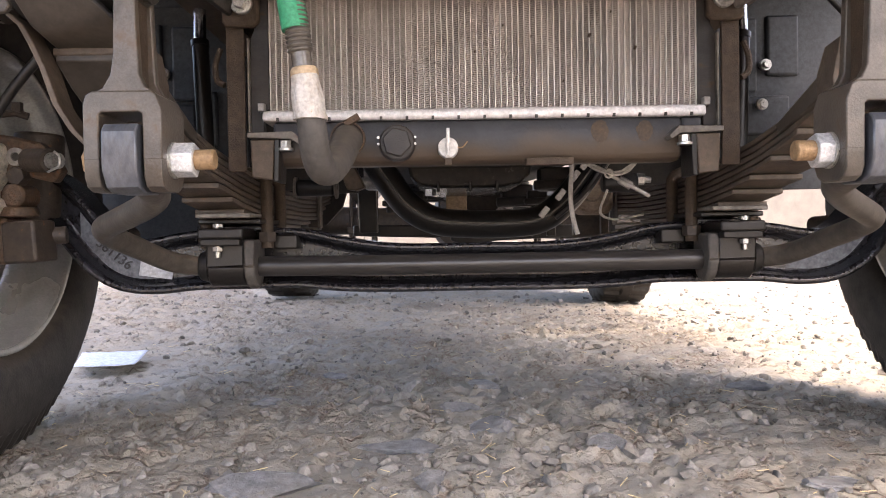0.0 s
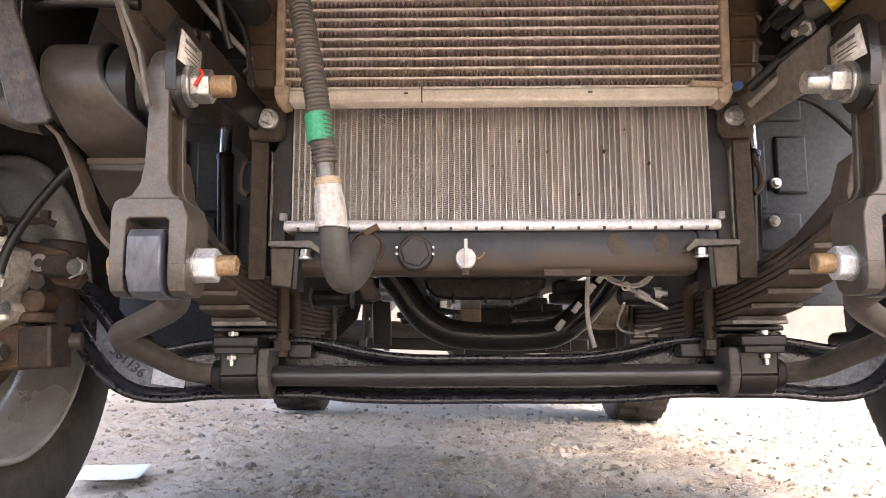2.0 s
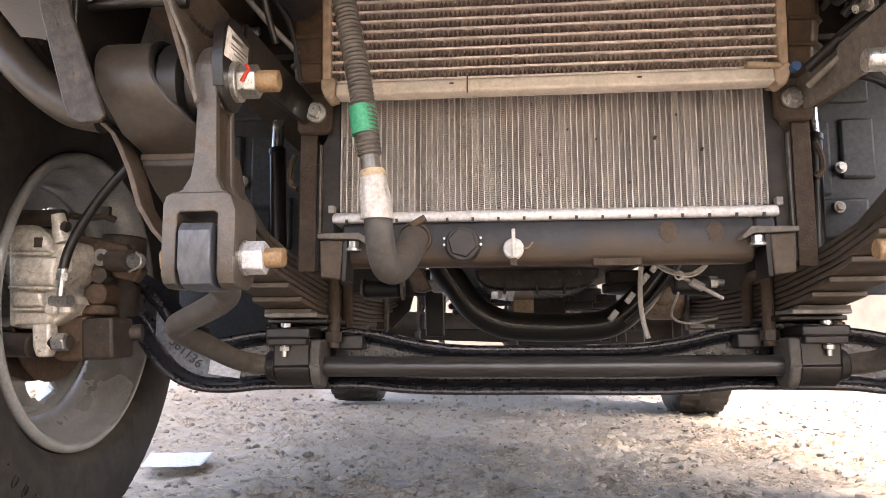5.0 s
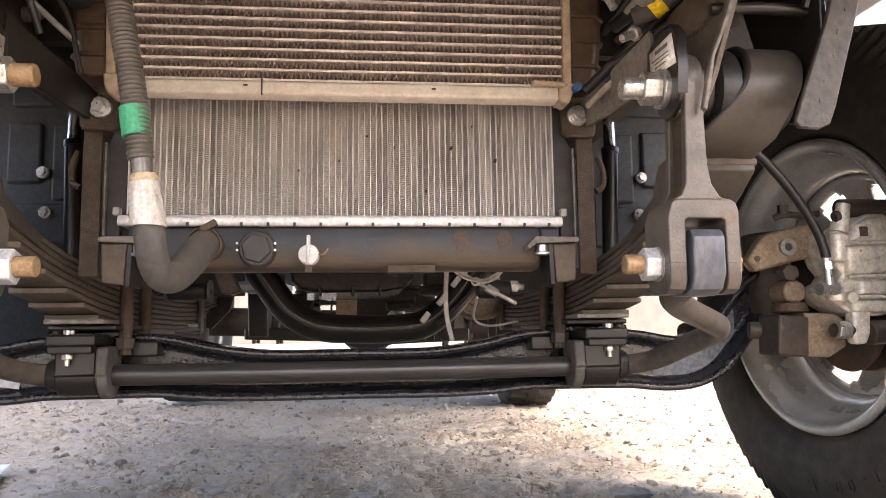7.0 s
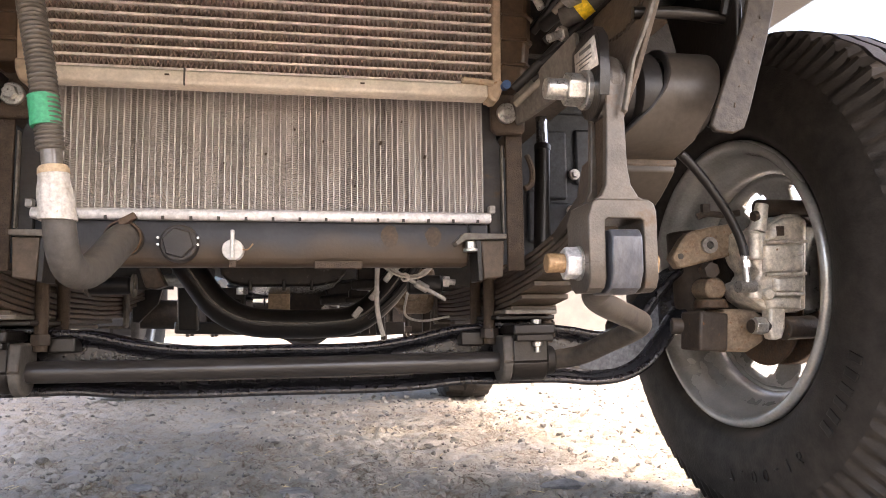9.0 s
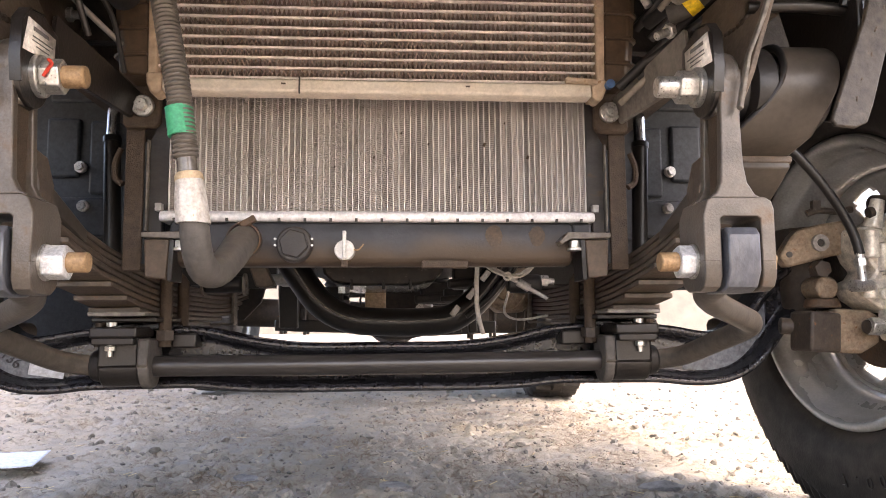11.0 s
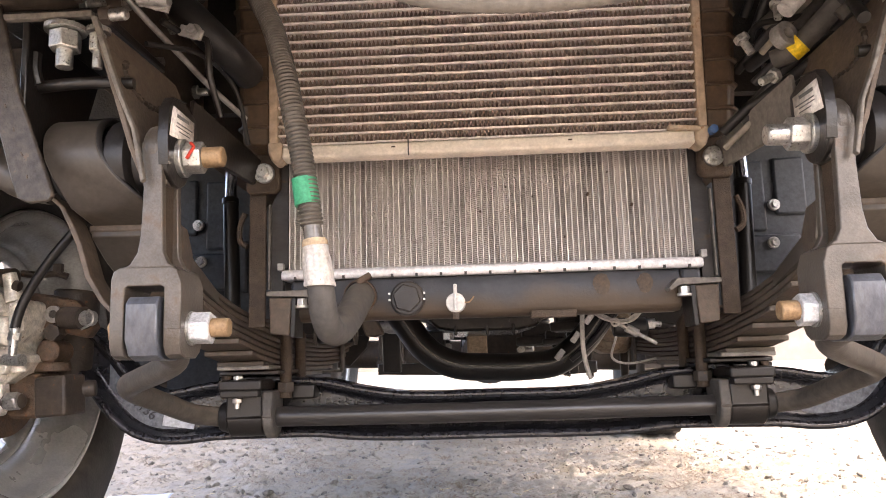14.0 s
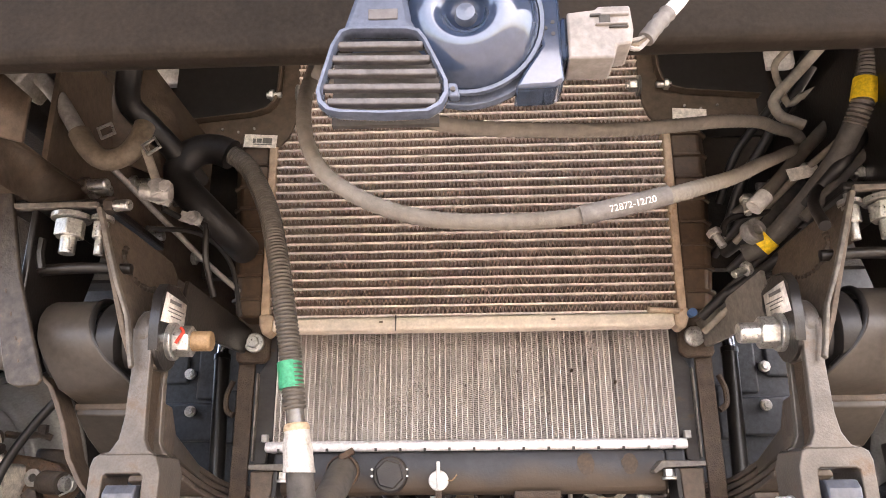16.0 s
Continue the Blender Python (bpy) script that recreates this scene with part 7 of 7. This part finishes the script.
single("tank_block", Shape().box((-0.475, 0.635, 0.855), (0.05, 0.05, 0.05), (0, 30, 0)), ALU, (-0.475, 0.60, 0.84), "pale metal block at the pipe end", "block", bevel=0.004)
pipe([(-0.376, 0.66, 0.745), (-0.367, 0.69, 0.735), (-0.357, 0.72, 0.723), (-0.345, 0.78, 0.709), (-0.33, 0.83, 0.692), (-0.306, 0.89, 0.671)], 0.0034, ALU, "thin pale steel brake line")
pipe([(-0.39, 0.68, 0.93), (-0.395, 0.70, 0.892), (-0.405, 0.72, 0.878), (-0.408, 0.74, 0.865), (-0.393, 0.76, 0.851), (-0.367, 0.79, 0.825), (-0.35, 0.83, 0.80)], 0.0145, RUBBER, "thick black rubber hose beside the frame", "hose")
pipe([(-0.36, 0.72, 0.70), (-0.33, 0.80, 0.72), (-0.31, 0.86, 0.70), (-0.305, 0.90, 0.64)], 0.003, RUBBER, "black cable beside the frame", "cable")
for q, w in (((-0.3125, 0.722, 0.711), 0.026), ((-0.315, 0.64, 0.703), 0.030)):
    single("hose_bracket", Shape().box(q, (w, 0.004, 0.012), (0, 18, 0)).cyl((q[0] + 0.004, q[1] - 0.012, q[2]), (q[0] + 0.004, q[1], q[2]), 0.0055, n=6).cyl((q[0] + 0.004, q[1] - 0.004, q[2]), (q[0] + 0.004, q[1], q[2]), 0.0085, n=18), ALU, q, "small bolted metal bracket beside the hoses", "bracket", bevel=0.0008)
single("frame_gusset", Shape().add([(-0.430, 0.72, 0.96), (-0.395, 0.75, 0.93), (-0.352, 0.87, 0.875), (-0.352, 0.87, 0.80), (-0.425, 0.75, 0.80), (-0.435, 0.72, 0.85)], [(0, 1, 2, 3, 4, 5)]), DUSTY_FRAME, (-0.39, 0.80, 0.80), "dusty brown gusset plate of the frame", "plate", thick=0.004)
pipe([(-0.335, 0.70, 0.715), (-0.320, 0.73, 0.712), (-0.300, 0.735, 0.708), (-0.298, 0.74, 0.67), (-0.292, 0.76, 0.63)], 0.0035, BLACK_PAINT, "black bracket rod beside the hose", "rod")
single("fitting_bolt", Shape().cyl((-0.325, 0.84, 0.735), (-0.312, 0.835, 0.715), 0.006, n=12).cyl((-0.325, 0.84, 0.735), (-0.32, 0.838, 0.727), 0.011, n=6), ZINC, (-0.32, 0.838, 0.727), "zinc bolt in the brackets beside the frame", "bolt")
for x in (-0.462, 0.455):
    single("white_duct", Shape().box((x, 0.965, 1.068), (0.092, 0.02, 0.085)), WHITE_PLASTIC, (x, 0.98, 1.05), "white plastic duct under the cab floor", "duct", bevel=0.01)
# added dark sheet: hides the sky and stands for the unlit space
single("bulkhead", Shape().box((0, 1.07, 0.99), (1.5, 0.02, 0.50)), ENGINE, (0, 1.07, 0.74), "dark panel added to fill the unlit space under the cab", "panel", kind="structure")


# ---- loose stones, straw and paper ----
def rock_mesh(name, seed, flat, mat, sub=2):
    bm = bmesh.new()
    bmesh.ops.create_icosphere(bm, subdivisions=sub, radius=1.0)
    rng = random.Random(seed)
    o = Vector((rng.uniform(0, 50), rng.uniform(0, 50), rng.uniform(0, 50)))
    planes = [(Vector((rng.uniform(-1, 1), rng.uniform(-1, 1), rng.uniform(-1, 1))).normalized(), rng.uniform(0.35, 0.7)) for _ in range(10)]
    for v in bm.verts:
        q = v.co.copy()
        for nrm, dist in planes:
            k = q.dot(nrm)
            if k > dist:
                q -= nrm * (k - dist)
        q *= 1 + 0.16 * noise.noise(v.co * 1.7 + o) + 0.10 * noise.noise(v.co * 4.3 + o)
        v.co = Vector((q.x, q.y * 0.8, q.z * flat))
    me = bpy.data.meshes.new(name)
    bm.to_mesh(me)
    bm.free()
    me.materials.append(mat)
    return me


rocks = [rock_mesh("stone", 20 + i, (0.55, 0.7, 0.45, 0.6, 0.8, 0.5)[i], STONE) for i in range(6)]
slab_meshes = [rock_mesh("flat_stone", 60 + i, 0.26, SLAB, 4) for i in range(3)]
rng = random.Random(3)


def place(me, name, x, y, r, label, group, turn=None):
    ob = new(name, me)
    ob.location = (x, y, ground_height(x, y) + (r * 0.12 if group == "loose stones" else r * 0.02))
    ob.rotation_euler = (rng.uniform(-0.2, 0.2), rng.uniform(-0.2, 0.2), rng.uniform(0, 6.28) if turn is None else turn)
    ob.scale = (r, r, r)
    tagged(ob, label, "stone", group)


for x, y, r, k, a in ((-0.285, 0.995, 0.098, 0, 0.5), (-0.12, 1.155, 0.082, 1, 0.3), (0.03, 1.20, 0.055, 2, 0.1), (0.435, 0.95, 0.055, 0, 0.8), (-0.076, 1.008, 0.045, 2, 2.0), (0.19, 1.085, 0.045, 2, 0.4), (0.226, 1.238, 0.035, 0, 2.4), (0.538, 1.478, 0.052, 1, 0.2), (0.029, 1.516, 0.05, 2, 1.0), (-0.289, 1.724, 0.055, 0, 0.2), (-0.40, 1.45, 0.045, 1, 0.9), (-0.02, 1.33, 0.05, 0, 0.6)):
    place(slab_meshes[k], "flat_stone", x, y, r, "flat blue grey stone half sunk in the earth", "flat stones", a)
for x, y, r in ((-0.19, 1.52, 0.036), (-0.12, 1.50, 0.03), (-0.17, 1.44, 0.028), (-0.14, 1.46, 0.024), (-0.20, 1.43, 0.02), (0.75, 1.95, 0.03), (0.58, 1.72, 0.022), (0.64, 1.62, 0.02), (0.22, 1.05, 0.022), (0.25, 1.02, 0.02), (0.27, 1.0, 0.018), (0.83, 2.35, 0.035), (0.09, 1.28, 0.02), (0.93, 1.66, 0.04)):
    place(rocks[rng.randrange(6)], "stone", x, y, r, "angular grey stone on the dry earth", "loose stones")
for i in range(190):
    y = 1.0 + 2.4 * rng.random() ** 1.15
    x = rng.uniform(-0.75, 0.75) * (y + 0.3)
    if abs(abs(x) - 0.79) < 0.14 and 0.7 < y < 1.5:
        continue
    place(rocks[rng.randrange(6)], "stone", x, y, rng.choice((0.007, 0.008, 0.010, 0.012, 0.015, 0.019)) * (0.9 + 0.1 * y), "angular grey stone on the dry earth", "loose stones")


def gravel():
    base = []
    for k in range(6):
        bm = bmesh.new()
        bmesh.ops.create_icosphere(bm, subdivisions=1, radius=1.0)
        r2 = random.Random(100 + k)
        base.append(([v.co * r2.uniform(0.65, 1.2) for v in bm.verts], [tuple(v.index for v in f.verts) for f in bm.faces]))
        bm.free()
    r3, sh = random.Random(9), Shape()
    for i in range(7000):
        y = 0.75 + 4.2 * r3.random() ** 1.7
        x = r3.uniform(-0.8, 0.8) * (y + 0.35)
        dens = noise.noise((x * 2.3, y * 2.3, 7.0))
        if dens < -0.15 and r3.random() < 0.75:
            continue
        r = 0.0019 * (1 + 4.0 * r3.random() ** 5) * (0.85 + 0.2 * y)
        vs, fs = base[r3.randrange(6)]
        m = Euler((r3.uniform(0, 6), r3.uniform(0, 6), r3.uniform(0, 6))).to_matrix()
        z = ground_height(x, y) + r * 0.1
        sh.add([m @ (v * r) * 1.0 + Vector((x, y, z)) for v in vs], fs)
    me = bpy.data.meshes.new("gravel")
    me.from_pydata(sh.v, [], sh.f)
    me.materials.append(STONE)
    tagged(new("gravel", me), "small grey gravel strewn over the earth", "gravel", kind="stuff")
    rub = Shape()
    forms = [([v.co.copy() for v in m.vertices], [tuple(p.vertices) for p in m.polygons]) for m in rocks]
    for i in range(2600):
        y = 0.95 + 2.9 * r3.random() ** 1.2
        x = r3.uniform(-0.78, 0.62) * (y + 0.3)
        if noise.noise((x * 2.1, y * 2.1, 3.3)) + 0.25 * (0.2 - x) < r3.uniform(-0.35, 0.25):
            continue
        r = r3.choice((0.004, 0.005, 0.006, 0.007, 0.009, 0.011, 0.014, 0.020)) * (0.9 + 0.1 * y)
        vs, fs = forms[r3.randrange(6)]
        m = Euler((r3.uniform(-0.5, 0.5), r3.uniform(-0.5, 0.5), r3.uniform(0, 6))).to_matrix()
        z = ground_height(x, y) - r * 0.05
        rub.add([m @ (v * r) + Vector((x, y, z)) for v in vs], fs)
    me = bpy.data.meshes.new("rubble")
    me.from_pydata(rub.v, [], rub.f)
    me.materials.append(STONE)
    tagged(new("rubble", me), "broken angular grey rubble bedded in the earth", "rubble", kind="stuff")
    st = Shape()
    for i in range(260):
        y = 0.85 + 1.6 * r3.random() ** 1.5
        x = r3.uniform(-0.7, 0.7) * (y + 0.2)
        a, l = r3.uniform(0, 3.14), r3.uniform(0.008, 0.03)
        z = ground_height(x, y) + 0.004
        d = Vector((math.cos(a), math.sin(a), r3.uniform(-0.1, 0.25))) * l
        st.cyl((x, y, z), Vector((x, y, z)) + d, 0.0007, n=4)
    me = bpy.data.meshes.new("straw")
    me.from_pydata(st.v, [], st.f)
    me.materials.append(STRAW)
    tagged(new("straw", me), "dry straw scraps on the earth", "straw", kind="stuff")


gravel()


def paper_sheet():
    sh, n = Shape(), 14
    vs, fs = [], []
    for j in range(n + 1):
        for i in range(n + 1):
            u, v = i / n, j / n
            x = -0.965 + 0.145 * u - 0.075 * v + 0.03 * u * v
            y = 1.845 + 0.20 * v + 0.015 * u
            vs.append((x, y, 0.012 + 0.004 * v + 0.003 * noise.noise((u * 4, v * 4, 3)) + 0.008 * max(0, u - 0.8)))
    for j in range(n):
        for i in range(n):
            fs.append((j * (n + 1) + i, j * (n + 1) + i + 1, (j + 1) * (n + 1) + i + 1, (j + 1) * (n + 1) + i))
    single("paper_sheet", sh.add(vs, fs), PAPER, (-0.91, 1.94, 0.02), "crumpled pale sheet of paper on the ground", "paper", thick=0.001)


paper_sheet()
